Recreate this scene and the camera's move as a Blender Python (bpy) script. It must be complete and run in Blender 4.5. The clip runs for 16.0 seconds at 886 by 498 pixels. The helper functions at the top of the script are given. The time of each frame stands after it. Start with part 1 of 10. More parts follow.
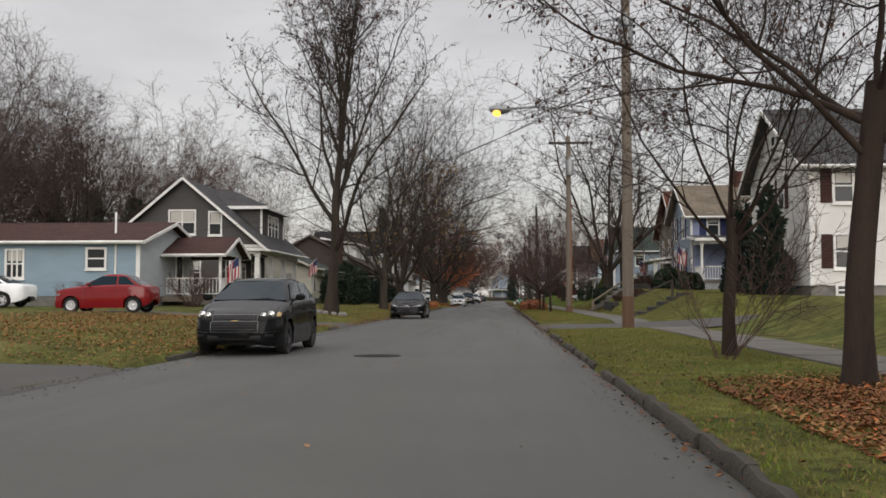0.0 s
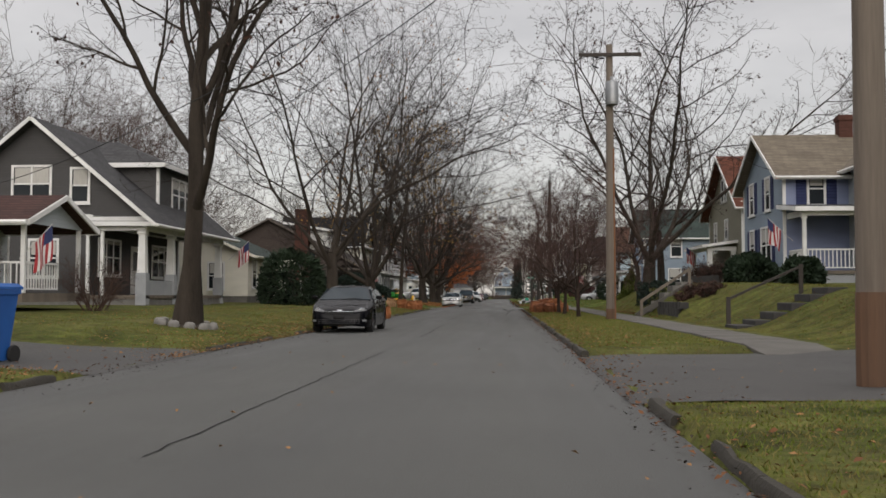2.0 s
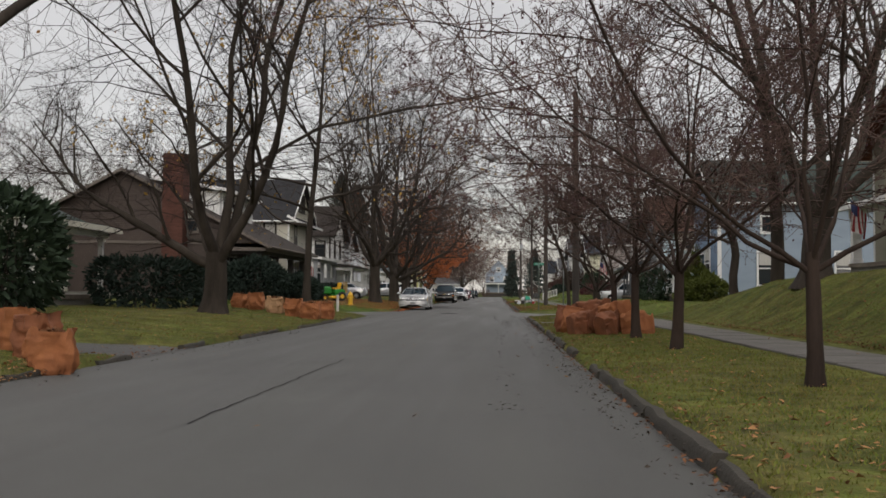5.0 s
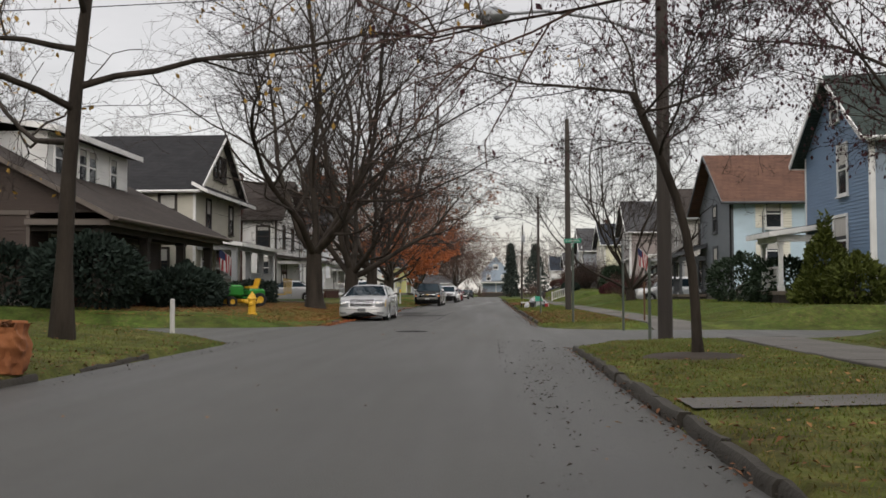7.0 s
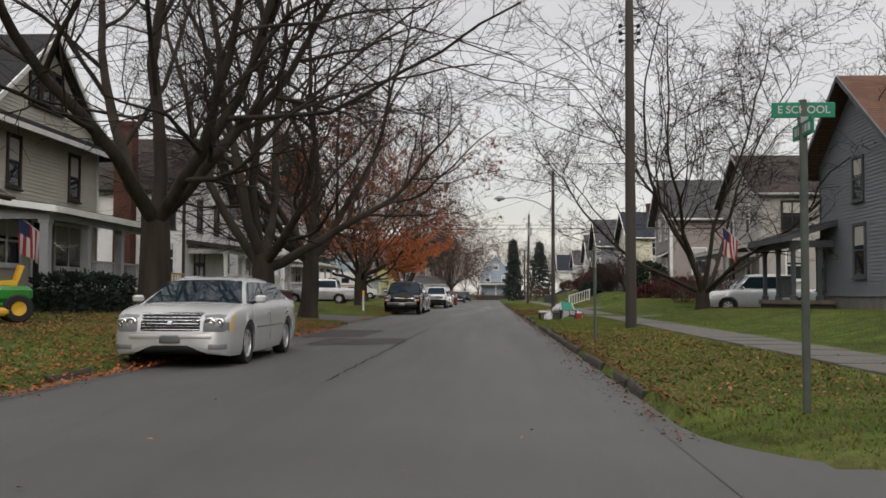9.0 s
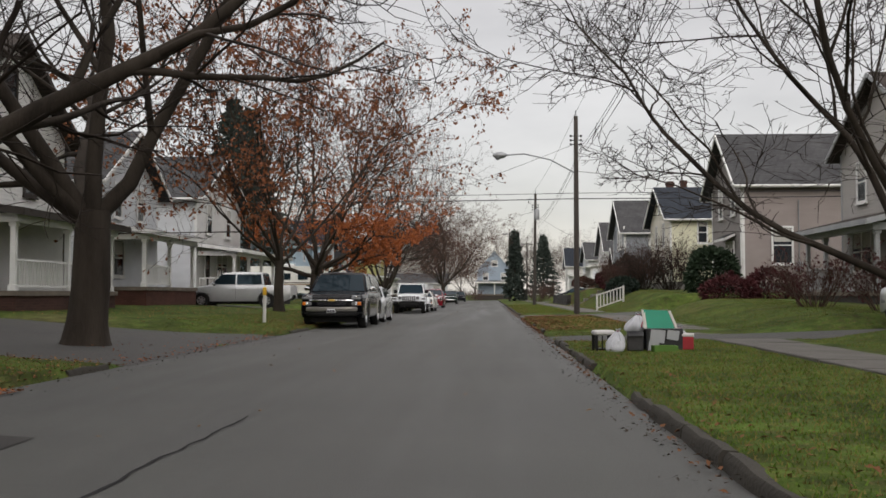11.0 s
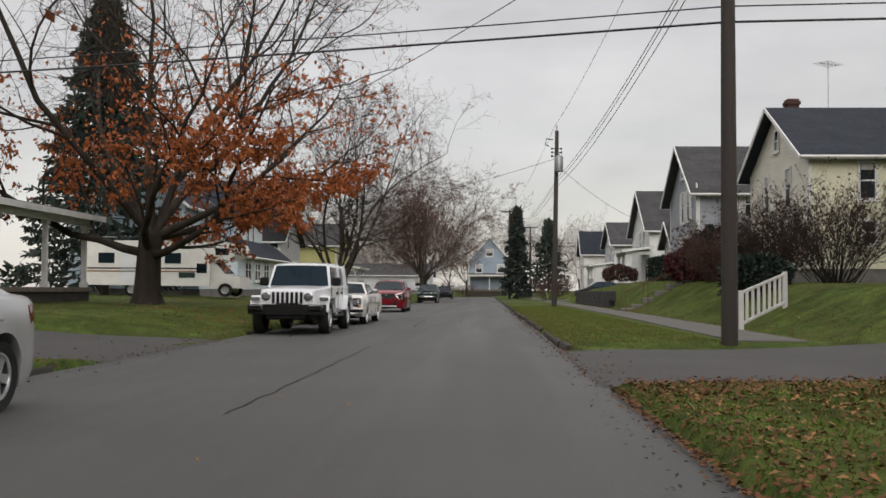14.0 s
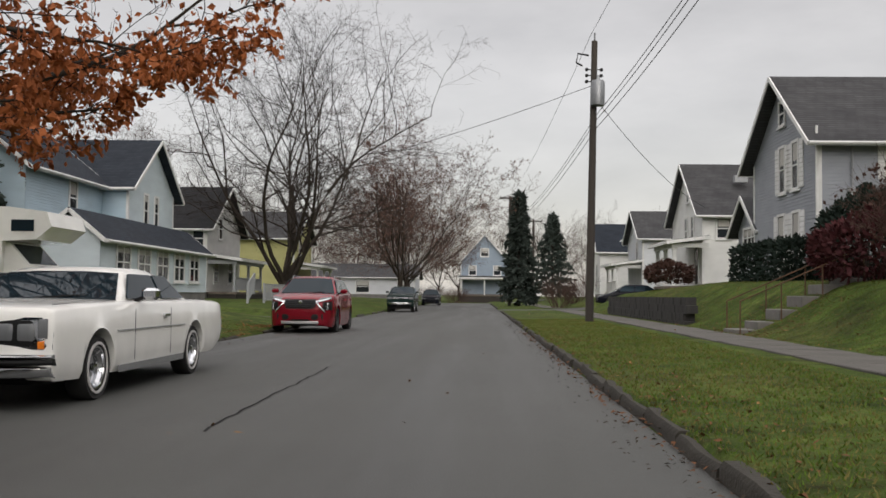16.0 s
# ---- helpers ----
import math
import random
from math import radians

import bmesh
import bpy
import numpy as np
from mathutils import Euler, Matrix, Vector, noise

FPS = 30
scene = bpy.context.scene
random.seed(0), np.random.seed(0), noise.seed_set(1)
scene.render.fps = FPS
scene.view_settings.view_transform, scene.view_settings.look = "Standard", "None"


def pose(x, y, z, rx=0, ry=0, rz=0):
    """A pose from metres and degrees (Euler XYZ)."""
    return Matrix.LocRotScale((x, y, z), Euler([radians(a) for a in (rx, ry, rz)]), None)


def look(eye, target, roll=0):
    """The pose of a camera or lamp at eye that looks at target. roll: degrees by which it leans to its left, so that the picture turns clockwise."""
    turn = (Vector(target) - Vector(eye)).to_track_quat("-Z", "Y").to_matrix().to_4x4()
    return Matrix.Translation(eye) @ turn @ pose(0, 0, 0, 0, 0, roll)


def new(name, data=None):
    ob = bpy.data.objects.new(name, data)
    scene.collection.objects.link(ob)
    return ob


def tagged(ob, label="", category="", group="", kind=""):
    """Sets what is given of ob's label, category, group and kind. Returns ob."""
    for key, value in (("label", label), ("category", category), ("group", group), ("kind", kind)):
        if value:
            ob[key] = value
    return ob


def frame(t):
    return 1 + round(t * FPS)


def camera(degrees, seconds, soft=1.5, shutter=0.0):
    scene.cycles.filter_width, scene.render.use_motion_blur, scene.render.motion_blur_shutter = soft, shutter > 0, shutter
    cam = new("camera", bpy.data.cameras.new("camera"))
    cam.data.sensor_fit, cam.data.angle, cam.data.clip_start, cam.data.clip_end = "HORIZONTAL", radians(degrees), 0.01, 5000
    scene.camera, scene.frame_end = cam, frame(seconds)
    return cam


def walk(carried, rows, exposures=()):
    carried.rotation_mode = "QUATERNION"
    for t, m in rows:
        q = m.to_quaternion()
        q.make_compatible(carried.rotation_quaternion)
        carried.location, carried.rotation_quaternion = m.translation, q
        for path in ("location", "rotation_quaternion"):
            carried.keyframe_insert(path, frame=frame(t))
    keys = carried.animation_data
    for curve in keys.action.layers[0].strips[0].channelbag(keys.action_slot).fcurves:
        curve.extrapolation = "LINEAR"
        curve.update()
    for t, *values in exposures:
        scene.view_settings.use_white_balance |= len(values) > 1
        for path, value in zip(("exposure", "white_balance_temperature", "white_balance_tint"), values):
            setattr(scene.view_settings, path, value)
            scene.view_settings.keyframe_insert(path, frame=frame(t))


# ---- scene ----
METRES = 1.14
cam = camera(48.45, 16.0, soft=1.6)
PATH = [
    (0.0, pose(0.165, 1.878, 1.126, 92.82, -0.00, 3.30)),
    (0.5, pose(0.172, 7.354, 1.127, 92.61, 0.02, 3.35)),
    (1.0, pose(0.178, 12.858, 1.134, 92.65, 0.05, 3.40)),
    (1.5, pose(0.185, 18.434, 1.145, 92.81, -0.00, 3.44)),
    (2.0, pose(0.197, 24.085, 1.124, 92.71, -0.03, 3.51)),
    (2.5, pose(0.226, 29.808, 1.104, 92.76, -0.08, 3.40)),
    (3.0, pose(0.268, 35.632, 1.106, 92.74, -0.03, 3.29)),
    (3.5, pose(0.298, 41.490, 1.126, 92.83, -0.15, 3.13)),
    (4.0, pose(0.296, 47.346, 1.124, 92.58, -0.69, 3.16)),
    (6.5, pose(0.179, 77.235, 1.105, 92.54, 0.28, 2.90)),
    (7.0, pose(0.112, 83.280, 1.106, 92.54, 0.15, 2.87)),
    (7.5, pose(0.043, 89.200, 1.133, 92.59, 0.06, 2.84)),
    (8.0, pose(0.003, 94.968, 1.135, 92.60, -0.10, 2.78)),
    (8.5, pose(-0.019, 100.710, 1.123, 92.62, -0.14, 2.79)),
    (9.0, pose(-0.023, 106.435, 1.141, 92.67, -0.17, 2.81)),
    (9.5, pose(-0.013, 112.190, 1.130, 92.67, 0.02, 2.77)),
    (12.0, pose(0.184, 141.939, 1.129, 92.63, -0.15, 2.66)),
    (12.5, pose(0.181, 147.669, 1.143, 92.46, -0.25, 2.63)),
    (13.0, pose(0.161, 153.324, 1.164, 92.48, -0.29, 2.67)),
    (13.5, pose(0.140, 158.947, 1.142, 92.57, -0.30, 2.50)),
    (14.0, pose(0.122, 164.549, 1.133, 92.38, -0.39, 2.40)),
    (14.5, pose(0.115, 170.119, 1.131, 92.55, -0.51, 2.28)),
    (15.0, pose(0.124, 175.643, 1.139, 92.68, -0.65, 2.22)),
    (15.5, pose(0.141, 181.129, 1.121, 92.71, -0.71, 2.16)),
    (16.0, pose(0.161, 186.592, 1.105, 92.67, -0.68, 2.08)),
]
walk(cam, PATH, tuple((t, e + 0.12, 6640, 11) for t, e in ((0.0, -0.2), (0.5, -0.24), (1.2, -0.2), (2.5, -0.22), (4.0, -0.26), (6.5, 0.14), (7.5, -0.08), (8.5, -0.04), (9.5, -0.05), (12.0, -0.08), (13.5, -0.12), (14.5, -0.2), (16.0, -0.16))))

# ---- helpers for meshes ----
class Geo:
    """Collects faces of one mesh; sx mirrors across x."""
    def __init__(self, sx=1):
        self.v, self.f, self.m, self.sx = [], [], [], sx

    def add(self, verts, faces, mi=0):
        o = len(self.v)
        s = self.sx
        self.v += [(p[0] * s, p[1], p[2]) for p in verts]
        for f in faces:
            f = [o + i for i in f]
            self.f.append(f if s > 0 else f[::-1])
            self.m.append(mi)
        return self

    def poly(self, pts, mi=0):
        return self.add(pts, [list(range(len(pts)))], mi)

    def box(self, x0, y0, z0, x1, y1, z1, mi=0):
        v = [(x, y, z) for z in (z0, z1) for y in (y0, y1) for x in (x0, x1)]
        return self.add(v, [(0, 2, 3, 1), (4, 5, 7, 6), (0, 1, 5, 4), (2, 6, 7, 3), (0, 4, 6, 2), (1, 3, 7, 5)], mi)

    def bevel_box(self, x0, y0, z0, x1, y1, z1, b=0.01, mi=0):
        """A box with chamfered upper and side edges."""
        r = []
        for z, k in ((z0, b), (z0 + b, 0), (z1 - b, 0), (z1, b)):
            c = b
            ring = [(x0 + k + c, y0 + k), (x1 - k - c, y0 + k), (x1 - k, y0 + k + c), (x1 - k, y1 - k - c),
                    (x1 - k - c, y1 - k), (x0 + k + c, y1 - k), (x0 + k, y1 - k - c), (x0 + k, y0 + k + c)]
            r.append([(x, y, z) for x, y in ring])
        return self.rings(r, True, mi)

    def rings(self, rings, caps=True, mi=0):
        n = len(rings[0])
        v = [p for r in rings for p in r]
        f = []
        for i in range(len(rings) - 1):
            for j in range(n):
                f.append((i * n + j, i * n + (j + 1) % n, (i + 1) * n + (j + 1) % n, (i + 1) * n + j))
        if caps:
            f.append(list(range(n))[::-1])
            f.append([(len(rings) - 1) * n + j for j in range(n)])
        return self.add(v, f, mi)

    def prism(self, pts, vec, mi=0):
        vec = Vector(vec)
        a = [Vector(p) for p in pts]
        return self.rings([a, [p + vec for p in a]], True, mi)

    def tube(self, path, r, n=8, mi=0, caps=True):
        path = [Vector(p) for p in path]
        rr = r if isinstance(r, (list, tuple)) else [r] * len(path)
        rings = []
        up = Vector((0, 0, 1))
        for i, p in enumerate(path):
            d = (path[min(i + 1, len(path) - 1)] - path[max(i - 1, 0)]).normalized()
            a = d.cross(up if abs(d.z) < 0.9 else Vector((1, 0, 0))).normalized()
            b = d.cross(a)
            rings.append([p + (a * math.cos(2 * math.pi * k / n) + b * math.sin(2 * math.pi * k / n)) * rr[i] for k in range(n)])
        return self.rings(rings, caps, mi)

    def bar(self, p, q, w, h, mi=0):
        """A straight bar of section w x h from p to q."""
        p, q = Vector(p), Vector(q)
        d = (q - p).normalized()
        up = Vector((0, 0, 1)) if abs(d.z) < 0.95 else Vector((0, 1, 0))
        a = d.cross(up).normalized() * w / 2
        b = d.cross(a).normalized() * h / 2
        return self.rings([[c - a - b, c + a - b, c + a + b, c - a + b] for c in (p, q)], True, mi)

    def lathe(self, prof, centre, axis="z", n=16, mi=0, caps=False):
        """prof: (radius, along) pairs turned round an axis through centre."""
        rings = []
        cx, cy, cz = centre
        for r, h in prof:
            ring = []
            for k in range(n):
                a = 2 * math.pi * k / n
                c, s = r * math.cos(a), r * math.sin(a)
                ring.append((cx + c, cy + s, cz + h) if axis == "z" else (cx + h, cy + c, cz + s) if axis == "x" else (cx + s, cy + h, cz + c))
            rings.append(ring)
        return self.rings(rings, caps, mi)

    def mesh(self, name, mats, smooth=None):
        me = bpy.data.meshes.new(name)
        me.from_pydata([tuple(p) for p in self.v], [], self.f)
        for m in (mats if isinstance(mats, (list, tuple)) else [mats]):
            me.materials.append(m)
        if any(self.m):
            me.polygons.foreach_set("material_index", self.m)
        bm = bmesh.new()
        bm.from_mesh(me)
        bmesh.ops.recalc_face_normals(bm, faces=bm.faces)
        bm.to_mesh(me)
        bm.free()
        if smooth:
            me.polygons.foreach_set("use_smooth", [True] * len(me.polygons))
            me.set_sharp_from_angle(angle=radians(smooth))
        me.update()
        return me


def part(name, geo, material, parent=None, label="", smooth=None):
    ob = new(name, geo.mesh(name, material, smooth) if isinstance(geo, Geo) else geo)
    if parent is not None:
        ob.parent = parent
    if label:
        ob["label"] = label
    return ob


def thing(name, at, rz=0.0, label="", category="", group="", kind=""):
    """An Empty at the base of a thing, to hold its parts."""
    ob = new(name)
    ob.empty_display_size = 0.2
    ob.matrix_basis = pose(at[0], at[1], at[2], 0, 0, rz)
    return tagged(ob, label, category, group, kind)


def solo(name, geo, material, at, rz=0.0, label="", category="", group="", kind="", smooth=None):
    ob = new(name, geo.mesh(name, material, smooth) if isinstance(geo, Geo) else geo)
    ob.matrix_basis = pose(at[0], at[1], at[2], 0, 0, rz)
    return tagged(ob, label, category, group, kind)


def array_mesh(name, verts, faces, mats, mat_index=None, smooth=True):
    """A mesh from numpy arrays; faces all have the same number of corners."""
    me = bpy.data.meshes.new(name)
    verts, faces = np.asarray(verts, np.float32), np.asarray(faces, np.int32)
    n, k = faces.shape
    me.vertices.add(len(verts))
    me.vertices.foreach_set("co", verts.ravel())
    me.loops.add(n * k)
    me.loops.foreach_set("vertex_index", faces.ravel())
    me.polygons.add(n)
    me.polygons.foreach_set("loop_start", np.arange(n, dtype=np.int32) * k)
    for m in (mats if isinstance(mats, (list, tuple)) else [mats]):
        me.materials.append(m)
    if mat_index is not None:
        me.polygons.foreach_set("material_index", np.asarray(mat_index, np.int32))
    me.polygons.foreach_set("use_smooth", np.full(n, smooth))
    me.update(calc_edges=True)
    me.validate()
    return me


# ---- overcast daylight ----
world = bpy.data.worlds.new("overcast_sky")
scene.world = world
world.use_nodes = True
wn, wl = world.node_tree.nodes, world.node_tree.links
wn.clear()
w_out, w_bg = wn.new("ShaderNodeOutputWorld"), wn.new("ShaderNodeBackground")
w_sky = wn.new("ShaderNodeTexSky")
w_sky.sky_type = "NISHITA"
w_sky.sun_disc = False
w_sky.sun_elevation, w_sky.sun_rotation = radians(19), radians(174)
w_co, w_map = wn.new("ShaderNodeTexCoord"), wn.new("ShaderNodeMapping")
w_map.inputs["Scale"].default_value = (1.6, 1.6, 4.5)
w_noise, w_ramp = wn.new("ShaderNodeTexNoise"), wn.new("ShaderNodeValToRGB")
w_noise.inputs["Scale"].default_value, w_noise.inputs["Detail"].default_value = 1.7, 6.0
w_noise.inputs["Roughness"].default_value = 0.55
w_ramp.color_ramp.elements[0].position, w_ramp.color_ramp.elements[0].color = 0.30, (0.630, 0.602, 0.585, 1)
w_ramp.color_ramp.elements[1].position, w_ramp.color_ramp.elements[1].color = 0.72, (0.940, 0.905, 0.884, 1)
w_dim = wn.new("ShaderNodeMix")
w_dim.data_type = "RGBA"
w_dim.inputs["Factor"].default_value = 0.03
wl.new(w_co.outputs["Generated"], w_map.inputs["Vector"])
wl.new(w_map.outputs["Vector"], w_noise.inputs["Vector"])
wl.new(w_noise.outputs["Fac"], w_ramp.inputs["Fac"])
wl.new(w_ramp.outputs["Color"], w_dim.inputs["A"])
wl.new(w_sky.outputs["Color"], w_dim.inputs["B"])
# an overcast sky is brighter overhead than near the horizon
w_sep, w_grad, w_mul = wn.new("ShaderNodeSeparateXYZ"), wn.new("ShaderNodeMapRange"), wn.new("ShaderNodeVectorMath")
w_grad.interpolation_type = "SMOOTHSTEP"
w_grad.inputs["From Min"].default_value, w_grad.inputs["From Max"].default_value = 0.28, 0.85
w_grad.inputs["To Min"].default_value, w_grad.inputs["To Max"].default_value = 1.0, 2.5
w_mul.operation = "SCALE"
wl.new(w_co.outputs["Generated"], w_sep.inputs[0])
wl.new(w_sep.outputs["Z"], w_grad.inputs["Value"])
wl.new(w_dim.outputs["Result"], w_mul.inputs[0])
wl.new(w_grad.outputs[0], w_mul.inputs["Scale"])
wl.new(w_mul.outputs[0], w_bg.inputs["Color"])
w_bg.inputs["Strength"].default_value = 0.80
wl.new(w_bg.outputs["Background"], w_out.inputs["Surface"])
sun = new("sun", bpy.data.lights.new("sun", "SUN"))
sun.data.energy, sun.data.angle, sun.data.color = 1.5, radians(45), (1.0, 0.965, 0.92)
sun.matrix_basis = look((0, 0, 60), (-10, 94, 28))

# ---- materials ----
def material(name, c1, c2=None, scale=3.0, rough=0.7, bump=0.0, bscale=40.0, metal=0.0, coat=0.0, fine=0.25, stretch=(1, 1, 1), spec=0.4):
    """Two tones mixed by large and fine noise, with a fine relief."""
    m = bpy.data.materials.new(name)
    m.use_nodes = True
    nt = m.node_tree
    n, l = nt.nodes, nt.links
    b = n["Principled BSDF"]
    b.inputs["Roughness"].default_value, b.inputs["Metallic"].default_value = rough, metal
    b.inputs["Coat Weight"].default_value, b.inputs["Coat Roughness"].default_value = coat, 0.06
    b.inputs["Specular IOR Level"].default_value = spec
    c2 = c2 or tuple(0.72 * x for x in c1)
    co, mp = n.new("ShaderNodeTexCoord"), n.new("ShaderNodeMapping")
    mp.inputs["Scale"].default_value = stretch
    l.new(co.outputs["Object"], mp.inputs["Vector"])
    n1, n2, mx, mr = n.new("ShaderNodeTexNoise"), n.new("ShaderNodeTexNoise"), n.new("ShaderNodeMix"), n.new("ShaderNodeMath")
    for t, s, d in ((n1, scale, 5.0), (n2, scale * 14, 3.0)):
        t.inputs["Scale"].default_value, t.inputs["Detail"].default_value = s, d
        l.new(mp.outputs["Vector"], t.inputs["Vector"])
    mx.data_type = "RGBA"
    mr.operation = "MULTIPLY_ADD"
    mr.inputs[1].default_value = fine
    l.new(n2.outputs["Fac"], mr.inputs[0])
    sc = n.new("ShaderNodeMath")
    sc.operation = "MULTIPLY_ADD"
    sc.inputs[1].default_value, sc.inputs[2].default_value = 2.2 * (1 - fine), -0.6 * (1 - fine) - 0.0
    l.new(n1.outputs["Fac"], sc.inputs[0])
    l.new(sc.outputs[0], mr.inputs[2])
    mr.use_clamp = True
    mx.inputs["A"].default_value, mx.inputs["B"].default_value = (*c1, 1), (*c2, 1)
    l.new(mr.outputs[0], mx.inputs["Factor"])
    l.new(mx.outputs["Result"], b.inputs["Base Color"])
    if bump:
        nb, bp = n.new("ShaderNodeTexNoise"), n.new("ShaderNodeBump")
        nb.inputs["Scale"].default_value, nb.inputs["Detail"].default_value = bscale, 4.0
        bp.inputs["Strength"].default_value, bp.inputs["Distance"].default_value = bump, 0.02
        l.new(mp.outputs["Vector"], nb.inputs["Vector"])
        l.new(nb.outputs["Fac"], bp.inputs["Height"])
        l.new(bp.outputs["Normal"], b.inputs["Normal"])
    return m


def shingles(name, c1, c2, course=0.15):
    """Rows of asphalt shingles by a brick pattern up the slope."""
    m = material(name, c1, c2, 1.2, 0.9, fine=0.3, spec=0.2)
    n, l = m.node_tree.nodes, m.node_tree.links
    b = n["Principled BSDF"]
    co, sp, ad, cb, br, mx = (n.new(k) for k in ("ShaderNodeTexCoord", "ShaderNodeSeparateXYZ", "ShaderNodeMath", "ShaderNodeCombineXYZ", "ShaderNodeTexBrick", "ShaderNodeMix"))
    l.new(co.outputs["Object"], sp.inputs[0])
    l.new(sp.outputs["X"], ad.inputs[0])
    l.new(sp.outputs["Y"], ad.inputs[1])
    l.new(ad.outputs[0], cb.inputs["X"])
    l.new(sp.outputs["Z"], cb.inputs["Y"])
    br.inputs["Color1"].default_value, br.inputs["Color2"].default_value, br.inputs["Mortar"].default_value = (1.15, 1.15, 1.15, 1), (0.8, 0.8, 0.8, 1), (0.45, 0.45, 0.45, 1)
    br.inputs["Scale"].default_value, br.inputs["Mortar Size"].default_value = 1.0, 0.012
    br.inputs["Brick Width"].default_value, br.inputs["Row Height"].default_value = 0.34, course * 0.6
    l.new(cb.outputs[0], br.inputs["Vector"])
    mx.data_type, mx.blend_type = "RGBA", "MULTIPLY"
    mx.inputs["Factor"].default_value = 0.75
    old = b.inputs["Base Color"].links[0].from_socket
    l.new(old, mx.inputs["A"])
    l.new(br.outputs["Color"], mx.inputs["B"])
    l.new(mx.outputs["Result"], b.inputs["Base Color"])
    bp = n.new("ShaderNodeBump")
    bp.inputs["Strength"].default_value, bp.inputs["Distance"].default_value = 0.5, 0.012
    l.new(br.outputs["Color"], bp.inputs["Height"])
    l.new(bp.outputs["Normal"], b.inputs["Normal"])
    return m


def brickwork(name, c1, c2, mortar, w=0.22, h=0.075):
    m = shingles(name, c1, c2)
    br = [x for x in m.node_tree.nodes if x.bl_idname == "ShaderNodeTexBrick"][0]
    br.inputs["Brick Width"].default_value, br.inputs["Row Height"].default_value = w, h
    br.inputs["Mortar"].default_value, br.inputs["Mortar Size"].default_value = mortar, 0.008
    return m


def glass(name, tint, rough=0.03):
    m = bpy.data.materials.new(name)
    m.use_nodes = True
    b = m.node_tree.nodes["Principled BSDF"]
    b.inputs["Base Color"].default_value = (*tint, 1)
    b.inputs["Roughness"].default_value, b.inputs["Specular IOR Level"].default_value = rough, 0.26
    return m


def paint(name, c, metal=0.0, rough=0.10, coat=0.10):
    return material(name, c, tuple(0.86 * x for x in c), 2.0, rough, metal=metal, coat=coat, fine=0.1, spec=0.32)


def glow(name, c, strength):
    m = bpy.data.materials.new(name)
    m.use_nodes = True
    b = m.node_tree.nodes["Principled BSDF"]
    b.inputs["Base Color"].default_value = b.inputs["Emission Color"].default_value = (*c, 1)
    b.inputs["Emission Strength"].default_value = strength
    return m


M = {}
M["asphalt"] = material("asphalt", (0.0715, 0.0725, 0.0675), (0.0475, 0.0485, 0.0447), 0.5, 0.72, 0.35, 90.0, fine=0.45, spec=0.35)
M["asphalt_dark"] = material("asphalt_dark", (0.034, 0.033, 0.034), (0.021, 0.021, 0.022), 0.9, 0.95, 0.4, 80.0, fine=0.4, spec=0.08)
M["asphalt_patch"] = material("patched_asphalt", (0.034, 0.032, 0.030), (0.022, 0.021, 0.020), 0.8, 0.7, 0.4, 80.0, fine=0.4, spec=0.3)
M["drive"] = material("drive_asphalt", (0.065, 0.062, 0.059), (0.034, 0.033, 0.032), 0.7, 0.8, 0.4, 70.0, fine=0.4)
M["concrete"] = material("old_concrete", (0.128, 0.120, 0.107), (0.062, 0.058, 0.051), 1.1, 0.85, 0.3, 60.0, fine=0.35)
M["kerb"] = material("kerb_stone", (0.054, 0.048, 0.038), (0.018, 0.016, 0.013), 2.0, 0.9, 0.6, 30.0, fine=0.4)
M["grass"] = material("lawn", (0.0520, 0.0860, 0.0140), (0.1250, 0.0980, 0.0320), 0.55, 0.95, 1.0, 38.0, fine=0.62, spec=0.1)


def greener(m, y0, y1, gain):
    """The lawns are greener further up the street."""
    n, l = m.node_tree.nodes, m.node_tree.links
    fac = [x for x in n if x.bl_idname == "ShaderNodeMix"][0].inputs["Factor"]
    old = fac.links[0].from_socket
    co, sp, mr, sb = n.new("ShaderNodeTexCoord"), n.new("ShaderNodeSeparateXYZ"), n.new("ShaderNodeMapRange"), n.new("ShaderNodeMath")
    mr.inputs["From Min"].default_value, mr.inputs["From Max"].default_value = y0, y1
    mr.inputs["To Min"].default_value, mr.inputs["To Max"].default_value = 0.08, gain
    sb.operation, sb.use_clamp = "SUBTRACT", True
    l.new(co.outputs["Object"], sp.inputs[0])
    l.new(sp.outputs["Y"], mr.inputs["Value"])
    l.new(old, sb.inputs[0])
    l.new(mr.outputs[0], sb.inputs[1])
    l.new(sb.outputs[0], fac)


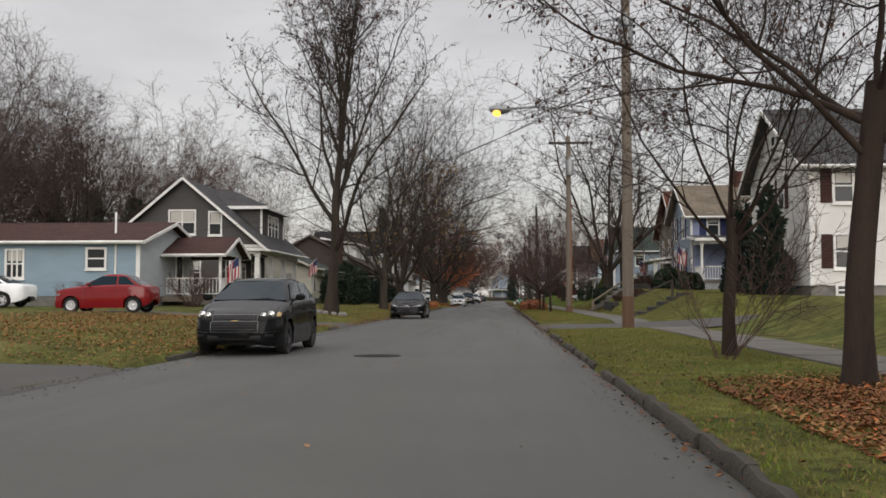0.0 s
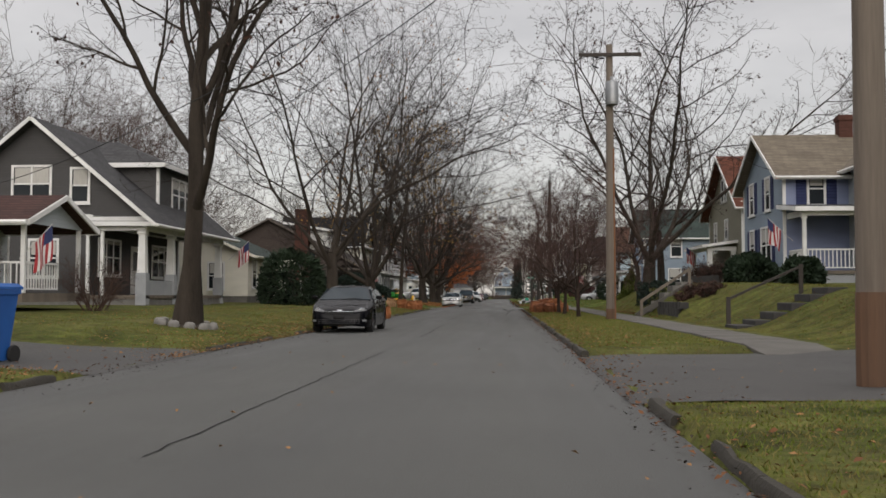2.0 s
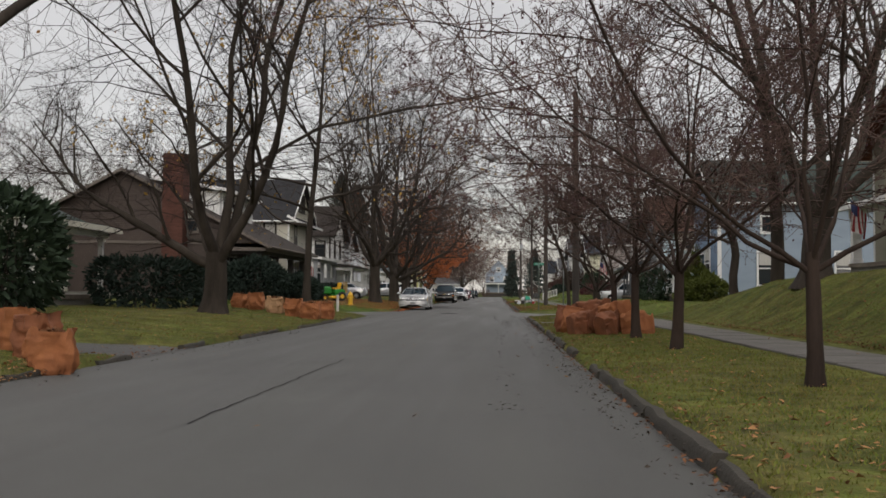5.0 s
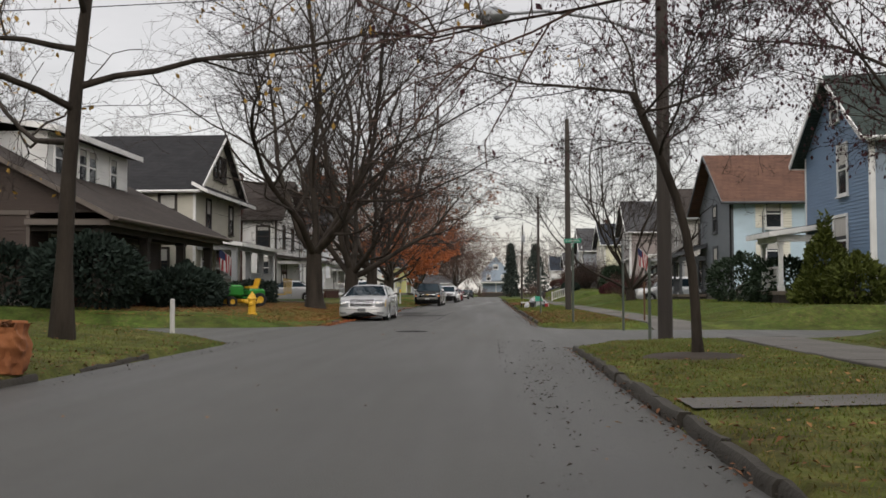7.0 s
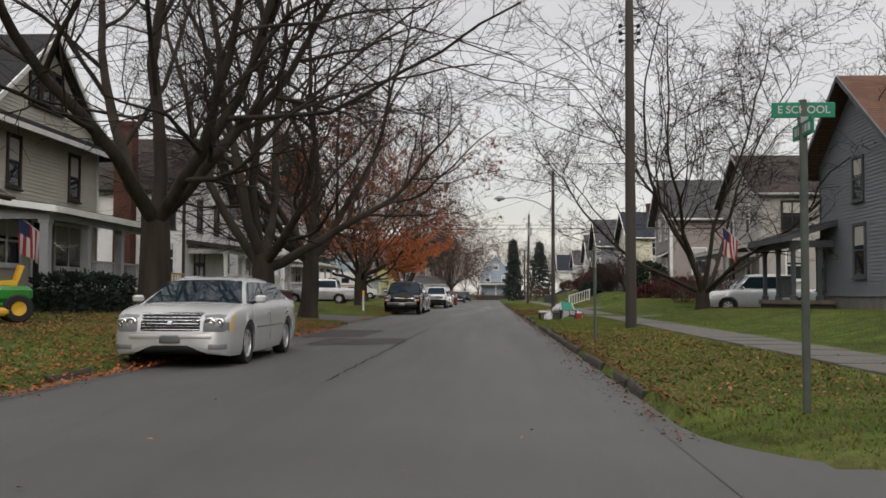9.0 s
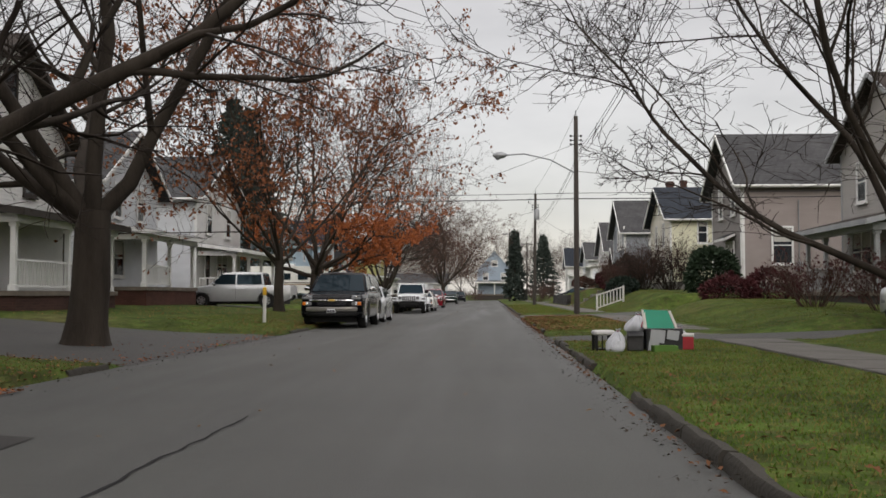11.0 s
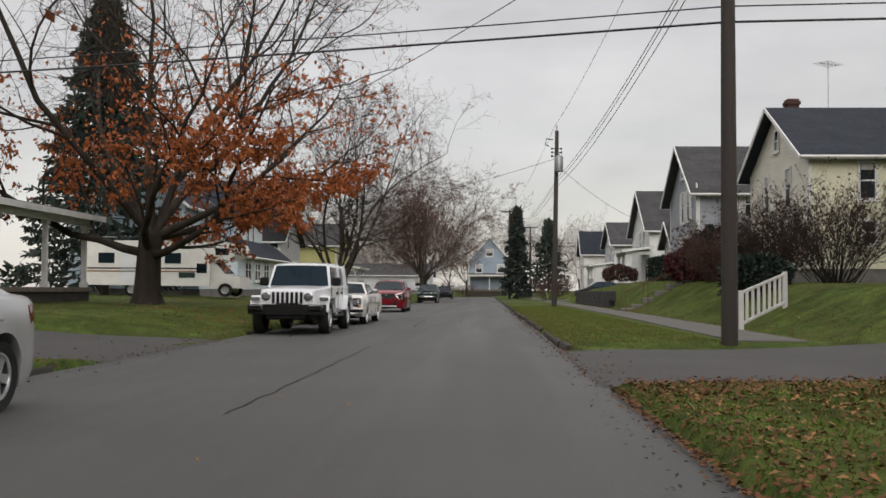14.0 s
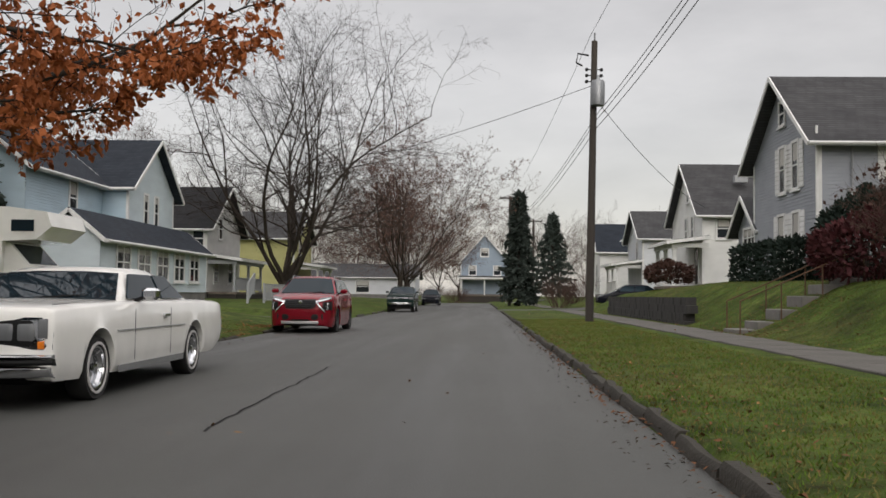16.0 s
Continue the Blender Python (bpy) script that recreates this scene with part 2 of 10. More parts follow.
def tufts(m):
    """Bare earth and dead thatch showing between tufts, and broad worn patches."""
    n, l = m.node_tree.nodes, m.node_tree.links
    b = n["Principled BSDF"]
    co = n.new("ShaderNodeTexCoord")
    col = b.inputs["Base Color"].links[0].from_socket
    for scale, detail, lo, hi, tone in ((7.0, 6.0, 0.53, 0.66, (0.060, 0.043, 0.022)), (60.0, 3.0, 0.54, 0.72, (0.020, 0.024, 0.008)), (0.22, 5.0, 0.54, 0.74, (0.105, 0.083, 0.040)), (26.0, 2.0, 0.60, 0.72, (0.190, 0.150, 0.066))):
        nz, mr, mx = n.new("ShaderNodeTexNoise"), n.new("ShaderNodeMapRange"), n.new("ShaderNodeMix")
        nz.inputs["Scale"].default_value, nz.inputs["Detail"].default_value = scale, detail
        mr.inputs["From Min"].default_value, mr.inputs["From Max"].default_value = lo, hi
        mr.inputs["To Max"].default_value = 0.55
        mx.data_type = "RGBA"
        mx.inputs["B"].default_value = (*tone, 1)
        l.new(co.outputs["Object"], nz.inputs["Vector"])
        l.new(nz.outputs["Fac"], mr.inputs["Value"])
        l.new(mr.outputs[0], mx.inputs["Factor"])
        l.new(col, mx.inputs["A"])
        col = mx.outputs["Result"]
    # clumps that grow thick and dark or thin and pale
    for scale, lo, hi in ((0.9, 0.55, 1.35), (3.4, 0.60, 1.35)):
        nz, mr, vm = n.new("ShaderNodeTexNoise"), n.new("ShaderNodeMapRange"), n.new("ShaderNodeVectorMath")
        nz.inputs["Scale"].default_value, nz.inputs["Detail"].default_value, nz.inputs["Roughness"].default_value = scale, 8.0, 0.65
        mr.inputs["From Min"].default_value, mr.inputs["From Max"].default_value = 0.34, 0.66
        mr.inputs["To Min"].default_value, mr.inputs["To Max"].default_value = lo, hi
        vm.operation = "SCALE"
        l.new(co.outputs["Object"], nz.inputs["Vector"])
        l.new(nz.outputs["Fac"], mr.inputs["Value"])
        l.new(col, vm.inputs[0])
        l.new(mr.outputs[0], vm.inputs["Scale"])
        col = vm.outputs[0]
    l.new(col, b.inputs["Base Color"])


tufts(M["grass"])


def streaks(m):
    """Long pale and dark lanes along the road: painted sheen and worn tyre tracks, with blotches."""
    n, l = m.node_tree.nodes, m.node_tree.links
    b = n["Principled BSDF"]
    old = b.inputs["Base Color"].links[0].from_socket
    co, mp, nz, rp, mx = (n.new(k) for k in ("ShaderNodeTexCoord", "ShaderNodeMapping", "ShaderNodeTexNoise", "ShaderNodeMapRange", "ShaderNodeVectorMath"))
    mp.inputs["Scale"].default_value = (0.9, 0.05, 1)
    nz.inputs["Scale"].default_value, nz.inputs["Detail"].default_value = 1.0, 5.0
    rp.inputs["From Min"].default_value, rp.inputs["From Max"].default_value = 0.3, 0.7
    rp.inputs["To Min"].default_value, rp.inputs["To Max"].default_value = 0.80, 1.20
    mx.operation = "SCALE"
    l.new(co.outputs["Object"], mp.inputs["Vector"])
    l.new(mp.outputs["Vector"], nz.inputs["Vector"])
    l.new(nz.outputs["Fac"], rp.inputs["Value"])
    l.new(old, mx.inputs[0])
    l.new(rp.outputs[0], mx.inputs["Scale"])
    l.new(mx.outputs[0], b.inputs["Base Color"])
    rp2 = n.new("ShaderNodeMapRange")
    rp2.inputs["From Min"].default_value, rp2.inputs["From Max"].default_value = 0.3, 0.7
    rp2.inputs["To Min"].default_value, rp2.inputs["To Max"].default_value = 0.48, 0.75
    l.new(nz.outputs["Fac"], rp2.inputs["Value"])
    l.new(rp2.outputs[0], b.inputs["Roughness"])


streaks(M["asphalt"])
M["soil"] = material("dark_soil", (0.045, 0.032, 0.022), (0.020, 0.015, 0.011), 2.0, 0.95, 0.6, 30.0)
M["bark"] = material("grey_bark", (0.0643, 0.0527, 0.0422), (0.0105, 0.0081, 0.0068), 3.0, 0.95, 0.9, 16.0, stretch=(1, 1, 0.18), fine=0.4, spec=0.15)
M["bark_red"] = material("reddish_bark", (0.0570, 0.0401, 0.0316), (0.0105, 0.0074, 0.0068), 3.0, 0.95, 0.9, 16.0, stretch=(1, 1, 0.2), fine=0.4, spec=0.15)
M["twig"] = material("twigs", (0.0400, 0.0310, 0.0262), (0.0210, 0.0163, 0.0140), 6.0, 0.9, spec=0.15)
M["twig_red"] = material("reddish_twigs", (0.100, 0.064, 0.051), (0.060, 0.038, 0.032), 6.0, 0.9, spec=0.15)
M["twig_grey"] = material("grey_twigs", (0.088, 0.070, 0.060), (0.052, 0.041, 0.035), 6.0, 0.9, spec=0.15)
M["pole"] = material("weathered_pole_wood", (0.205, 0.170, 0.140), (0.068, 0.054, 0.043), 2.5, 0.9, 0.7, 25.0, stretch=(1, 1, 0.06), fine=0.45)
M["pole_dark"] = material("tarred_pole_wood", (0.064, 0.054, 0.046), (0.026, 0.022, 0.020), 2.5, 0.9, 0.7, 25.0, stretch=(1, 1, 0.06), fine=0.45)
M["rust_strip"] = material("brown_cable_cover", (0.24, 0.105, 0.045), (0.11, 0.05, 0.028), 3.0, 0.8, 0.4, 25.0, stretch=(1, 1, 0.1))
M["pole_foot"] = material("rusty_pole_foot", (0.150, 0.080, 0.045), (0.065, 0.040, 0.027), 3.0, 0.9, 0.5, 25.0, stretch=(1, 1, 0.1))
M["steel"] = material("galvanised_steel", (0.30, 0.31, 0.32), (0.20, 0.21, 0.22), 5.0, 0.45, metal=0.7)
M["dull_green"] = material("dull_green_post", (0.11, 0.13, 0.11), (0.06, 0.07, 0.06), 5.0, 0.6, metal=0.3)
M["wire"] = material("black_cable", (0.020, 0.020, 0.022), (0.012, 0.012, 0.013), 5.0, 0.6)
M["trim"] = material("white_trim_paint", (0.82, 0.82, 0.81), (0.55, 0.55, 0.53), 1.5, 0.6, fine=0.3)
M["trim_dark"] = material("dark_trim_paint", (0.085, 0.092, 0.10), (0.055, 0.06, 0.066), 1.5, 0.6)
M["trim_brown"] = material("brown_grey_trim_paint", (0.150, 0.125, 0.105), (0.085, 0.070, 0.060), 1.5, 0.65)
M["trim_grey"] = material("grey_trim_paint", (0.36, 0.37, 0.38), (0.25, 0.26, 0.27), 1.5, 0.6)
M["pane"] = glass("window_glass", (0.022, 0.026, 0.030))
M["curtain"] = material("pale_curtain", (0.52, 0.50, 0.46), (0.36, 0.35, 0.33), 5.0, 0.9, stretch=(6, 6, 0.5))
M["rubber"] = material("tyre_rubber", (0.0108, 0.0108, 0.0114), (0.0180, 0.0174, 0.0168), 8.0, 0.85)
M["black"] = material("black_plastic", (0.0060, 0.0060, 0.0064), (0.0100, 0.0100, 0.0104), 6.0, 0.55, spec=0.2)
M["alloy"] = material("alloy_rim", (0.66, 0.67, 0.69), (0.46, 0.47, 0.48), 6.0, 0.30, metal=0.7)
M["alloy_dark"] = material("dark_alloy_rim", (0.05, 0.05, 0.055), (0.03, 0.03, 0.033), 6.0, 0.35, metal=0.6)
M["chrome"] = material("chrome", (0.70, 0.71, 0.73), (0.55, 0.56, 0.58), 6.0, 0.12, metal=1.0)
M["lamp"] = glass("headlamp_glass", (0.15, 0.155, 0.16), 0.05)
M["lamp_amber"] = glass("amber_lamp_glass", (0.48, 0.34, 0.16), 0.06)
M["amber"] = paint("amber_lens", (0.75, 0.20, 0.02))
M["red_lens"] = paint("red_lens", (0.16, 0.006, 0.006))
M["car_glass"] = glass("car_glass", (0.012, 0.020, 0.026), 0.02)
M["car_glass"].node_tree.nodes["Principled BSDF"].inputs["Specular IOR Level"].default_value = 0.13
M["car_glass"].node_tree.nodes["Principled BSDF"].inputs["Specular Tint"].default_value = (0.55, 0.80, 1.0, 1)
M["plate"] = material("plate_white", (0.62, 0.63, 0.66), (0.50, 0.51, 0.54), 20.0, 0.4)
M["plate_grey"] = material("plate_grey", (0.1200, 0.1240, 0.1280), (0.0880, 0.0920, 0.0960), 20.0, 0.4)
M["gold"] = material("gold_badge", (0.55, 0.38, 0.10), (0.42, 0.28, 0.08), 9.0, 0.3, metal=0.7)
M["ink"] = material("dark_ink", (0.03, 0.03, 0.05), (0.02, 0.02, 0.03), 20.0, 0.5)
M["leaf_brown"] = material("fallen_brown_leaf", (0.187, 0.078, 0.030), (0.078, 0.036, 0.019), 0.9, 0.8, fine=0.7, spec=0.2)
M["leaf_tan"] = material("fallen_tan_leaf", (0.335, 0.180, 0.072), (0.190, 0.096, 0.040), 0.9, 0.8, fine=0.7, spec=0.2)
M["leaf_orange"] = material("orange_leaf", (0.40, 0.120, 0.032), (0.22, 0.068, 0.026), 0.8, 0.7, fine=0.7, spec=0.2)
M["leaf_dark"] = material("withered_leaf", (0.085, 0.042, 0.030), (0.045, 0.026, 0.022), 0.8, 0.8, fine=0.6, spec=0.2)
M["leaf_purple"] = material("purple_leaf", (0.070, 0.026, 0.030), (0.035, 0.016, 0.020), 0.8, 0.7, fine=0.6, spec=0.2)
M["leaf_rust"] = material("rust_brown_leaf", (0.26, 0.092, 0.036), (0.125, 0.050, 0.024), 0.8, 0.7, fine=0.7, spec=0.2)
M["leaf_yellow"] = material("yellow_leaf", (0.36, 0.22, 0.04), (0.22, 0.13, 0.04), 0.8, 0.8, fine=0.6, spec=0.2)
M["leaf_haze"] = material("russet_leaf", (0.17, 0.088, 0.058), (0.095, 0.052, 0.038), 0.8, 0.8, fine=0.6, spec=0.2)
M["conifer"] = material("spruce_needles", (0.046, 0.060, 0.050), (0.024, 0.033, 0.029), 1.2, 0.8, fine=0.6, spec=0.2)
M["ever"] = material("evergreen_leaf", (0.0270, 0.0486, 0.0230), (0.0123, 0.0202, 0.0123), 1.2, 0.75, fine=0.6, spec=0.25)
M["ever_dark"] = material("dark_conifer", (0.0204, 0.0350, 0.0249), (0.0104, 0.0161, 0.0132), 1.2, 0.8, fine=0.6, spec=0.2)
M["ever_yellow"] = material("yellow_green_leaf", (0.093, 0.111, 0.017), (0.043, 0.055, 0.014), 1.2, 0.75, fine=0.6, spec=0.2)
M["bush_red"] = material("dark_red_leaf", (0.0936, 0.0221, 0.0247), (0.0390, 0.0156, 0.0169), 1.5, 0.8, fine=0.6, spec=0.2)
M["blade"] = material("grass_blade", (0.0800, 0.1320, 0.0190), (0.1403, 0.1173, 0.0310), 0.45, 0.9, fine=0.6, spec=0.15)
M["straw"] = material("withered_grass", (0.0913, 0.1023, 0.0242), (0.2112, 0.1551, 0.0594), 0.7, 0.9, fine=0.6, spec=0.15)
for nm_ in ("grass", "blade"):
    greener(M[nm_], 80, 108, 0.46)
M["kraft"] = material("kraft_paper_bag", (0.330, 0.125, 0.045), (0.150, 0.050, 0.020), 4.0, 0.85, 0.9, 11.0, fine=0.35)
M["kraft_dark"] = material("damp_paper_bag", (0.230, 0.078, 0.030), (0.085, 0.032, 0.016), 4.0, 0.8, 0.9, 11.0, fine=0.35)
M["kraft_pale"] = material("pale_paper_bag", (0.390, 0.242, 0.133), (0.257, 0.140, 0.070), 2.2, 0.85, 0.6, 9.0, fine=0.3)
M["bin_blue"] = material("blue_bin_plastic", (0.018, 0.105, 0.36), (0.012, 0.07, 0.26), 3.0, 0.45)
M["bin_green"] = material("dark_green_bin_plastic", (0.016, 0.045, 0.035), (0.010, 0.028, 0.024), 3.0, 0.5)
M["hydrant"] = material("yellow_hydrant_paint", (0.68, 0.40, 0.02), (0.52, 0.28, 0.02), 3.0, 0.5)
M["tractor_green"] = paint("tractor_green", (0.03, 0.20, 0.035))
M["flag_red"] = material("flag_red_cloth", (0.33, 0.03, 0.035), (0.24, 0.022, 0.028), 4.0, 0.85)
M["flag_white"] = material("flag_white_cloth", (0.58, 0.56, 0.55), (0.46, 0.45, 0.44), 4.0, 0.85)
M["flag_blue"] = material("flag_blue_cloth", (0.03, 0.04, 0.11), (0.02, 0.026, 0.075), 4.0, 0.85)
M["sign_green"] = material("street_sign_green", (0.0, 0.22, 0.13), (0.0, 0.17, 0.10), 4.0, 0.45)
M["bag_white"] = material("white_rubbish_bag", (0.52, 0.53, 0.56), (0.33, 0.34, 0.38), 3.0, 0.35, 0.7, 8.0)
M["bag_black"] = material("black_rubbish_bag", (0.014, 0.014, 0.016), (0.03, 0.03, 0.033), 3.0, 0.3, 0.7, 8.0)
M["lime"] = material("lime_green_plastic", (0.0780, 0.1800, 0.0180), (0.0600, 0.1320, 0.0180), 3.0, 0.5)
M["wood"] = material("weathered_boards", (0.20, 0.165, 0.13), (0.10, 0.085, 0.07), 3.0, 0.85, 0.5, 20.0, stretch=(1, 1, 0.3))
M["wood_yellow"] = material("fresh_yellow_boards", (0.50, 0.34, 0.10), (0.38, 0.25, 0.08), 3.0, 0.75)
M["wood_dark"] = material("dark_timber", (0.050, 0.042, 0.036), (0.030, 0.026, 0.023), 3.0, 0.9, 0.5, 20.0)
M["brick"] = brickwork("red_brick", (0.098, 0.044, 0.033), (0.060, 0.028, 0.022), (0.9, 0.85, 0.8, 1))
M["brick_dark"] = brickwork("dark_brick", (0.072, 0.038, 0.031), (0.047, 0.028, 0.024), (1.3, 1.2, 1.15, 1))
M["stone"] = material("foundation_stone", (0.22, 0.21, 0.195), (0.12, 0.115, 0.105), 2.5, 0.9, 0.7, 14.0)
M["wall_dark"] = material("dark_retaining_stone", (0.055, 0.052, 0.050), (0.028, 0.027, 0.027), 2.5, 0.9, 0.7, 12.0)
for nm, c in (("white", (0.80, 0.80, 0.78)), ("cream", (0.76, 0.73, 0.63)), ("old_cream", (0.57, 0.545, 0.46)), ("ranch_blue", (0.235, 0.325, 0.395)), ("charcoal", (0.062, 0.060, 0.060)),
              ("lavender", (0.225, 0.262, 0.40)), ("pale_grey_blue", (0.48, 0.52, 0.55)), ("olive", (0.25, 0.235, 0.175)), ("yellow", (0.52, 0.50, 0.22)),
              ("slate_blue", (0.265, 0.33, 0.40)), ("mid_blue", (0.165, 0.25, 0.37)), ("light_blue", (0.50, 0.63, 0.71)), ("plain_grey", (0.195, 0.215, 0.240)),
              ("warm_grey", (0.40, 0.38, 0.355)), ("mauve", (0.30, 0.255, 0.24)), ("mauve_shaded", (0.235, 0.215, 0.205)), ("pale_yellow", (0.75, 0.73, 0.55)),
              ("steel_grey", (0.33, 0.35, 0.385)), ("dove", (0.66, 0.68, 0.70)), ("brown_shingle", (0.055, 0.038, 0.030)), ("ice_blue", (0.62, 0.70, 0.73)), ("old_white", (0.70, 0.69, 0.67))):
    M[nm] = material(nm + "_siding", c, tuple(0.80 * x for x in c), 0.9, 0.65, 0.1, 30.0, fine=0.3, stretch=(1, 1, 2.5))
for nm, c1, c2 in (("roof_black", (0.040, 0.040, 0.043), (0.024, 0.024, 0.027)), ("roof_grey", (0.105, 0.105, 0.108), (0.060, 0.060, 0.064)),
                   ("roof_tan", (0.27, 0.225, 0.17), (0.16, 0.135, 0.105)), ("roof_red", (0.20, 0.070, 0.040), (0.125, 0.048, 0.032)), ("roof_rust", (0.185, 0.098, 0.066), (0.12, 0.064, 0.046)),
                   ("roof_maroon", (0.100, 0.048, 0.040), (0.062, 0.034, 0.030)), ("roof_green", (0.060, 0.085, 0.075), (0.04, 0.055, 0.05)), ("roof_slate", (0.045, 0.055, 0.072), (0.028, 0.034, 0.046)),
                   ("roof_brown", (0.075, 0.060, 0.052), (0.045, 0.038, 0.034))):
    M[nm] = shingles(nm, tuple(0.72 * q for q in c1), tuple(0.72 * q for q in c2))

# ---- lie of the land ----
KERB_R, KERB_L = 1.42, -4.95
CROSS_R, CROSS_L = (91.9, 98.6), (93.6, 100.2)      # side street, each side of the road
DRIVES_R = ((30.2, 37.2), (133.8, 137.2), (154.6, 160.6), (222.0, 231.0))
DRIVES_L = ((8.0, 15.2), (33.0, 38.4), (65.8, 68.6), (127.5, 137.6), (157.2, 163.0), (196.0, 199.5))
BANK = ((-20, 0.95), (15, 1.0), (40, 1.05), (58, 1.45), (72, 1.6), (82, 1.45), (90, 0.75), (104, 0.55), (122, 0.60), (135, 0.50), (150, 0.75), (166, 1.15), (185, 1.4), (200, 1.55), (215, 1.3), (240, 0.9), (275, 0.7), (340, 0.7))


def smooth_step(a, b, x):
    t = min(1.0, max(0.0, (x - a) / (b - a)))
    return t * t * (3 - 2 * t)


def notch(y, spans, soft=0.7):
    """1 inside one of the spans, falling to 0 outside."""
    return max([0.0] + [smooth_step(a - soft, a, y) * (1 - smooth_step(b, b + soft, y)) for a, b in spans])


CORNER = 2.3


def corner(x, y, span, kx):
    """1 on the asphalt of a rounded street corner."""
    u = abs(x - kx)
    v = span[0] - y if y < span[0] else y - span[1]
    if u > CORNER or v < 0 or v > CORNER:
        return 0.0
    return smooth_step(CORNER - 0.5, CORNER + 0.1, math.hypot(CORNER - u, CORNER - v))


def land(x, y):
    """Height of the ground at a place."""
    if x > KERB_R:
        bank = float(np.interp(y, [b[0] for b in BANK], [b[1] for b in BANK]))
        low = 0.10 + 0.05 * smooth_step(KERB_R, 4.0, x)
        rise = smooth_step(6.0, 9.0, x)
        held = notch(y, ((56.6, 60.9),), 1.2)               # bank held by a low wall
        rise += held * (0.42 * smooth_step(6.2, 6.55, x) + 0.58 * smooth_step(6.55, 9.0, x) - rise)
        steep = notch(y, ((61.7, 63.3),), 0.5)              # beside the steps
        rise += steep * (smooth_step(5.7, 7.7, x) - rise)
        z = low + (bank - low) * rise
        cut = notch(y, DRIVES_R)
        z = z * (1 - cut) + cut * (0.01 + 0.55 * bank * smooth_step(3.0, 14.0, x))
        side = max(notch(y, (CROSS_R,), 0.6), corner(x, y, CROSS_R, KERB_R))
        return z * (1 - side) + side * -0.05
    if x < KERB_L:
        z = 0.10 + 0.32 * smooth_step(KERB_L, -9.0, x) + 0.18 * smooth_step(-9.0, -15.0, x)
        cut = notch(y, DRIVES_L)
        z = z * (1 - cut) + cut * (0.01 + 0.45 * smooth_step(-5.5, -14.0, x))
        side = max(notch(y, (CROSS_L,), 0.6), corner(x, y, CROSS_L, KERB_L))
        return z * (1 - side) + side * -0.05
    return -0.03


def sheet(xs, ys, lift=0.0, rough=0.0, seed=0):
    """A grid draped on the ground."""
    rng = np.random.default_rng(seed)
    v = [(x, y, land(x, y) + lift + (rough * rng.normal() if rough else 0)) for y in ys for x in xs]
    n = len(xs)
    f = [(j * n + i, j * n + i + 1, (j + 1) * n + i + 1, (j + 1) * n + i) for j in range(len(ys) - 1) for i in range(n - 1)]
    return v, f


def in_span(y, spans):
    return any(a - 0.01 <= y <= b + 0.01 for a, b in spans)


gx = [-600, -200, -90, -50, -30, -22, -18, -15, -13, -11, -9.6, -8.4, -7.4, -6.6, -6.0, -5.5, -5.2, KERB_L - 0.10, KERB_L, -3, 0, KERB_R, KERB_R + 0.09, 1.75, 2.2, 2.8, 3.4, 4.0, 4.6, 5.2, 5.8, 6.2, 6.6, 7.0, 7.4, 7.8, 8.2, 8.6, 9.0, 9.6, 10.5, 11.5, 13, 15, 18, 22, 30, 50, 90, 200, 600]
gy = [-300, -120, -60, -30] + [i * 0.8 - 14 for i in range(376)] + [290, 300, 312, 330, 360, 420, 550, 900, 1500]
gv, gf = sheet(gx, gy, 0.0, 0.008, 3)
ground = new("ground", array_mesh("ground", gv, gf, M["grass"]))
tagged(ground, "olive green and straw coloured autumn lawns", "lawn", kind="structure")

# road: one sheet with a faint crown, meeting a street across its far end
ROAD_END = 276.0
rx = [KERB_L, -4.4, -3.2, -1.8, -0.6, 0.6, KERB_R]
ry = [-40 + 2 * i for i in range(159)]
rv = [(x, y, 0.012 * (1 - ((x + 1.77) / 3.19) ** 2)) for y in ry for x in rx]
rf = [(j * 7 + i, j * 7 + i + 1, (j + 1) * 7 + i + 1, (j + 1) * 7 + i) for j in range(len(ry) - 1) for i in range(6)]
tagged(new("road", array_mesh("road", rv, rf, M["asphalt"])), "grey worn asphalt residential road with cracks", "road", kind="structure")


def ribbon(name, x0, x1, y0, y1, mat, label, category, lift=0.012, step=0.8):
    nx, ny = max(2, int(abs(x1 - x0) / step) + 1), max(2, int(abs(y1 - y0) / step) + 1)
    v, f = sheet([x0 + (x1 - x0) * i / (nx - 1) for i in range(nx)], [y0 + (y1 - y0) * i / (ny - 1) for i in range(ny)], lift)
    return tagged(new(name, array_mesh(name, v, f, M[mat])), label, category, kind="structure")




def side_street(name, kx, far, span):
    """Flat asphalt with rounded corners where it meets the road."""
    d = 1 if far > kx else -1
    a, b = span
    pts = [(kx - 0.2 * d, a - CORNER), (kx, a - CORNER)]
    pts += [(kx + d * CORNER * (1 - math.cos(t)), a - CORNER + CORNER * math.sin(t)) for t in [math.pi / 2 * k / 8 for k in range(1, 9)]]
    pts += [(far, a), (far, b)]
    pts += [(kx + d * CORNER * (1 - math.sin(t)), b + CORNER - CORNER * math.cos(t)) for t in [math.pi / 2 * k / 8 for k in range(8)]]
    pts += [(kx, b + CORNER), (kx - 0.2 * d, b + CORNER)]
    solo(name, Geo().poly([(x, y, 0.006) for x, y in (pts if d > 0 else pts[::-1])]), M["asphalt"], (0, 0, 0), label="grey asphalt side street with worn corners", category="road", kind="structure")


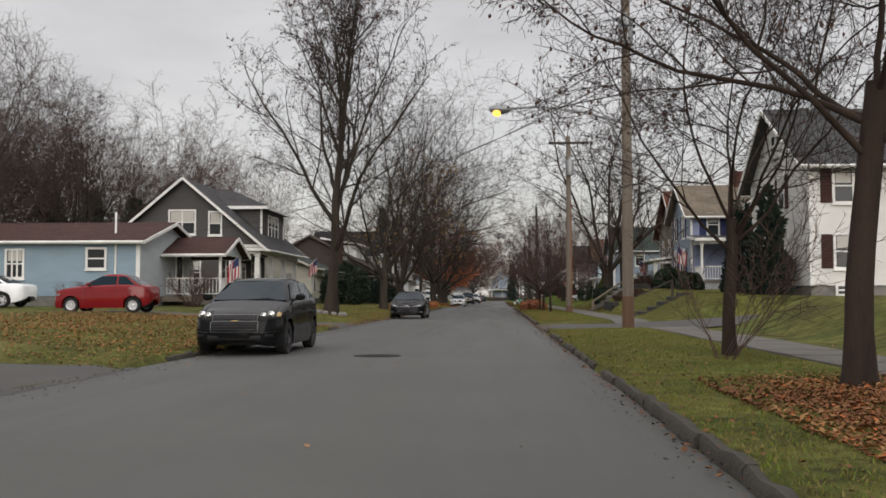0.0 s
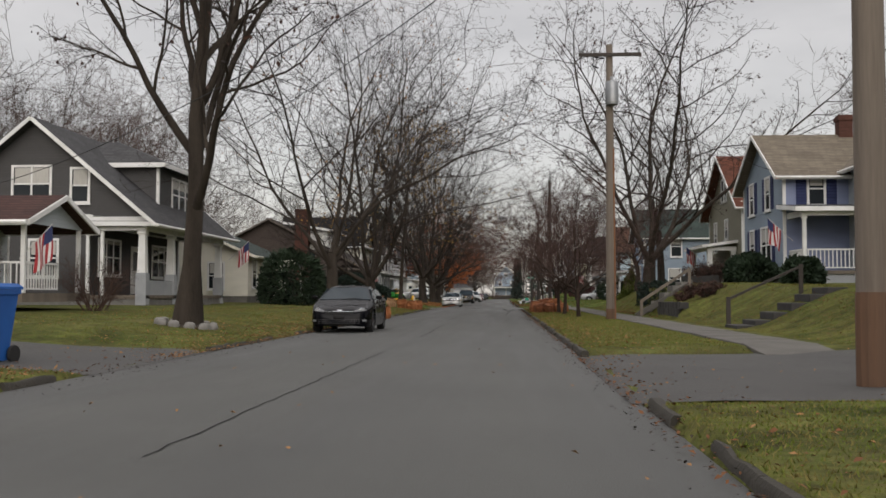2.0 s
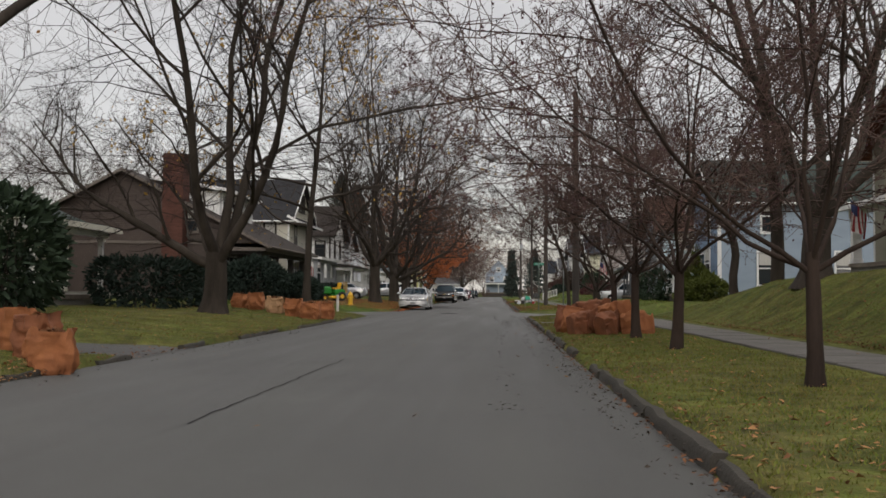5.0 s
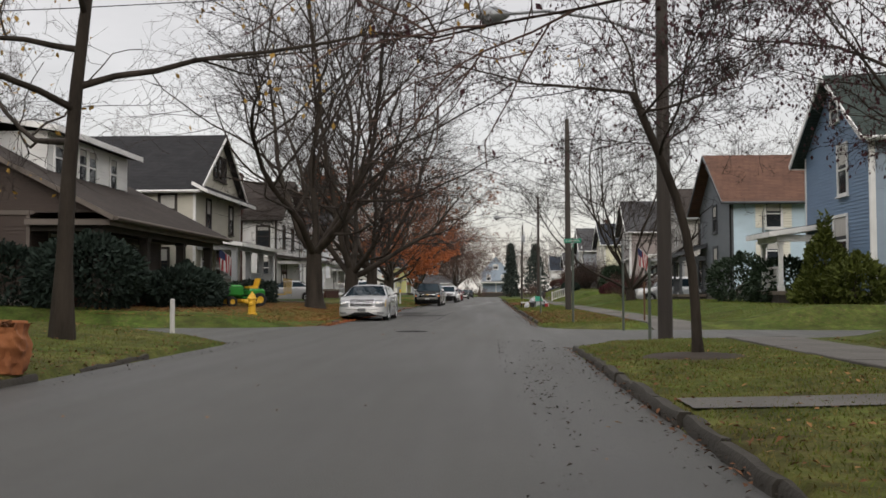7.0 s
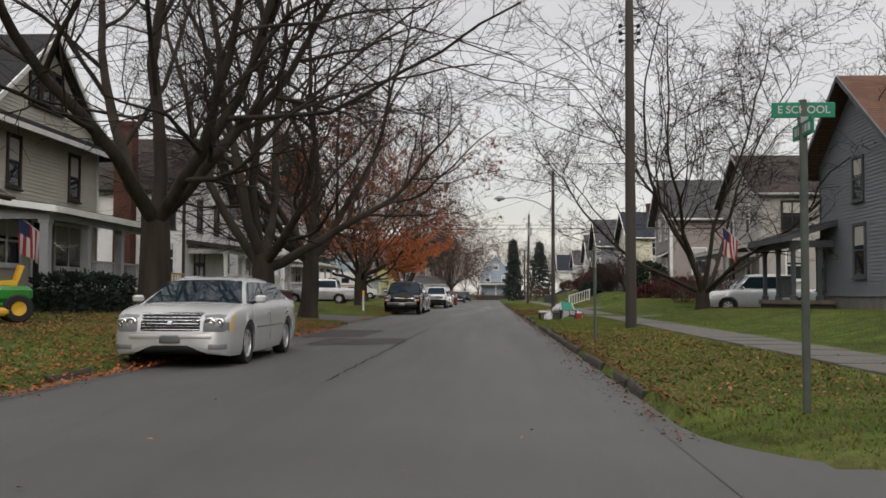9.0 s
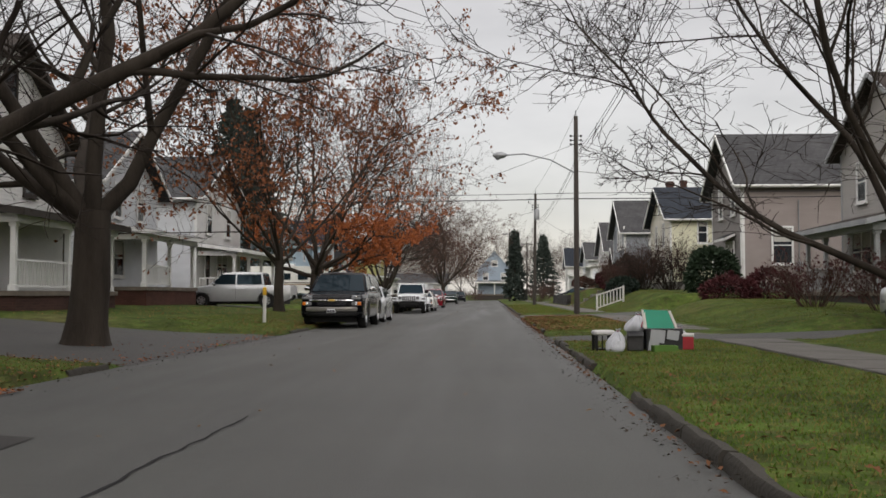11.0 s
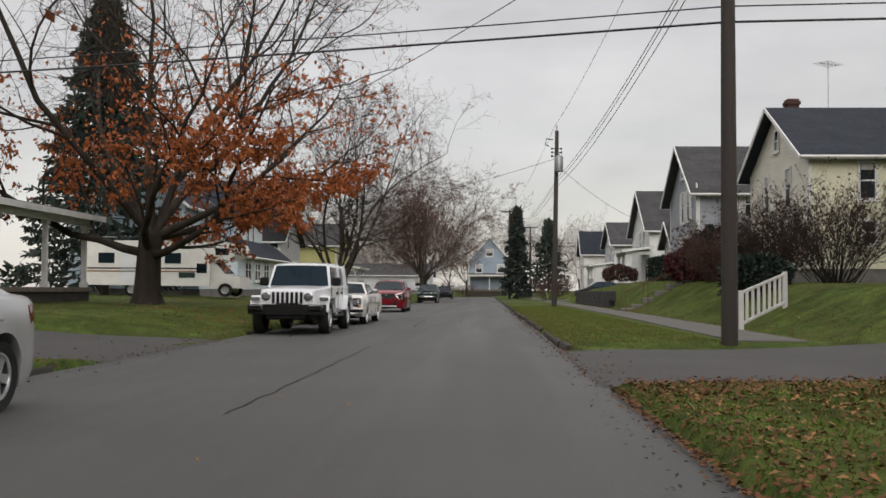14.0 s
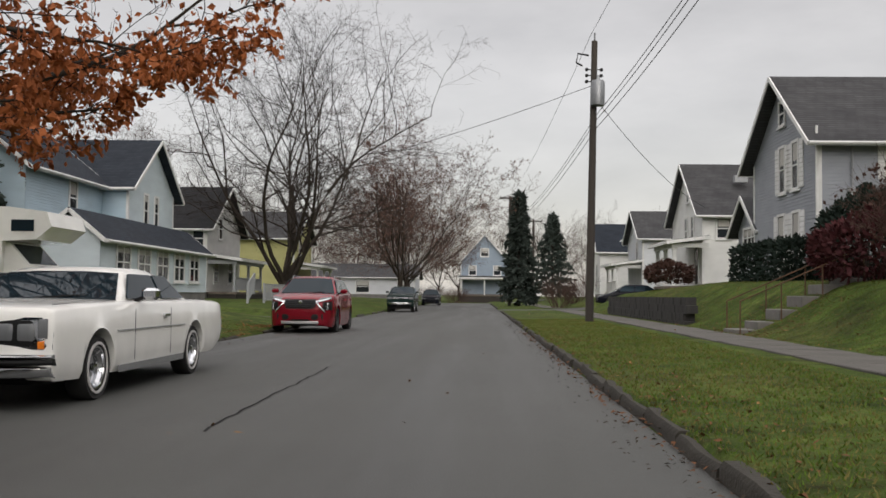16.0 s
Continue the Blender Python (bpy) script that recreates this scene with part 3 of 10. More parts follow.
side_street("road_side_east", KERB_R, 70, CROSS_R)
side_street("road_side_west", KERB_L, -70, CROSS_L)
ribbon("road_far_end", -80, 80, ROAD_END - 1, ROAD_END + 7, "asphalt", "asphalt street across the far end", "road", 0.02, 4.0)
for a, b in DRIVES_R:
    ribbon("driveway", KERB_R - 0.1, 22, a, b, "drive", "dark patched asphalt driveway", "driveway", 0.034)
for a, b in DRIVES_L:
    ribbon("driveway", -26, KERB_L + 0.1, a, b, "drive", "dark patched asphalt driveway", "driveway", 0.034)

# pavement slabs on the east side, each 1.5 m long, a little uneven
slab_rng = random.Random(5)
pavement = tagged(new("pavement"), "narrow grey concrete pavement of slabs", "pavement", kind="structure")


def slab_mesh(w, l, t):
    return Geo().bevel_box(-w / 2, -l / 2, -t, w / 2, l / 2, 0, 0.012).mesh("slab", M["concrete"])


slab_me = slab_mesh(1.25, 1.46, 0.12)
y = -12.0
while y < 262:
    if not in_span(y, (CROSS_R,)) and not in_span(y, DRIVES_R):
        s = new("slab", slab_me)
        s.parent = pavement
        x = 4.85 + 0.35 * smooth_step(150, 180, y)
        za, zb = land(x, y - 0.7), land(x, y + 0.7)
        s.matrix_basis = pose(x, y, (za + zb) / 2 + 0.030, math.degrees(math.atan2(zb - za, 1.4)) + slab_rng.uniform(-0.5, 0.5), slab_rng.uniform(-0.6, 0.6), slab_rng.uniform(-0.4, 0.4))
    y += 1.5

# kerb stones, worn and in places broken or sunken
for side, kx, spans, label in ((1, KERB_R, DRIVES_R + (CROSS_R,), "worn dark kerb stones along the east verge"), (-1, KERB_L, DRIVES_L + (CROSS_L,), "low sunken kerb stones along the west verge")):
    kerb = tagged(new("kerb"), label, "kerb", kind="structure")
    kr = random.Random(11 + side)
    meshes = []
    for k in range(6):
        g = Geo()
        rings = []
        for j in range(5):
            yy = -0.59 + 1.18 * j / 4
            a, b = 0.012 * kr.uniform(-1, 1), 0.015 * kr.uniform(-1, 1)
            rings.append([(-0.065 + a, yy, -0.15), (0.07, yy, -0.15), (0.07, yy, 0.085 + b), (0.05, yy, 0.10 + b), (-0.03 + a, yy, 0.105 + b), (-0.055 + a, yy, 0.075 + b)])
        g.rings(rings)
        meshes.append(g.mesh("kerb_stone", M["kerb"], 40))
    y = -14.0
    while y < 274:
        gap = 0.12 if side > 0 else 0.45
        if not in_span(y, spans) and not CROSS_R[0] - 2.4 < y < CROSS_L[1] + 2.4 and kr.random() > (0.8 if side > 0 and 137 < y < 155 else gap):
            s = new("kerb_stone", kr.choice(meshes))
            s.parent = kerb
            s.matrix_basis = pose(kx + side * 0.06 + kr.uniform(-0.02, 0.02), y, (-0.01 if side > 0 else -0.035) + kr.uniform(-0.02, 0.015), kr.uniform(-0.8, 0.8), kr.uniform(-4, 4) * side, (0 if side > 0 else 180) + kr.uniform(-0.8, 0.8))
        y += 1.2

# seam down the road, cracks, patches and manhole covers
def crack(pts, w, name="crack", label="dark sealed crack in the asphalt"):
    g = Geo()
    r = random.Random(int(pts[0][1] * 7))
    fine = []
    for (xa, ya), (xb, yb) in zip(pts, pts[1:]):
        n = max(2, int(math.hypot(xb - xa, yb - ya) / 0.25))
        for i in range(n):
            t = i / n
            fine.append((xa + (xb - xa) * t + r.uniform(-0.025, 0.025), ya + (yb - ya) * t))
    fine.append(pts[-1])
    for (xa, ya), (xb, yb) in zip(fine, fine[1:]):
        wa, wb = w * r.uniform(0.5, 1.2), w * r.uniform(0.5, 1.2)
        g.poly([(xa - wa, ya, 0), (xa + wa, ya, 0), (xb + wb, yb, 0), (xb - wb, yb, 0)])
    solo(name, g, M["asphalt_dark"], (0, 0, 0.0165), label=label, category="crack", kind="stuff")


crack([(-1.80, 44.6), (-1.76, 47.0), (-1.79, 49.2)], 0.016)
crack([(-1.84, 49.9), (-1.77, 53.5)], 0.010)
crack([(-3.25, 44.2), (-3.05, 45.2), (-2.92, 45.7), (-2.75, 45.5)], 0.018)
crack([(-2.0, 59), (-1.92, 66)], 0.010)
crack([(-1.91, 104.6), (-1.88, 111), (-1.86, 116), (-1.84, 122)], 0.015)
crack([(-1.9, 152), (-1.87, 156), (-1.84, 161.5)], 0.010)
crack([(-1.74, 170.4), (-1.80, 173.2), (-1.76, 174.2), (-1.82, 176.5)], 0.013)
crack([(-2.0, 27), (-1.95, 33), (-1.9, 38)], 0.008)
for x, y in ((-1.9, 18.1), (-1.9, 97.4)):
    g = Geo().lathe([(0.33, 0.0), (0.33, 0.012), (0.29, 0.016), (0.0, 0.016)], (0, 0, 0), n=24)
    mh = thing("manhole_cover", (x, y, 0.008), label="round dark iron manhole cover in the road", category="manhole")
    part("rim", Geo().lathe([(0.40, 0.0), (0.40, 0.008), (0.34, 0.010), (0.34, 0.0)], (0, 0, 0), n=24), M["asphalt_dark"], mh)
    part("lid", g, M["asphalt_dark"], mh)
for (x0, y0, x1, y1) in ((-3.7, 112.6, -1.85, 115.6), (-4.5, 116, -3.0, 121)):
    pr = random.Random(int(y0))
    ring = [(x0 + (x1 - x0) * k / 6, y0 + 0.3 * k / 6) for k in range(6)] + [(x1, y0 + 0.3 + (y1 - y0 - 0.3) * k / 6) for k in range(6)]
    ring += [(x1 + (x0 - x1) * k / 6, y1) for k in range(6)] + [(x0, y1 + (y0 - y1) * k / 6) for k in range(6)]
    g = Geo().poly([(x + pr.uniform(-0.09, 0.09), y + pr.uniform(-0.3, 0.3), 0) for x, y in ring])
    solo("road_patch", g, M["asphalt_patch"], (0, 0, 0.0155), label="dark ragged asphalt repair patch in the road", category="patch", kind="stuff")

# ---- houses ----
def siding(g, p, u, nrm, span, z0, z1, h=0.12, lap=0.02, mi=0):
    """Lapped boards on an upright wall: p the origin, u along it, nrm outward, span(z) the width."""
    p, u, nrm = Vector(p), Vector(u), Vector(nrm)
    up = Vector((0, 0, 1))
    v, f, z = [], [], z0
    while True:
        a, b = span(z)
        A, B = p + u * a + up * z, p + u * b + up * z
        n = len(v)
        v += [A, B]
        if n:
            f.append((n - 2, n - 1, n + 1, n))
        if z >= z1 - 1e-4:
            break
        v += [A + nrm * lap, B + nrm * lap]
        f.append((n, n + 1, n + 3, n + 2))
        z = min(z + h, z1)
    g.add(v, f, mi)


class House:
    """A house by its street front: fx the front wall's x, y0..y1 along the street, depth away from it.
    axis 'x': the gable faces the street; 'y': the ridge runs along it."""
    def __init__(self, label, side, fx, y0, y1, depth, base, eave, ridge, axis, wall, roof, front=None, over=0.45, trim="trim", found="stone", board=0.12, category="house", hip=False, apex=0.5):
        self.t = thing("house", (fx, y0, base), label=label, category=category)
        self.s, self.W, self.D, self.e, self.r, self.axis, self.trim = side, y1 - y0, depth, eave - base, ridge - base, axis, trim
        W, D, e, r = self.W, self.D, self.e, self.r
        fh = 0.45
        g = self.geo()
        if axis == "x":
            def fs(z):
                k = 0 if z <= e else (z - e) / (r - e)
                return (W * apex * k, W - W * (1 - apex) * k)
            ns, ftop, ntop = (lambda z: (0, D)), r, e
        else:
            def ns(z):
                k = 0 if z <= e else (z - e) / (r - e)
                return (D * apex * k, D - D * (1 - apex) * k)
            fs, ftop, ntop = (lambda z: (0, W)), e, r
        gf = self.geo()
        siding(gf, (0, 0, 0), (0, 1, 0), (-1, 0, 0), fs, fh, ftop, board)
        siding(g, (0, 0, 0), (1, 0, 0), (0, -1, 0), ns, fh, ntop, board)
        part("front_wall", gf, M[front or wall], self.t)
        part("side_wall", g, M[wall], self.t)
        for nm, o, u, n, sp, zt in (("side_wall", (0, W, 0), (1, 0, 0), (0, 1, 0), ns, ntop), ("back_wall", (D, 0, 0), (0, 1, 0), (1, 0, 0), fs, ftop)):
            g = self.geo()
            siding(g, o, u, n, sp, fh, zt, board * 3)
            part(nm, g, M[wall], self.t)
        part("foundation", self.geo().box(0.03, 0.03, -1.2, D - 0.03, W - 0.03, fh), M[found], self.t)
        # corner boards
        for x, y in ((0, 0), (0, W), (D, 0), (D, W)):
            cb = self.geo().box(x - 0.03 if x == 0 else x - 0.09, y - 0.03 if y == 0 else y - 0.09, fh, x + 0.09 if x == 0 else x + 0.03, y + 0.09 if y == 0 else y + 0.03, e)
            part("corner_board", cb, M[wall if trim == "none" else trim], self.t)
        self.gable_roof(0, D, 0, W, e, r, axis, roof, over, apex)

    def geo(self):
        return Geo(self.s)

    def gable_roof(self, x0, x1, y0, y1, e, r, axis, roof, over=0.45, apex=0.5, parent=None, thick=0.14):
        """Two sloping slabs with barge boards and fascias."""
        parent = parent or self.t
        g = self.geo()
        if axis == "x":
            P = lambda a, b, z: (a, b, z)
            a0, a1, b0, b1 = x0, x1, y0, y1
        else:
            P = lambda a, b, z: (b, a, z)
            a0, a1, b0, b1 = y0, y1, x0, x1
        bm = b0 + (b1 - b0) * apex
        prof, boards = [], []
        for be, sgn in ((b0, -1), (b1, 1)):
            sl = (r - e) / abs(bm - be)
            bo, zo = be + sgn * over, e - over * sl
            prof.append((bo, zo))
            boards.append(("fascia", Geo(self.s).bar(P(a0 - over, bo + sgn * 0.02, zo + 0.05), P(a1 + over, bo + sgn * 0.02, zo + 0.05), 0.05, 0.15)))
            boards.append(("gutter", Geo(self.s).tube([P(a0 - over, bo + sgn * 0.10, zo + 0.06), P(a1 + over, bo + sgn * 0.10, zo + 0.06)], 0.06, 6)))
            for a in (a0 - over - 0.02, a1 + over + 0.02):
                boards.append(("barge_board", Geo(self.s).bar(P(a, bm, r + 0.05), P(a, bo, zo + 0.05), 0.05, 0.15)))
        (l, zl), (q, zq) = prof
        ring = [(l, zl), (bm, r), (q, zq), (q, zq + thick), (bm, r + thick), (l, zl + thick)]
        g.rings([[P(a, b, z) for b, z in ring] for a in (a0 - over, a1 + over)], True)
        ro = part("roof", g, M[roof], parent)
        for nm, bg in boards:
            part(nm, bg, M["trim" if self.trim == "none" else self.trim], parent)
        return ro

    def window(self, face, u, z, w, h, bars=1, shutters=None, frame=None, blind=0.4, x=None, parent=None):
        """u, z: the lower near corner on the front 'F' or on the near side 'N'; x: that wall's own offset."""
        off = (x or 0.0) - 0.02
        fr, pn, sh, cu = self.geo(), self.geo(), self.geo(), self.geo()
        def bx(g, u0, z0, u1, z1, d0, d1):
            if face == "F":
                g.box(off - d1, u0, z0, off - d0, u1, z1)
            else:
                g.box(u0, off - d1, z0, u1, off - d0, z1)
        t = 0.10
        def rect(m, d):
            c = ((u - m, z - m), (u + w + m, z - m), (u + w + m, z + h + m), (u - m, z + h + m))
            return [(off - d, p, q) if face == "F" else (p, off - d, q) for p, q in c]
        fr.rings([rect(t, 0), rect(t, 0.05), rect(0, 0.05), rect(0, 0.0)], False)
        bx(pn, u, z, u + w, z + h, 0.0, 0.012)
        fm = M[frame or ("trim" if self.trim == "none" else self.trim)]
        wd = part("window", fr, fm, parent or self.t)
        sl, rl = self.geo(), self.geo()
        bx(sl, u - t - 0.03, z - t - 0.05, u + w + t + 0.03, z - t + 0.004, 0, 0.10)
        part("sill", sl, fm, wd)
        bx(rl, u, z + h * 0.5 - 0.03, u + w, z + h * 0.5 + 0.03, 0.013, 0.035)
        part("sash_rail", rl, fm, wd)
        for k in range(1, bars):
            ml = self.geo()
            bx(ml, u + w * k / bars - 0.035, z, u + w * k / bars + 0.035, z + h, 0.0125, 0.042)
            part("mullion", ml, fm, wd)
        part("pane", pn, M["pane"], wd)
        if blind:
            bx(cu, u + 0.04, z + h * (1 - blind), u + w - 0.04, z + h - 0.02, 0.0125, 0.016)
            part("blind", cu, M["curtain"], wd)
        if shutters:
            for a in (u - t - 0.02 - 0.42, u + w + t + 0.02):
                sh = self.geo()
                pr = [(0.0, z - 0.05), (0.03, z - 0.05)]
                for k in range(10):
                    zz = z + h * k / 10
                    pr += [(0.042, zz + 0.01), (0.026, zz + h / 10 - 0.01)]
                pr += [(0.03, z + h + 0.05), (0.0, z + h + 0.05)]
                sh.rings([[(off - d, q, zz) if face == "F" else (q, off - d, zz) for d, zz in pr] for q in (a, a + 0.42)], True)
                part("shutter", sh, M[shutters], wd)
        return wd

    def door(self, face, u, z, w=0.9, h=2.05, mat="trim", x=None):
        off = (x or 0.0) - 0.02
        fr, lf = self.geo(), self.geo()
        def bx(g, u0, z0, u1, z1, d0, d1):
            if face == "F":
                g.box(off - d1, u0, z0, off - d0, u1, z1)
            else:
                g.box(u0, off - d1, z0, u1, off - d0, z1)
        bx(fr, u - 0.1, z, u, z + h + 0.1, 0, 0.06)
        bx(fr, u + w, z, u + w + 0.1, z + h + 0.1, 0, 0.06)
        bx(fr, u, z + h, u + w, z + h + 0.1, 0, 0.06)
        d = part("door", fr, M["trim"], self.t)
        bx(lf, u, z, u + w, z + h, 0, 0.02)
        bx(lf, u + 0.12, z + 0.15, u + w - 0.12, z + 0.9, 0.02, 0.035)
        part("leaf", lf, M[mat], d)
        gl = self.geo()
        bx(gl, u + 0.15, z + 1.05, u + w - 0.15, z + h - 0.15, 0.02, 0.03)
        part("pane", gl, M["pane"], d)

    def chimney(self, x, y, z0, z1, w=0.6, mat="brick"):
        g = self.geo()
        g.box(x - w / 2, y - w / 2, z0, x + w / 2, y + w / 2, z1)
        g.box(x - w / 2 - 0.05, y - w / 2 - 0.05, z1 - 0.25, x + w / 2 + 0.05, y + w / 2 + 0.05, z1 - 0.1)
        part("chimney", g, M[mat], self.t)

    def slab_roof(self, pts, thick, mat, parent=None, edge=True):
        """A roof slab with a bright fascia round its edge."""
        g = self.geo()
        g.rings([[(p[0], p[1], p[2]) for p in pts], [(p[0], p[1], p[2] + thick) for p in pts]], True)
        o = part("porch_roof", g, M[mat], parent or self.t)
        if edge:
            n = len(pts)
            for i in range(n):
                a, b = pts[i], pts[(i + 1) % n]
                t = self.geo().bar((a[0], a[1], a[2] + thick / 2 - 0.05), (b[0], b[1], b[2] + thick / 2 - 0.05), 0.06, thick + 0.06)
                part("fascia", t, M["trim" if self.trim == "none" else self.trim], o)
        return o

    def steps(self, x, y0, y1, floor, mat="concrete", n=4, rise=0.18):
        for k in range(n):
            part("step", self.geo().bevel_box(x - 0.28 * (k + 1), y0, -0.6, x - 0.28 * k - 0.004, y1, floor - rise * (k + 1), 0.012), M[mat], self.t)

    def rail(self, a, b, mat="trim", h=0.85, gap=0.16):
        a, b = Vector(a), Vector(b)
        up = Vector((0, 0, 1))
        top = part("railing", self.geo().bar(a + up * h, b + up * h, 0.07, 0.06), M[mat], self.t)
        part("bottom_rail", self.geo().bar(a + up * 0.12, b + up * 0.12, 0.05, 0.05), M[mat], top)
        n = max(1, int((b - a).length / gap))
        me = self.geo().box(-0.018, -0.018, 0.12, 0.018, 0.018, h - 0.02).mesh("baluster", M[mat])
        for k in range(n + 1):
            p = a + (b - a) * k / n
            o = part("baluster", me, None, top)
            o.matrix_basis = pose(p.x * self.s, p.y, p.z)

    def downpipe(self, x, y, z0, z1, mat="trim"):
        part("downpipe", self.geo().tube([(x, y, z1 + 0.15), (x, y + 0.02, z1), (x, y + 0.02, z0)], 0.045, 8), M[mat], self.t)

    # places on a house given in the world's own coordinates
    def lx(self, x):
        return (x - self.t.matrix_basis.translation.x) * self.s

    def ly(self, y):
        return y - self.t.matrix_basis.translation.y

    def lz(self, z):
        return z - self.t.matrix_basis.translation.z

    def win(self, face, a, b, z0, z1, **k):
        """A window between a and b (x on the near side, y on the front), z0 and z1."""
        c = sorted((self.lx(v) if face == "N" else self.ly(v)) for v in (a, b))
        if "x" in k:
            k["x"] = self.lx(k["x"]) if face == "F" else self.ly(k["x"])
        return self.window(face, c[0], self.lz(z0), c[1] - c[0], z1 - z0, **k)

    def wing(self, x0, x1, y0, y1, eave, ridge, axis, wall, roof, over=0.4, found="stone"):
        """A further block of the same house."""
        a, b = sorted((self.lx(x0), self.lx(x1)))
        c, d, e, r = self.ly(y0), self.ly(y1), self.lz(eave), self.lz(ridge)
        f1 = (lambda z: (0, d - c)) if axis == "y" else (lambda z: ((d - c) / 2 * max(0, (z - e) / (r - e)), (d - c) - (d - c) / 2 * max(0, (z - e) / (r - e))))
        f2 = (lambda z: (0, b - a)) if axis == "x" else (lambda z: ((b - a) / 2 * max(0, (z - e) / (r - e)), (b - a) - (b - a) / 2 * max(0, (z - e) / (r - e))))
        t1, t2 = (e, r) if axis == "y" else (r, e)
        for o, u, n, sp, zt, hh in (((a, c, 0), (0, 1, 0), (-1, 0, 0), f1, t1, 0.12), ((b, c, 0), (0, 1, 0), (1, 0, 0), f1, t1, 0.36), ((a, c, 0), (1, 0, 0), (0, -1, 0), f2, t2, 0.12), ((a, d, 0), (1, 0, 0), (0, 1, 0), f2, t2, 0.36)):
            g = self.geo()
            siding(g, o, u, n, sp, 0.4, zt, hh)
            part("wing_wall", g, M[wall], self.t)
        part("foundation", self.geo().box(a + 0.03, c + 0.03, -1.2, b - 0.03, d - 0.03, 0.4), M[found], self.t)
        self.gable_roof(a, b, c, d, e, r, axis, roof, over)

    def porch_box(self, x0, x1, y0, y1, floor, top, roof, posts, rails=(), mat="trim", drop=0.3, deck="wood", skirt="wood_dark", wid=0.14, low="x"):
        """A porch on posts at given places; low: the side to which its roof falls, 'x' to the street, 'n' to the near side."""
        a, b = sorted((self.lx(x0), self.lx(x1)))
        c, d, f, t = self.ly(y0), self.ly(y1), self.lz(floor), self.lz(top)
        part("porch_floor", self.geo().box(a, c, f - 0.14, b - 0.02, d, f), M[deck], self.t)
        part("porch_skirt", self.geo().box(a + 0.06, c + 0.06, -1.2, b - 0.06, d - 0.06, f - 0.14), M[skirt], self.t)
        o = 0.3
        z = (t, t + drop, t + drop, t) if low == "x" else (t, t, t + drop, t + drop)
        self.slab_roof([(a - o, c - o, z[0]), (b, c - o, z[1]), (b, d + o, z[2]), (a - o, d + o, z[3])], 0.12, roof)
        part("beam", self.geo().box(a + 0.02, c + 0.02, t - 0.24, a + 0.18, d - 0.02, t - 0.002), M[mat], self.t)
        part("beam", self.geo().box(a + 0.182, c + 0.02, t - 0.24, b - 0.03, c + 0.18, t - 0.002), M[mat], self.t)
        for px, py in posts:
            X, Y = self.lx(px), self.ly(py)
            w0, w1 = wid / 2, wid / 2 + 0.035
            g = self.geo().rings([[(X + i * w, Y + j * w, z) for i, j in ((-1, -1), (1, -1), (1, 1), (-1, 1))] for z, w in ((f, w1), (f + 0.16, w1), (f + 0.17, w0), (t - 0.36, w0), (t - 0.35, w1), (t - 0.225, w1))])
            part("post", g, M[mat], self.t)
        for (xa, ya), (xb, yb) in rails:
            self.rail((self.lx(xa), self.ly(ya), f), (self.lx(xb), self.ly(yb), f), mat)

# ---- east side, from the start of the street ----
h = House("white clapboard house with a dark metal gable roof and brown shutters", 1, 12.0, 40.0, 48.6, 9.5, 1.0, 6.2, 9.0, "x", "old_white", "roof_grey", over=0.5, apex=0.56)
for z in (2.15, 4.66):
    h.win("N", 12.95, 13.6, z, z + 1.2, shutters="roof_maroon")
    h.win("N", 17.0, 17.7, z, z + 1.2, shutters="roof_maroon")
h.win("F", 43.2, 44.0, 4.7, 6.0, shutters="roof_maroon")
h.win("F", 43.2, 44.0, 2.2, 3.5)
h.win("N", 13.0, 13.6, 1.12, 1.42, blind=0)
h.win("F", 44.4, 45.0, 7.1, 7.9, blind=0)
h.chimney(6.4, 4.8, 7.5, 10.0, 0.9, "brick_dark")

h = House("lavender clapboard house with blue shutters and a tan shingle roof", 1, 12.0, 63.4, 70.2, 5.2, 1.6, 6.15, 8.2, "x", "lavender", "roof_tan", front="slate_blue")
h.wing(14.7, 19.6, 61.2, 69.5, 6.4, 8.3, "y", "pale_grey_blue", "roof_tan")
h.win("N", 13.05, 13.65, 4.85, 6.15, shutters="flag_blue")
h.win("F", 65.4, 66.1, 4.85, 6.2, shutters="flag_blue")
h.win("F", 68.2, 68.9, 4.85, 6.2, shutters="flag_blue")
h.win("F", 65.3, 66.9, 2.5, 4.0, bars=2, shutters="flag_blue")
h.win("F", 68.2, 68.9, 2.5, 4.0, shutters="flag_blue")
h.win("N", 16.8, 17.6, 4.9, 6.2, x=61.2, shutters="trim_grey")
h.porch_box(12.1, 14.7, 61.3, 63.4, 2.0, 4.45, "roof_grey", ((12.25, 61.45), (14.5, 61.45)), (((12.25, 61.5), (14.5, 61.5)), ((12.2, 61.5), (12.2, 63.3))), low="n", skirt="trim_grey")
h.chimney(3.7, 3.4, 5.8, 7.6, 0.6)
h = House("two tone olive and yellow house with a red shingle gable roof", 1, 14.2, 79.6, 89.0, 9.0, 1.5, 6.4, 9.7, "x", "yellow", "roof_red", front="olive", over=0.55)
h.win("F", 83.5, 84.2, 4.6, 5.7)
h.win("F", 86.6, 87.3, 3.9, 5.7)
h.win("F", 83.6, 84.2, 7.0, 8.3, blind=0)
h.win("F", 84.5, 85.1, 7.0, 8.3, blind=0)
h.porch_box(12.4, 14.2, 81.2, 86.6, 2.05, 3.95, "roof_black", ((12.6, 81.4), (14.0, 81.4), (12.6, 86.4)), mat="trim", wid=0.28, skirt="stone")
h.downpipe(-0.08, -0.05, 0.4, 4.9)
h.win("N", 16.2, 17.0, 2.4, 3.2)
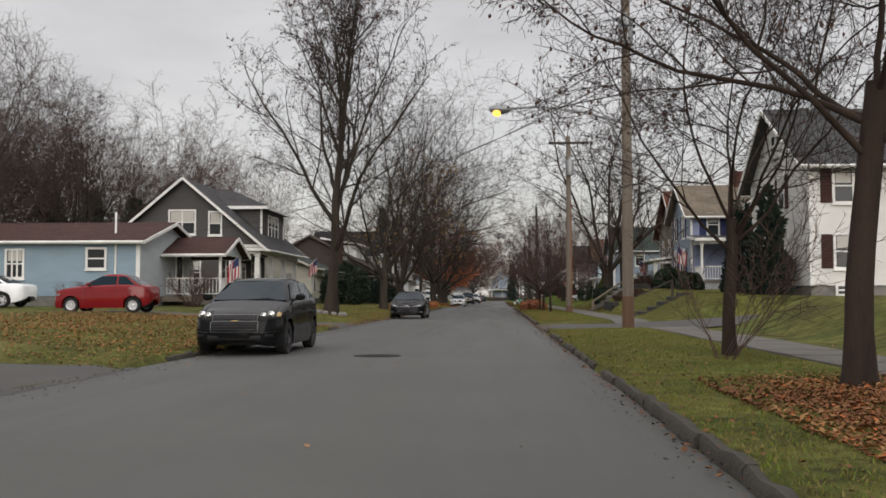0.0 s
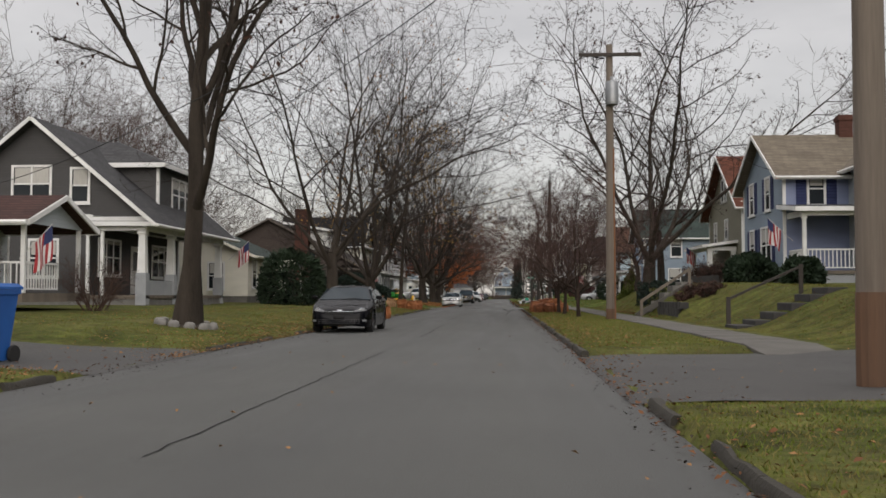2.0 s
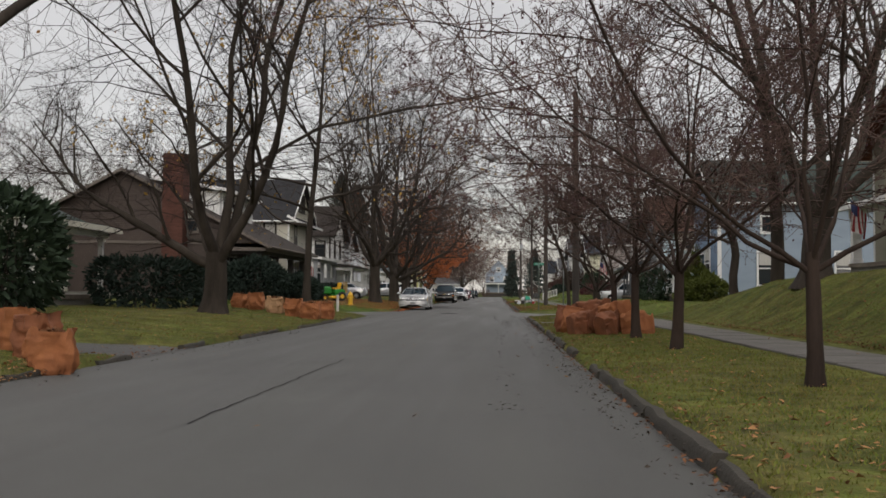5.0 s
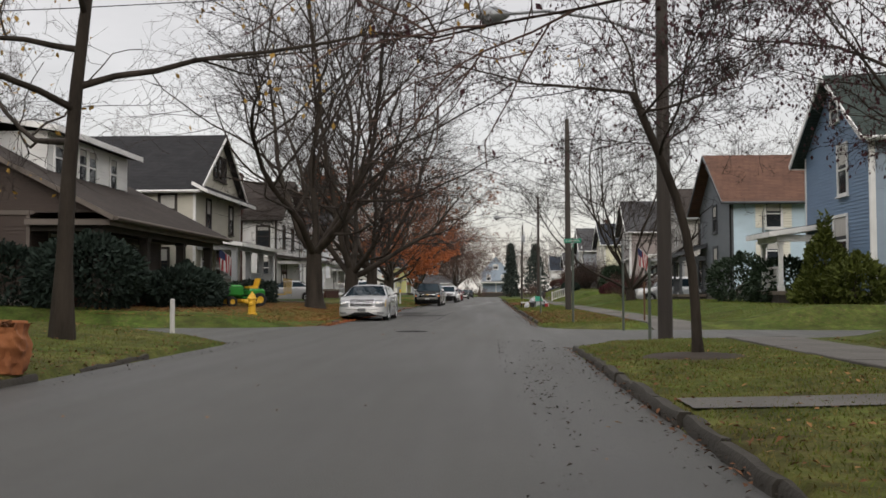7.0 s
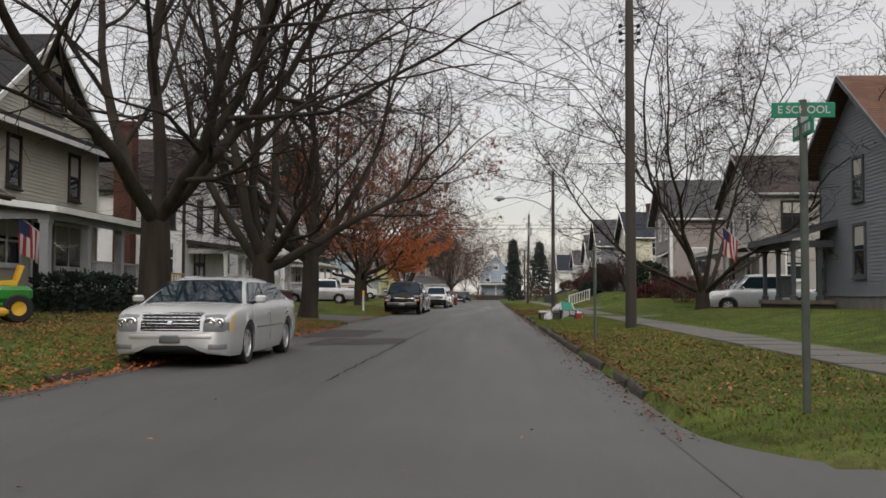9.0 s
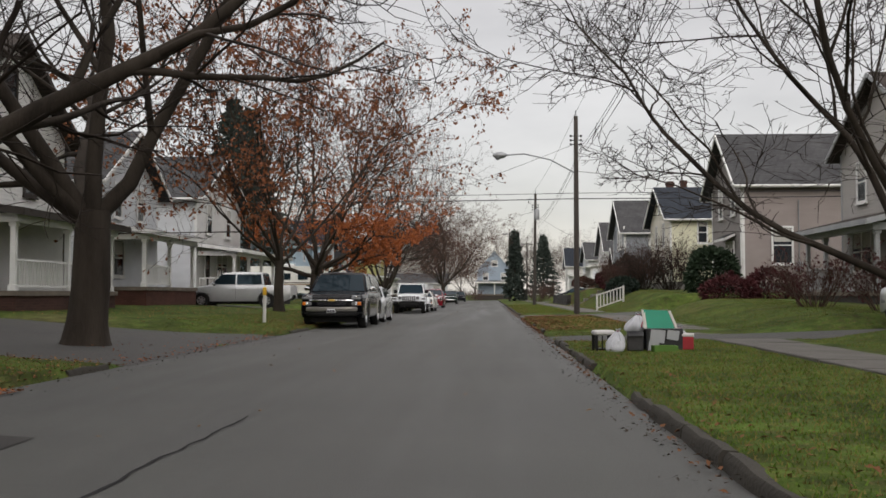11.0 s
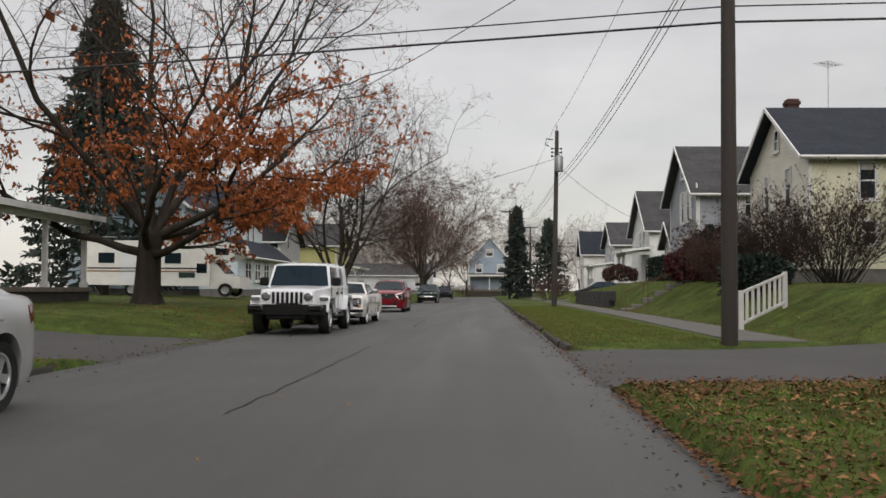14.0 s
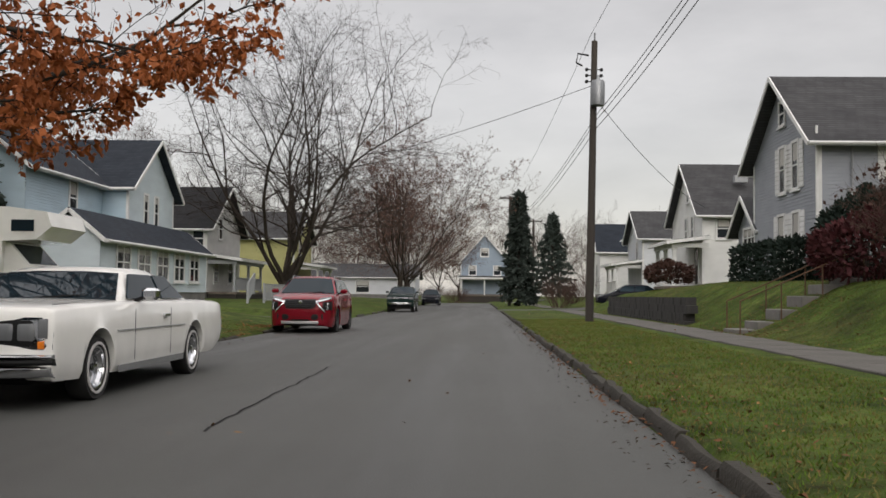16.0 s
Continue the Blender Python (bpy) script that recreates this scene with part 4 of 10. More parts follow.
part("vent_pipe", Geo().lathe([(0.16, 0), (0.16, 0.05), (0.06, 0.1), (0.06, 0.5)], (3.2, 2.9, 7.2), n=10), M["trim"], h.t)

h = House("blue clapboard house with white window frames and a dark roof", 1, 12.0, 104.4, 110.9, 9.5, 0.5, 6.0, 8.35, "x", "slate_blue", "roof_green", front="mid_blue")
h.win("F", 106.5, 107.3, 4.3, 5.9)
h.win("F", 106.6, 107.8, 1.9, 3.5)
h.win("F", 107.2, 107.9, 6.9, 7.6, blind=0)
h.win("N", 14.2, 15.0, 4.3, 5.9)
h.win("N", 14.0, 14.9, 1.5, 3.2)
h.win("N", 18.0, 18.9, 1.5, 3.2)
h.downpipe(-0.08, -0.05, 0.3, 5.3)
h.porch_box(10.2, 12.0, 108.6, 111.2, 1.0, 3.0, "roof_grey", ((10.4, 108.8), (10.4, 111.0)), (((10.4, 108.8), (10.4, 111.0)),))

h = House("grey and light blue house with a rust brown roof", 1, 12.0, 122.6, 129.9, 9.0, 0.55, 5.7, 8.15, "x", "light_blue", "roof_rust", front="plain_grey", over=0.6, trim="trim_dark")
h.win("N", 13.7, 14.4, 4.2, 5.5, shutters="cream", frame="trim")
h.win("N", 13.7, 14.3, 2.6, 3.4, shutters="cream", frame="trim")
h.win("F", 125.7, 126.5, 4.2, 5.5)
h.win("F", 125.6, 126.5, 1.7, 3.3)
part("downpipe", Geo().tube([(-0.07, -0.06, 5.2), (-0.07, -0.06, 0.1)], 0.05, 8), M["black"], h.t)
part("meter_box", Geo().bevel_box(2.0, -0.22, 1.0, 2.35, -0.02, 1.5, 0.02).tube([(1.5, -0.12, 4.4), (1.5, -0.12, 2.2), (2.15, -0.12, 1.5)], 0.03, 6), M["steel"], h.t)
h.porch_box(10.4, 12.0, 128.4, 132.4, 0.85, 2.95, "roof_black", ((10.6, 128.6), (10.6, 130.4), (10.6, 132.2), (11.5, 128.6)), (((10.6, 128.6), (10.6, 130.4)),), mat="trim_dark", drop=0.6)
h.win("F", 129.5, 130.2, 1.3, 3.0, x=12.0)

h = House("tall warm grey house with a brown shingle roof and porch", 1, 14.0, 145.6, 153.6, 8.5, 0.75, 6.5, 8.8, "x", "warm_grey", "roof_brown", trim="trim_grey")
h.win("N", 15.2, 16.2, 4.5, 5.9, bars=2, frame="wood_dark")
h.win("N", 18.6, 19.4, 4.5, 5.9, frame="trim")
h.win("N", 15.4, 16.2, 1.9, 3.3, frame="trim")
h.win("F", 147.4, 148.2, 4.5, 5.9, frame="trim")
h.win("F", 151.0, 151.8, 4.5, 5.9, frame="trim")
h.win("F", 150.6, 152.4, 1.9, 3.3, bars=2, frame="trim")
h.door("F", 1.6, 0.5, mat="wood_dark")
h.porch_box(12.2, 14.0, 145.8, 153.0, 1.1, 3.3, "roof_brown", ((12.4, 146.0), (12.4, 148.4), (12.4, 150.8), (12.4, 152.8)), (((12.4, 148.4), (12.4, 152.8)),), mat="trim_grey", drop=0.5)

# street front: the side walls' mauve made darker, shade put into the colour
h = House("mauve grey clapboard house with a grey shingle gable roof", 1, 12.8, 164.2, 170.9, 9.5, 1.15, 6.8, 9.5, "x", "mauve", "roof_grey", front="mauve_shaded", over=0.55)
h.win("N", 14.3, 15.2, 2.6, 4.35, bars=1)
h.win("N", 18.2, 19.0, 2.6, 4.35)
h.win("F", 165.6, 166.3, 5.2, 6.7)
h.win("F", 168.3, 169.0, 5.2, 6.7)
b = h.win("F", 165.9, 167.6, 2.0, 3.7, bars=3, blind=0.2)
h.slab_roof([(-0.55, 1.4, 2.75), (-0.02, 1.4, 3.0), (-0.02, 3.8, 3.0), (-0.55, 3.8, 2.75)], 0.06, "roof_grey")
h.downpipe(-0.08, 0.0, 0.3, 5.6)
h.porch_box(13.6, 16.2, 171.0, 174.0, 1.6, 4.0, "roof_grey", ((13.8, 171.3), (13.8, 173.8)), (((13.8, 171.3), (13.8, 173.8)),))
part("meter_box", Geo().bevel_box(2.6, -0.2, 1.0, 2.9, -0.02, 1.5, 0.02).tube([(2.75, -0.1, 4.6), (2.75, -0.1, 1.5)], 0.03, 6), M["steel"], h.t)

h = House("pale yellow clapboard house with a dark slate blue roof", 1, 12.5, 182.4, 190.6, 10.5, 1.45, 6.35, 8.7, "x", "pale_yellow", "roof_slate", front="cream", over=0.5)
h.win("N", 14.4, 14.95, 4.6, 5.95, blind=0.2)
h.win("N", 14.5, 14.95, 2.9, 3.7, blind=0)
h.win("F", 184.6, 185.2, 4.5, 6.0)
h.win("F", 187.6, 188.2, 4.5, 6.0)
h.win("F", 186.2, 186.7, 7.0, 7.8, blind=0)
h.win("F", 185.0, 185.8, 2.2, 3.7)
h.chimney(5.0, 4.1, 6.6, 8.4, 0.5, "stone")
h.chimney(0.9, 5.0, 6.2, 7.9, 0.5, "brick_dark")
h.porch_box(16.3, 18.8, 180.2, 182.4, 1.8, 4.1, "roof_grey", ((16.5, 180.4), (18.6, 180.4)), low="n")

h = House("steel grey clapboard house with white shutters and a grey shingle roof", 1, 11.3, 196.4, 204.0, 10.5, 1.55, 6.35, 9.05, "x", "steel_grey", "roof_grey", over=0.5)
h.win("N", 13.75, 14.35, 5.0, 6.2, shutters="trim")
h.win("N", 13.75, 14.35, 2.6, 3.8, shutters="trim")
h.win("F", 198.4, 199.0, 4.9, 6.5, shutters="trim")
h.win("F", 199.9, 200.5, 4.9, 6.5, shutters="trim")
h.win("F", 198.3, 199.0, 2.2, 4.0, shutters="trim")
h.win("F", 200.0, 200.7, 2.2, 4.0, shutters="trim")
h.win("F", 199.9, 200.5, 7.4, 8.2, blind=0)
h.wing(11.6, 16.0, 204.0, 207.6, 3.9, 5.2, "x", "steel_grey", "roof_grey")
h.win("F", 204.8, 206.6, 3.2, 3.9, x=11.6, bars=3)
h.downpipe(-0.08, -0.05, 0.3, 5.0)
part("meter_box", Geo().bevel_box(0.9, -0.2, 2.6, 1.2, -0.02, 3.1, 0.02).tube([(1.05, -0.1, 4.6), (1.05, -0.1, 0.4)], 0.035, 6), M["trim_grey"], h.t)
h.chimney(5.6, 3.8, 7.0, 9.35, 0.5, "brick_dark")

h = House("white clapboard house with grey shingle roof and a small front porch", 1, 12.4, 218.2, 226.4, 8.5, 1.2, 5.7, 8.75, "x", "white", "roof_grey")
h.win("F", 220.3, 220.9, 4.2, 5.6, blind=0)
h.win("F", 222.0, 222.6, 4.2, 5.6, blind=0)
h.win("F", 221.5, 222.1, 6.6, 7.5, blind=0)
h.win("N", 13.2, 13.9, 4.3, 5.3)
h.win("N", 16.2, 17.6, 2.0, 3.3, bars=2)
h.wing(16.0, 20.5, 216.4, 218.2, 3.6, 4.5, "x", "white", "roof_green")
h.door("F", h.ly(219.0), 0.55, mat="wood_dark")
h.porch_box(10.4, 12.4, 216.6, 222.0, 1.6, 3.9, "roof_green", ((10.6, 216.8), (10.6, 219.4), (10.6, 221.8)), (((10.6, 219.4), (10.6, 221.8)),), wid=0.2)
part("skylight", Geo().box(2.2, 1.6, 6.35, 2.9, 2.1, 6.75), M["trim_grey"], h.t)

h = House("pale grey house with white porch and slate blue roof", 1, 12.4, 238.0, 245.0, 8.5, 0.9, 5.5, 7.6, "x", "dove", "roof_grey")
h.porch_box(10.4, 12.4, 238.5, 244.5, 1.3, 3.4, "roof_green", ((10.6, 238.7), (10.6, 241.4), (10.6, 244.3)), (((10.6, 238.7), (10.6, 244.3)),))
h.win("F", 240, 240.8, 3.9, 5.2)
h = House("white house with a dark blue shingle roof", 1, 12.6, 252.0, 259.5, 9.0, 0.8, 5.8, 8.7, "y", "white", "roof_slate")
h.wing(10.8, 14.5, 251.0, 255.0, 5.2, 7.4, "x", "white", "roof_slate")
h.win("F", 252.4, 253.4, 1.6, 3.8, x=10.8, blind=0)
h.win("N", 15.6, 16.4, 4.0, 5.2)

# house that closes the view beyond the street's end
h = House("blue grey gabled house across the far end of the street", 1, -2.4, 300.0, 309.0, 6.6, 0.7, 5.6, 9.3, "y", "slate_blue", "roof_grey")
h.win("N", 0.4, 1.4, 6.4, 7.4)
h.win("N", -1.2, -0.3, 3.8, 5.0)
h.win("N", 2.2, 3.1, 3.8, 5.0)
h.porch_box(-2.4, 4.2, 297.6, 300.0, 1.0, 3.3, "roof_grey", ((-2.2, 297.8), (0.9, 297.8), (4.0, 297.8)), low="n")

# ---- west side ----
h = House("low light blue ranch house with a maroon roof", -1, -15.7, 44.0, 51.8, 16.0, 0.6, 3.45, 4.45, "x", "ranch_blue", "roof_maroon", front="pale_grey_blue", over=0.4)
h.win("N", -17.95, -17.2, 2.3, 3.1, blind=0)
h.win("N", -21.6, -20.9, 1.9, 3.05, bars=3)
h.win("N", -24.9, -23.9, 2.1, 3.05)
part("roof_vent", h.geo().tube([(1.5, 1.2, 3.2), (1.5, 1.2, 4.25)], 0.05, 8), M["trim"], h.t)
h.downpipe(-0.06, -0.05, 0.2, 2.7)
h.downpipe(1.0, -0.06, 0.2, 2.7)
hp = part("porch_floor", h.geo().box(-2.9, 3.0, 0.2, -0.02, 7.4, 0.45), M["wood"], h.t)
h.gable_roof(-2.7, 0.2, 3.3, 7.2, 2.45, 3.2, "x", "roof_maroon", 0.35)
g = h.geo()
siding(g, (-2.7, 3.3, 0), (0, 1, 0), (-1, 0, 0), lambda z: (1.95 * max(0, (z - 2.4) / 0.8), 3.9 - 1.95 * max(0, (z - 2.4) / 0.8)), 2.4, 3.15)
part("gable_end", g, M["pale_grey_blue"], h.t)
for yy in (3.5, 7.0):
    part("post", h.geo().bevel_box(-2.72, yy - 0.06, 0.45, -2.6, yy + 0.06, 2.4, 0.01), M["trim"], h.t)
h.rail((-2.65, 3.5, 0.45), (-0.1, 3.5, 0.45))
h.rail((-2.65, 3.5, 0.45), (-2.65, 5.6, 0.45))
h.door("F", 5.0, 0.5, mat="wood_dark")

h = House("charcoal craftsman house with white trim, dormer and deep front porch", -1, -16.6, 60.0, 71.0, 6.9, 0.55, 4.15, 4.2, "y", "charcoal", "roof_grey", over=0.02, trim="trim")
E0, R0, XA = 3.65, 7.55, 2.1
g = h.geo()
siding(g, (-2.4, 0, 0), (1, 0, 0), (0, -1, 0), lambda z: (4.65 * (z - E0) / (R0 - E0), 9.3 - 4.65 * (z - E0) / (R0 - E0)), E0, R0)
part("gable_end", g, M["charcoal"], h.t)
g = h.geo()
siding(g, (-2.4, 11.0, 0), (1, 0, 0), (0, 1, 0), lambda z: (4.65 * (z - E0) / (R0 - E0), 9.3 - 4.65 * (z - E0) / (R0 - E0)), E0, R0, 0.3)
part("gable_end", g, M["charcoal"], h.t)
h.gable_roof(-2.4, 6.9, 0, 11.0, E0, R0, "y", "roof_grey", 0.55)
part("belt_board", h.geo().box(-2.45, -0.06, 3.35, 6.9, -0.02, 3.62), M["trim"], h.t)
h.win("N", -19.75, -18.25, 4.85, 6.2, bars=2, blind=0.5)
h.win("N", -17.3, -16.65, 4.8, 6.1, blind=0.5)
h.win("N", -19.0, -17.9, 1.8, 3.2, bars=2)
h.porch_box(-14.2, -16.6, 60.0, 71.0, 1.0, 3.85, "roof_grey", (), mat="trim", drop=0.02, skirt="stone")
for yy in (60.2, 63.6, 67.2, 70.8):
    zz = h.lz(3.85)
    part("pier", h.geo().bevel_box(-2.4, yy - 60.22, -0.9, -1.96, yy - 60 + 0.22, 1.35, 0.02), M["trim_grey"], h.t)
    g = h.geo()
    g.rings([[(-2.18 + a * w, yy - 60 + b * w, z) for a, b in ((-1, -1), (1, -1), (1, 1), (-1, 1))] for z, w in ((1.35, 0.17), (zz - 0.4, 0.13), (zz - 0.36, 0.18), (zz - 0.22, 0.18))])
    part("post", g, M["trim"], h.t)
part("post", h.geo().bevel_box(-0.6, 0.06, 0.45, -0.46, 0.2, 3.1, 0.01), M["trim"], h.t)
h.win("F", 61.0, 63.2, 1.9, 3.3, bars=3, blind=0.1)
h.door("F", 4.6, 0.5)
h.win("F", 67.2, 69.6, 1.9, 3.3, bars=3, blind=0.1)
part("low_wall", h.geo().box(-2.32, 0.3, -0.5, -2.05, 3.4, 1.05), M["trim_grey"], h.t)
h.steps(-2.4, 4.2, 6.0, 0.45, "concrete", 3)
# dormer on the street slope
dg = h.geo()
for a, b, n, w in (((-1.55, 3.6, 0), (0, 1, 0), (-1, 0, 0), 6.2),):
    siding(dg, a, b, n, lambda z: (0, w), 4.2, 6.1)
siding(dg, (-1.55, 3.6, 0), (1, 0, 0), (0, -1, 0), lambda z: (0 + max(0, 0), max(0.05, (z - 4.3) / 0.839 + 0.1)), 4.35, 6.1)
siding(dg, (-1.55, 9.8, 0), (1, 0, 0), (0, 1, 0), lambda z: (0, max(0.05, (z - 4.3) / 0.839 + 0.1)), 4.35, 6.1)
dm = part("dormer", dg, M["charcoal"], h.t)
g = h.geo()
ev = [(-2.0, 3.15, 6.1), (-2.0, 10.25, 6.1), (1.6, 10.25, 6.1), (1.6, 3.15, 6.1)]
g.rings([ev, [(p[0], p[1], 6.24) for p in ev]], True)
g.add([(-2.0, 3.15, 6.24), (-2.0, 10.25, 6.24), (2.2, 10.25, 6.24), (2.2, 3.15, 6.24), (0.9, 5.2, 7.5), (0.9, 8.2, 7.5), (2.2, 5.2, 7.5), (2.2, 8.2, 7.5)], [(0, 1, 5, 4), (0, 4, 6, 3), (1, 2, 7, 5), (4, 5, 7, 6)])
part("dormer_roof", g, M["roof_grey"], dm)
tg = h.geo()
for i in range(4):
    a, b = ev[i], ev[(i + 1) % 4]
    tg.bar((a[0], a[1], 6.15), (b[0], b[1], 6.15), 0.06, 0.2)
tg.box(-1.62, 3.52, 4.3, -1.5, 3.66, 6.1)
tg.box(-1.62, 9.74, 4.3, -1.5, 9.88, 6.1)
part("dormer_trim", tg, M["trim"], dm)
h.win("F", 65.4, 68.1, 4.95, 6.3, bars=3, x=-15.05, blind=0.3)

h = House("low cream bungalow with a grey green shingle roof", -1, -14.2, 75.8, 84.4, 10.5, 0.5, 3.35, 5.6, "y", "cream", "roof_green", over=0.6, trim="cream")
h.win("F", 76.7, 77.6, 1.5, 3.0, frame="trim")
h.win("N", -16.4, -15.6, 1.4, 2.8, frame="trim")
h.win("N", -19.0, -18.2, 1.4, 2.8, frame="trim")
h.porch_box(-12.6, -14.2, 78.8, 84.0, 0.85, 2.95, "roof_green", ((-12.8, 79.0), (-12.8, 83.8)), mat="trim", skirt="stone")
h.chimney(4.5, 2.0, 3.4, 5.6, 0.6)

h = House("brown shingle bungalow with a brick chimney and white dormer", -1, -14.6, 103.6, 116.0, 12.5, 0.5, 3.5, 3.55, "y", "brown_shingle", "roof_brown", over=0.02, trim="trim_brown")
E0, R0 = 3.05, 6.9
g = h.geo()
siding(g, (-2.4, 0, 0), (1, 0, 0), (0, -1, 0), lambda z: (7.4 * (z - E0) / (R0 - E0), 14.9 - 7.4 * (z - E0) / (R0 - E0)), E0, R0)
part("gable_end", g, M["brown_shingle"], h.t)
g = h.geo()
siding(g, (-2.4, 12.4, 0), (1, 0, 0), (0, 1, 0), lambda z: (7.4 * (z - E0) / (R0 - E0), 14.9 - 7.4 * (z - E0) / (R0 - E0)), E0, R0, 0.3)
part("gable_end", g, M["brown_shingle"], h.t)
h.gable_roof(-2.4, 12.5, 0, 12.4, E0, R0, "y", "roof_brown", 0.55)
h.porch_box(-12.2, -14.6, 103.6, 116.0, 1.0, 3.2, "roof_brown", ((-12.4, 103.8), (-12.4, 107.9), (-12.4, 112), (-12.4, 115.8)), mat="wood_dark", drop=0.02, skirt="brick_dark", wid=0.3)
h.win("F", 105, 107.6, 1.7, 3.0, bars=3, blind=0.1)
h.win("F", 110.5, 113.5, 1.7, 3.0, bars=3, blind=0.1)
h.win("N", -17.5, -16.4, 1.6, 2.9, bars=2)
h.win("N", -16.6, -15.7, 4.2, 5.3)
h.chimney(2.15, -0.35, -0.8, 7.75, 1.1, "brick")
dg = h.geo()
siding(dg, (0.6, 2.5, 0), (0, 1, 0), (-1, 0, 0), lambda z: (0, 7.4), 4.4, 6.1)
for yy, nn in ((2.5, -1), (9.9, 1)):
    siding(dg, (0.6, yy, 0), (1, 0, 0), (0, nn, 0), lambda z: (0, max(0.05, (z - 4.55) / 0.52)), 4.6, 6.1)
dm = part("dormer", dg, M["white"], h.t)
part("dormer_roof", h.geo().rings([[(0.1, 2.1, 6.05), (0.1, 10.3, 6.05), (4.4, 10.3, 6.75), (4.4, 2.1, 6.75)], [(0.1, 2.1, 6.2), (0.1, 10.3, 6.2), (4.4, 10.3, 6.9), (4.4, 2.1, 6.9)]]), M["roof_brown"], dm)
part("fascia", h.geo().bar((0.08, 2.1, 6.12), (0.08, 10.3, 6.12), 0.05, 0.2).bar((0.1, 2.08, 6.12), (4.4, 2.08, 6.82), 0.05, 0.2), M["trim"], dm)
for a in (106.6, 108.6, 109.5, 111.6):
    h.win("F", a, a + 0.65, 5.15, 6.35, x=-15.2, frame="trim", blind=0.2)

h = House("old cream clapboard house with a black roof and front porch", -1, -14.1, 119.4, 127.8, 8.5, 0.55, 6.05, 9.1, "x", "old_cream", "roof_black", over=0.38, trim="trim")
h.win("N", -15.8, -15.05, 4.3, 5.7, frame="wood_dark", blind=0.5)
h.win("N", -19.5, -18.7, 4.3, 5.7, frame="wood_dark", blind=0.5)
h.win("N", -16.2, -15.4, 1.7, 3.1, frame="wood_dark")
h.win("F", 121.2, 121.9, 4.2, 5.6, frame="wood_dark", blind=0.5)
h.win("F", 125.4, 126.1, 4.2, 5.6, frame="wood_dark", blind=0.5)
for a in (122.5, 123.3, 124.1):
    h.win("F", a, a + 0.55, 6.9, 8.0, frame="wood_dark", blind=0)
h.slab_roof([(-0.75, -0.55, 5.25), (-0.02, -0.55, 5.65), (-0.02, 8.95, 5.65), (-0.75, 8.95, 5.25)], 0.1, "roof_black")
h.porch_box(-12.1, -14.1, 119.7, 128.0, 1.15, 3.3, "roof_black", ((-12.3, 119.9), (-12.3, 122.6), (-12.3, 125.3), (-12.3, 127.8)), (((-12.3, 122.6), (-12.3, 127.8)),), mat="trim_grey", wid=0.24, skirt="wood_dark")
h.door("F", 3.4, 0.6, mat="wood_dark")
h.win("F", 120.4, 122.0, 1.9, 3.2, bars=2)
h.win("F", 124.4, 126.4, 1.9, 3.2, bars=2)
part("ramp", h.geo().bar((-2.2, 8.6, 0.35), (-0.4, 10.6, 0.35), 0.9, 0.08), M["wood_yellow"], h.t)
h.rail((-2.5, 8.5, 0.3), (-2.5, 10.6, 0.3), "wood_yellow", 0.9, 0.3)

h = House("white two storey house with a brick chimney and brown roof", -1, -14.6, 139.4, 147.4, 9.0, 0.55, 6.2, 8.9, "x", "white", "roof_brown", over=0.5, trim="wood_dark")
h.win("N", -15.9, -15.1, 4.2, 5.5, frame="wood_dark", blind=0.2)
h.win("N", -15.9, -15.1, 2.0, 3.4, frame="trim", blind=0.2)
h.win("N", -19.6, -18.8, 4.2, 5.5, frame="trim")
h.win("F", 141.4, 142.1, 4.2, 5.6, frame="wood_dark", blind=0)
h.win("F", 144.4, 145.1, 4.2, 5.6, frame="wood_dark", blind=0)
h.win("F", 143.0, 143.7, 6.9, 7.9, frame="wood_dark", blind=0)
h.chimney(2.75, -0.3, -0.6, 8.6, 0.85)
h.porch_box(-12.6, -14.6, 140.0, 147.2, 1.1, 3.2, "roof_brown", ((-12.8, 140.2), (-12.8, 143.6), (-12.8, 147.0)), (((-12.8, 140.2), (-12.8, 147.0)),), mat="trim", skirt="brick_dark")
h.win("F", 141, 142.6, 1.8, 3.1, bars=2)

h = House("white and grey gabled house with porch stairs", -1, -15.2, 151.6, 158.6, 9.0, 0.55, 5.6, 7.8, "x", "dove", "roof_grey", over=0.5)
h.win("F", 153.4, 154.1, 4.2, 5.5)
h.win("F", 156.0, 156.7, 4.2, 5.5)
h.win("F", 153.4, 154.4, 1.8, 3.2)
h.porch_box(-13.2, -15.2, 151.8, 158.4, 1.3, 3.4, "roof_black", ((-13.4, 152.0), (-13.4, 155), (-13.4, 158.2)), (((-13.4, 152), (-13.4, 155)),), mat="trim", skirt="brick")

h = House("pale grey gabled house with a brick foundation and long white porch", -1, -15.0, 164.0, 172.8, 9.5, 0.55, 6.1, 8.6, "x", "dove", "roof_grey", front="old_white", over=0.5, found="brick")
h.win("F", 165.8, 166.7, 4.3, 5.8)
h.win("F", 169.6, 170.5, 4.3, 5.8)
h.win("F", 167.8, 168.6, 6.8, 7.8, blind=0)
h.win("N", -17.2, -16.3, 0.55, 0.9, blind=0)
h.door("F", 1.5, 0.6, mat="wood_dark")
h.win("F", 167.8, 169.8, 1.9, 3.2, bars=2)
h.porch_box(-12.9, -15.0, 164.2, 176.5, 1.0, 3.25, "roof_grey", ((-13.1, 164.4), (-13.1, 167.4), (-13.1, 170.4), (-13.1, 173.4), (-13.1, 176.3)), (((-13.1, 164.4), (-13.1, 170.4)), ((-13.1, 164.4), (-14.9, 164.4))), mat="trim")
for yy in (-1.7, -0.5):
    h.rail((3.6, yy, 0.5), (1.1, yy, -0.45))
